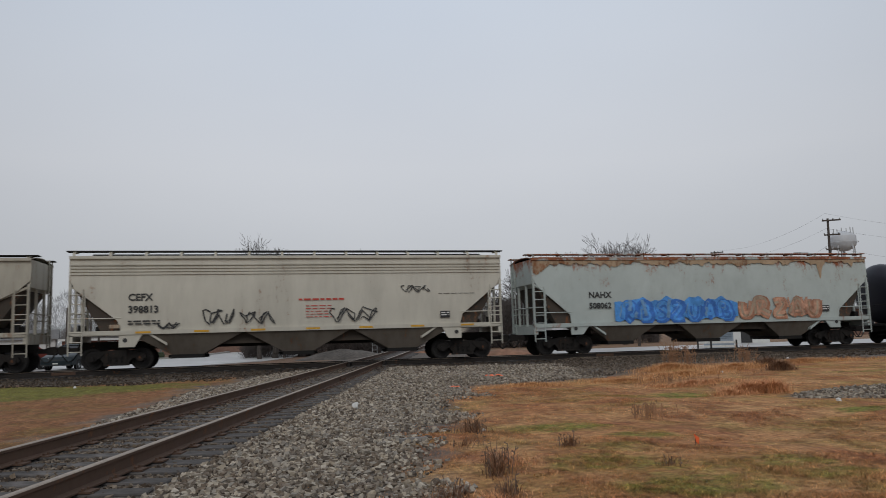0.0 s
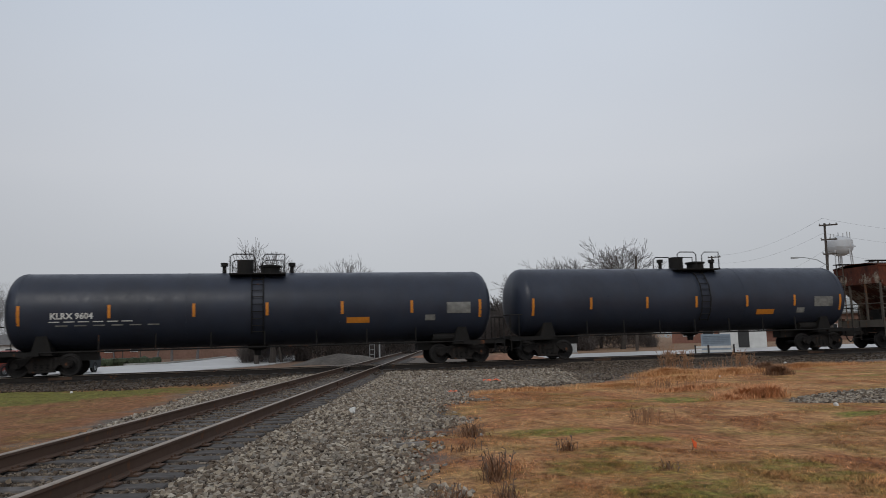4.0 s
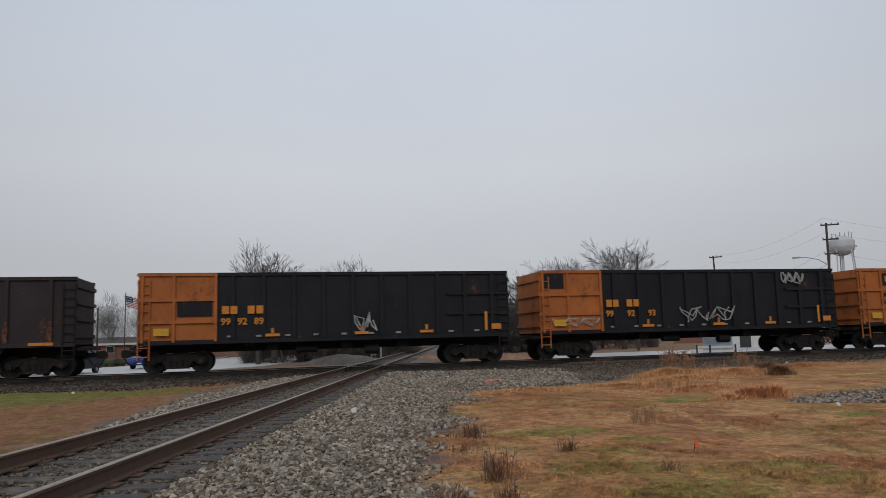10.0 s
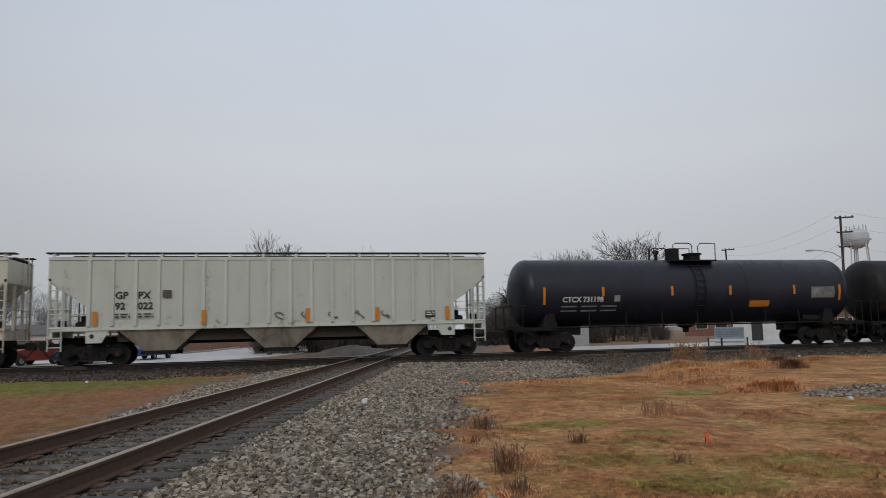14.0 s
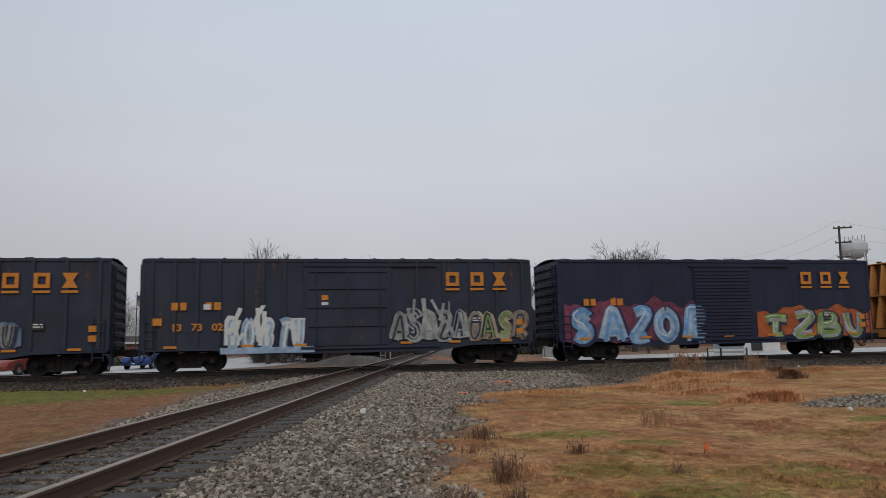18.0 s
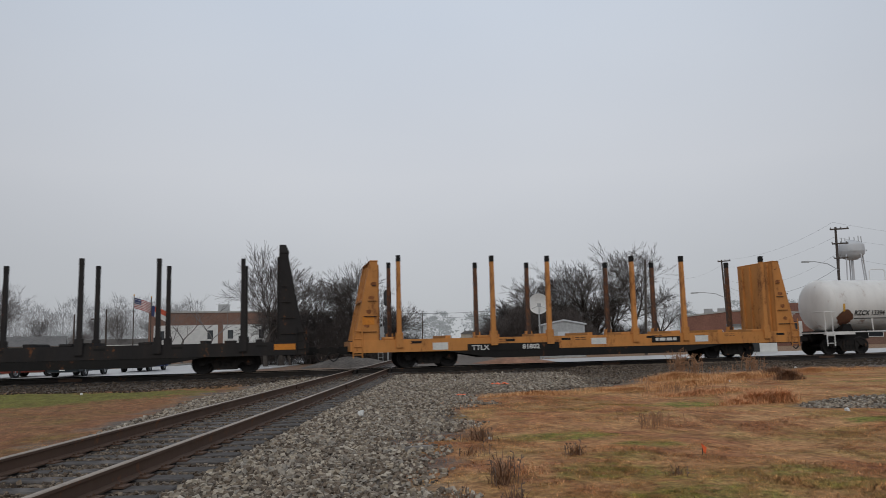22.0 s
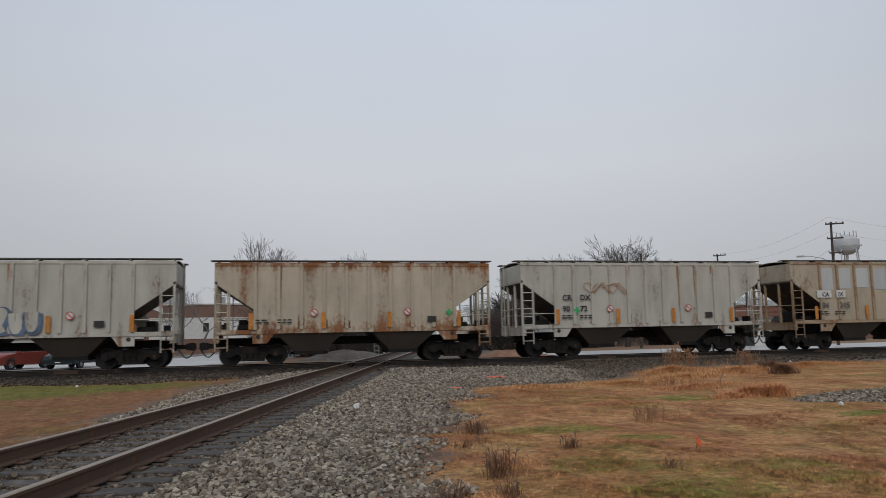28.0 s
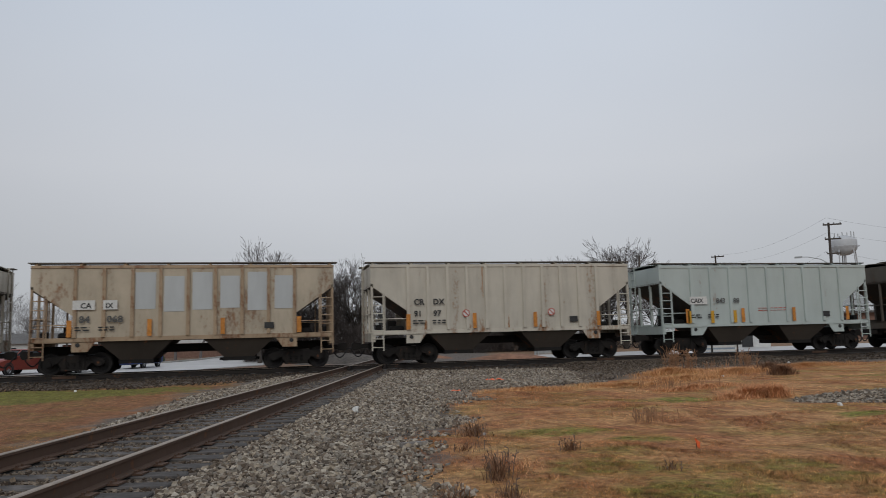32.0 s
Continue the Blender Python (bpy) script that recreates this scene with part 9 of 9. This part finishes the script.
# ---- small things on the ground ----
def litter():
    z = lambda x, y: float(ground_height(x, y))
    bm = B()
    bmesh.ops.create_icosphere(bm, subdivisions=2, radius=0.07)
    for v in bm.verts:
        v.co += noise.noise_vector(v.co * 9) * 0.05
        v.co.z *= 1.1
    solid("white_stone", bm, plain("pale_stone", (0.62, 0.61, 0.58), 0.8, 0, 0.15, 12), "white lump of stone lying in the gravel", "stone", m=pose(1.53, 13.93, z(1.53, 13.93) + 0.08))
    M_CLOTH = plain("orange_plastic", (0.85, 0.15, 0.045), 0.6, 0, 0.2, 9)
    for x, y, s in ((6.75, 22.4, 0.22), (4.75, 19.3, 0.11)):
        bm = B()
        n = 7
        g = [[bm.verts.new(((i / n - 0.5) * s * 2.2, (j / 4 - 0.5) * s * 1.6, 0.08 * s + 0.5 * s * abs(noise.noise((i * 0.7, j * 0.9, s * 9))))) for j in range(5)] for i in range(n + 1)]
        for i in range(n):
            for j in range(4):
                bm.faces.new((g[i][j], g[i + 1][j], g[i + 1][j + 1], g[i][j + 1]))
        solid("orange_cloth", bm, M_CLOTH, "crumpled orange plastic sheet on the gravel", "litter", m=pose(x, y, z(x, y) + 0.01))
    x, y = 4.78, 7.95
    f = thing("marker_flag", pose(x, y, z(x, y)), "small orange survey marker flag in the grass", "marker flag")
    part("wire_stem", rod(B(), (0, 0, -0.03), (0.02, 0, 0.13), 0.004, 5), M_HOSE, f)
    part("flag_sheet", prism(B(), [(0.02, 0.05), (0.05, 0.02), (0.065, 0.09), (0.0, 0.14)], -0.004, 0.004), M_CLOTH, f)
    rng = random.Random(3)
    for x, y, s in ((9.88, 11.6, 0.05), (13.4, 20.5, 0.045), (18.0, 29.5, 0.06), (6.3, 26.5, 0.05), (21.5, 28.0, 0.07), (2.9, 10.2, 0.03), (-6.0, 26.0, 0.05)):
        bm = B()
        bmesh.ops.create_icosphere(bm, subdivisions=1, radius=s)
        for v in bm.verts:
            v.co *= 1 + 0.3 * noise.noise(v.co * 20 + Vector((x, y, 0)))
        solid("pale_stone", bm, MATS["pale_stone"], "pale pebble lying in the grass", "stone", "scattered pale stones", m=pose(x, y, z(x, y) + s * 0.4))
    bm = box(B(), -0.18, 0.18, -0.03, 0.03, 0.0, 0.05)
    solid("wood_scrap", bm, plain("grey_wood", (0.28, 0.26, 0.24), 0.9, 0, 0.3, 9), "grey splintered piece of wood in the gravel", "litter", m=pose(1.75, 9.4, z(1.75, 9.4) + 0.01, 0, 0, 12))


litter()


def bush(x, y, radius, height, stems, material, label, seed):
    """A mound of dead stems that arch out from the root and droop."""
    rng = random.Random(seed)
    bm = B()
    for _ in range(stems):
        a, r, hh = rng.uniform(0, 6.283), radius * rng.uniform(0.15, 1.0), height * rng.uniform(0.6, 1.05)
        ca, sa = math.cos(a), math.sin(a)
        r0 = rng.uniform(0, 0.3) * radius
        pts = [Vector((ca * r0, sa * r0, -0.02))]
        for t in (0.3, 0.6, 0.85, 1.0):
            k = r0 + (r - r0) * t
            pts.append(Vector((ca * k + rng.gauss(0, .03), sa * k + rng.gauss(0, .03), max(0.0, hh * (1.9 * t - 1.35 * t * t * (0.6 + 0.5 * r / radius))))))
        w = rng.uniform(0.003, 0.007)
        tube(bm, pts, w, 3)
        for k in range(3):
            c = pts[rng.randint(2, 4)]
            d = Vector((rng.gauss(0, 1), rng.gauss(0, 1), rng.gauss(0.1, 0.5))).normalized() * height * 0.2
            rod(bm, c, c + d, w * 0.7, 3, w * 1.5)
    return solid("dead_bush", bm, material, label, "bush", "dead weeds", "stuff", pose(x, y, float(ground_height(x, y))))


def tuft_material(name, low, high):
    m, n, l, b = base_material(name, 0.85, 0, 0.2)
    geo = n.new("ShaderNodeNewGeometry")
    l.new(ramp_node(n, l, geo.outputs["Random Per Island"], 0, 1, (*low, 1), (*high, 1)), b.inputs["Base Color"])
    return m


M_TUFTRED = tuft_material("red_brown_grass", (0.34, 0.15, 0.075), (0.84, 0.44, 0.21))
M_TUFTTAN = tuft_material("orange_tan_grass", (0.40, 0.19, 0.085), (0.80, 0.46, 0.21))
M_TUFTDARK = tuft_material("brown_dead_grass", (0.10, 0.055, 0.035), (0.34, 0.19, 0.11))


def tuft(x, y, rx, ry, height, count, material, label, seed, wide=1.0):
    """A patch of long bent blades, densest in the middle and lower towards its rim."""
    rng = np.random.default_rng(seed)
    r, a = np.minimum(1.25, np.abs(rng.normal(0, 0.5, count))), rng.uniform(0, 6.283, count)
    px, py = x + rx * r * np.cos(a), y + ry * r * np.sin(a)
    h = height * rng.uniform(0.35, 1.05, count) * (1 - 0.45 * r)
    la = rng.uniform(0, 6.283, count)
    bend = h * rng.uniform(0.3, 1.7, count)
    w = wide * rng.uniform(0.0025, 0.0055, count) * (1 + 0.045 * y)
    base = np.stack([px, py, ground_height(px, py) - 0.02], -1)
    side = np.stack([np.cos(la + 1.57) * w, np.sin(la + 1.57) * w, np.zeros(count)], -1)
    mid = base + np.stack([np.cos(la) * bend * 0.3, np.sin(la) * bend * 0.3, h * 0.62], -1)
    tip = base + np.stack([np.cos(la) * bend, np.sin(la) * bend, h], -1)
    verts = np.stack([base - side, base + side, mid + side * 0.7, mid - side * 0.7, tip], 1).reshape(-1, 3)
    k = (np.arange(count) * 5)[:, None]
    faces = (k + np.array([0, 1, 2, 3])).tolist() + (k + np.array([3, 2, 4])).tolist()
    me = bpy.data.meshes.new("tall_grass")
    me.from_pydata(verts.tolist(), [], faces)
    me.materials.append(material)
    return tagged(new("tall_grass", me), label, "grass", "tall dead grass", "stuff")


for i, (x, y, rx, ry, hh, st, mat) in enumerate((
        (10.1, 14.45, 0.75, 0.45, 0.32, 1500, M_TUFTRED), (9.35, 14.1, 0.6, 0.4, 0.18, 800, M_TUFTRED), (10.55, 14.3, 0.4, 0.35, 0.36, 700, M_TUFTRED), (11.0, 15.4, 0.9, 0.5, 0.22, 1000, M_TUFTRED),
        (15.3, 20.3, 0.5, 0.4, 0.42, 900, M_TUFTDARK), (16.0, 21.9, 0.6, 0.4, 0.40, 900, M_TUFTDARK), (14.6, 21.6, 1.6, 0.9, 0.26, 2200, M_TUFTTAN), (12.2, 20.6, 1.8, 1.0, 0.22, 2600, M_TUFTTAN),
        (13.0, 22.9, 1.5, 0.7, 0.30, 2200, M_TUFTTAN), (9.4, 18.9, 1.9, 0.6, 0.16, 2400, M_TUFTTAN), (6.6, 18.6, 1.8, 0.6, 0.14, 2400, M_TUFTTAN), (19.5, 24.6, 3.5, 0.8, 0.24, 2600, M_TUFTTAN),
        (10.2, 16.9, 1.8, 0.7, 0.17, 2200, M_TUFTRED), (2.4, 7.6, 0.5, 0.9, 0.09, 900, M_TUFTRED), (1.8, 6.2, 0.5, 0.5, 0.10, 700, M_TUFTRED))):
    tuft(x, y, rx, ry, hh, st, mat, "rounded clump of reddish-brown dead grass" if mat is M_TUFTRED else "clump of dark brown dead grass" if mat is M_TUFTDARK else "patch of long orange-tan dead grass", 80 + i)


def weed(x, y, height, stems, material, label, seed, spread=0.5, heads=True):
    rng = random.Random(seed)
    zb = float(ground_height(x, y))
    bm = B()
    for _ in range(stems):
        bx, by = rng.gauss(0, spread * 0.45), rng.gauss(0, spread * 0.45)
        hh = height * rng.uniform(0.45, 1.0)
        lx, ly = rng.gauss(0, 0.16) * hh, rng.gauss(0, 0.16) * hh
        pts = [Vector((bx, by, -0.02)), Vector((bx + lx * 0.4, by + ly * 0.4, hh * 0.55)), Vector((bx + lx, by + ly, hh))]
        w = rng.uniform(0.0018, 0.0038) * (1 + 0.05 * y)
        tube(bm, pts, w, 3)
        if heads:
            for k in range(4):
                t = rng.uniform(0.35, 1.0)
                c = pts[0].lerp(pts[2], t)
                d = Vector((rng.gauss(0, 1), rng.gauss(0, 1), abs(rng.gauss(0.3, 0.6)))).normalized() * hh * 0.16
                rod(bm, c, c + d, w * 0.8, 3, w * 1.6)
    return solid("weed", bm, material, label, "weed", "dead weeds", "stuff", pose(x, y, zb))


for i, (x, y, hh, st, sp) in enumerate(((13.8, 24.1, 0.95, 46, 0.3), (14.25, 23.8, 0.8, 30, 0.3), (16.6, 24.0, 0.75, 36, 0.4), (15.6, 24.3, 0.4, 24, 0.9))):
    weed(x, y, hh, st, M_WEED, "tall feathery dead tan weeds beside the track", i, sp)
for i, (x, y, hh, st, sp) in enumerate(((5.85, 11.1, 0.24, 44, 0.35), (6.05, 11.5, 0.2, 30, 0.4), (10.2, 17.6, 0.26, 60, 1.0))):
    weed(x, y, hh, st, M_WEED, "reddish-brown dead weeds in a clump", 20 + i, sp)
for i, (x, y, hh, st, sp) in enumerate(((2.7, 10.1, 0.34, 150, 0.3), (2.13, 7.05, 0.34, 130, 0.14), (2.25, 7.5, 0.26, 90, 0.2), (1.98, 6.3, 0.26, 110, 0.18), (1.55, 6.4, 0.26, 90, 0.2), (1.3, 6.25, 0.2, 80, 0.2), (2.9, 10.6, 0.22, 80, 0.3), (3.44, 8.4, 0.2, 120, 0.15), (3.9, 6.95, 0.14, 70, 0.2), (2.3, 8.9, 0.16, 80, 0.3))):
    tuft(x, y, sp, sp, hh, st, M_TUFTDARK, "dark dead weed stalks at the gravel's edge", 140 + i, 0.75)
    weed(x, y, hh * 0.9, max(5, st // 14), M_WEEDD, "thin dark weed stalks at the gravel's edge", 40 + i, sp)


# ---- what moves ----
def motions():
    for car, mid in CARS:
        walk(car, [(0.0, pose(mid, TRACK_Y, 0)), (32.0, pose(mid - SPEED * 32.0, TRACK_Y, 0))])
    # the wheels roll while their car passes in front
    last, mids = round(32.0 * FPS), dict((c.name, m) for c, m in CARS)
    for wheel, car, along, x in WHEELS:
        mid = mids[car.name]
        first = max(0, min(last, math.floor((mid + along - 40) / SPEED * FPS)))
        end = max(0, min(last, math.ceil((mid + along + 16) / SPEED * FPS)))
        rows = [(k / FPS, Matrix.Translation((x, 0, 0.44)) @ Matrix.Rotation(-SPEED * k / FPS / 0.44, 4, "Y")) for k in sorted({0, last} | set(range(first, end + 1)))]
        if first > 0:
            rows[0] = (0.0, rows[1][1])
        if end < last:
            rows[-1] = (32.0, rows[-2][1])
        walk(wheel, rows)
    # the blue car rolls up the road and stops behind the others
    walk(BLUE_CAR, [(0.0, pose(3.5, 128.0, -0.36, 0, 0, 266)), (3.5, pose(0.2, 92.0, -0.36, 0, 0, 262)), (6.0, pose(-3.2, 71.0, -0.36, 0, 0, 254)), (7.2, pose(-5.3, 66.5, -0.36, 0, 0, 251)), (8.5, pose(-6.9, 62.0, -0.36, 0, 0, 253)),
                    (9.6, pose(-7.9, 59.0, -0.36, 0, 0, 256)), (11.0, pose(-8.6, 56.4, -0.36, 0, 0, 258)), (12.0, pose(-8.85, 55.6, -0.36, 0, 0, 259)), (12.6, pose(-8.85, 55.6, -0.36, 0, 0, 259)), (32.0, pose(-8.85, 55.6, -0.36, 0, 0, 259))])
    for k, (f, at, az) in enumerate(FLAGS):
        walk(f, [(i * 0.8, Matrix.Translation(at) @ Matrix.Rotation(radians(-az + 9 * math.sin(i * 1.7 + k) + 5 * math.sin(i * 0.6)), 4, "Z") @ Matrix.Rotation(radians(5 * math.sin(i * 2.3 + k)), 4, "Y")) for i in range(41)])


motions()
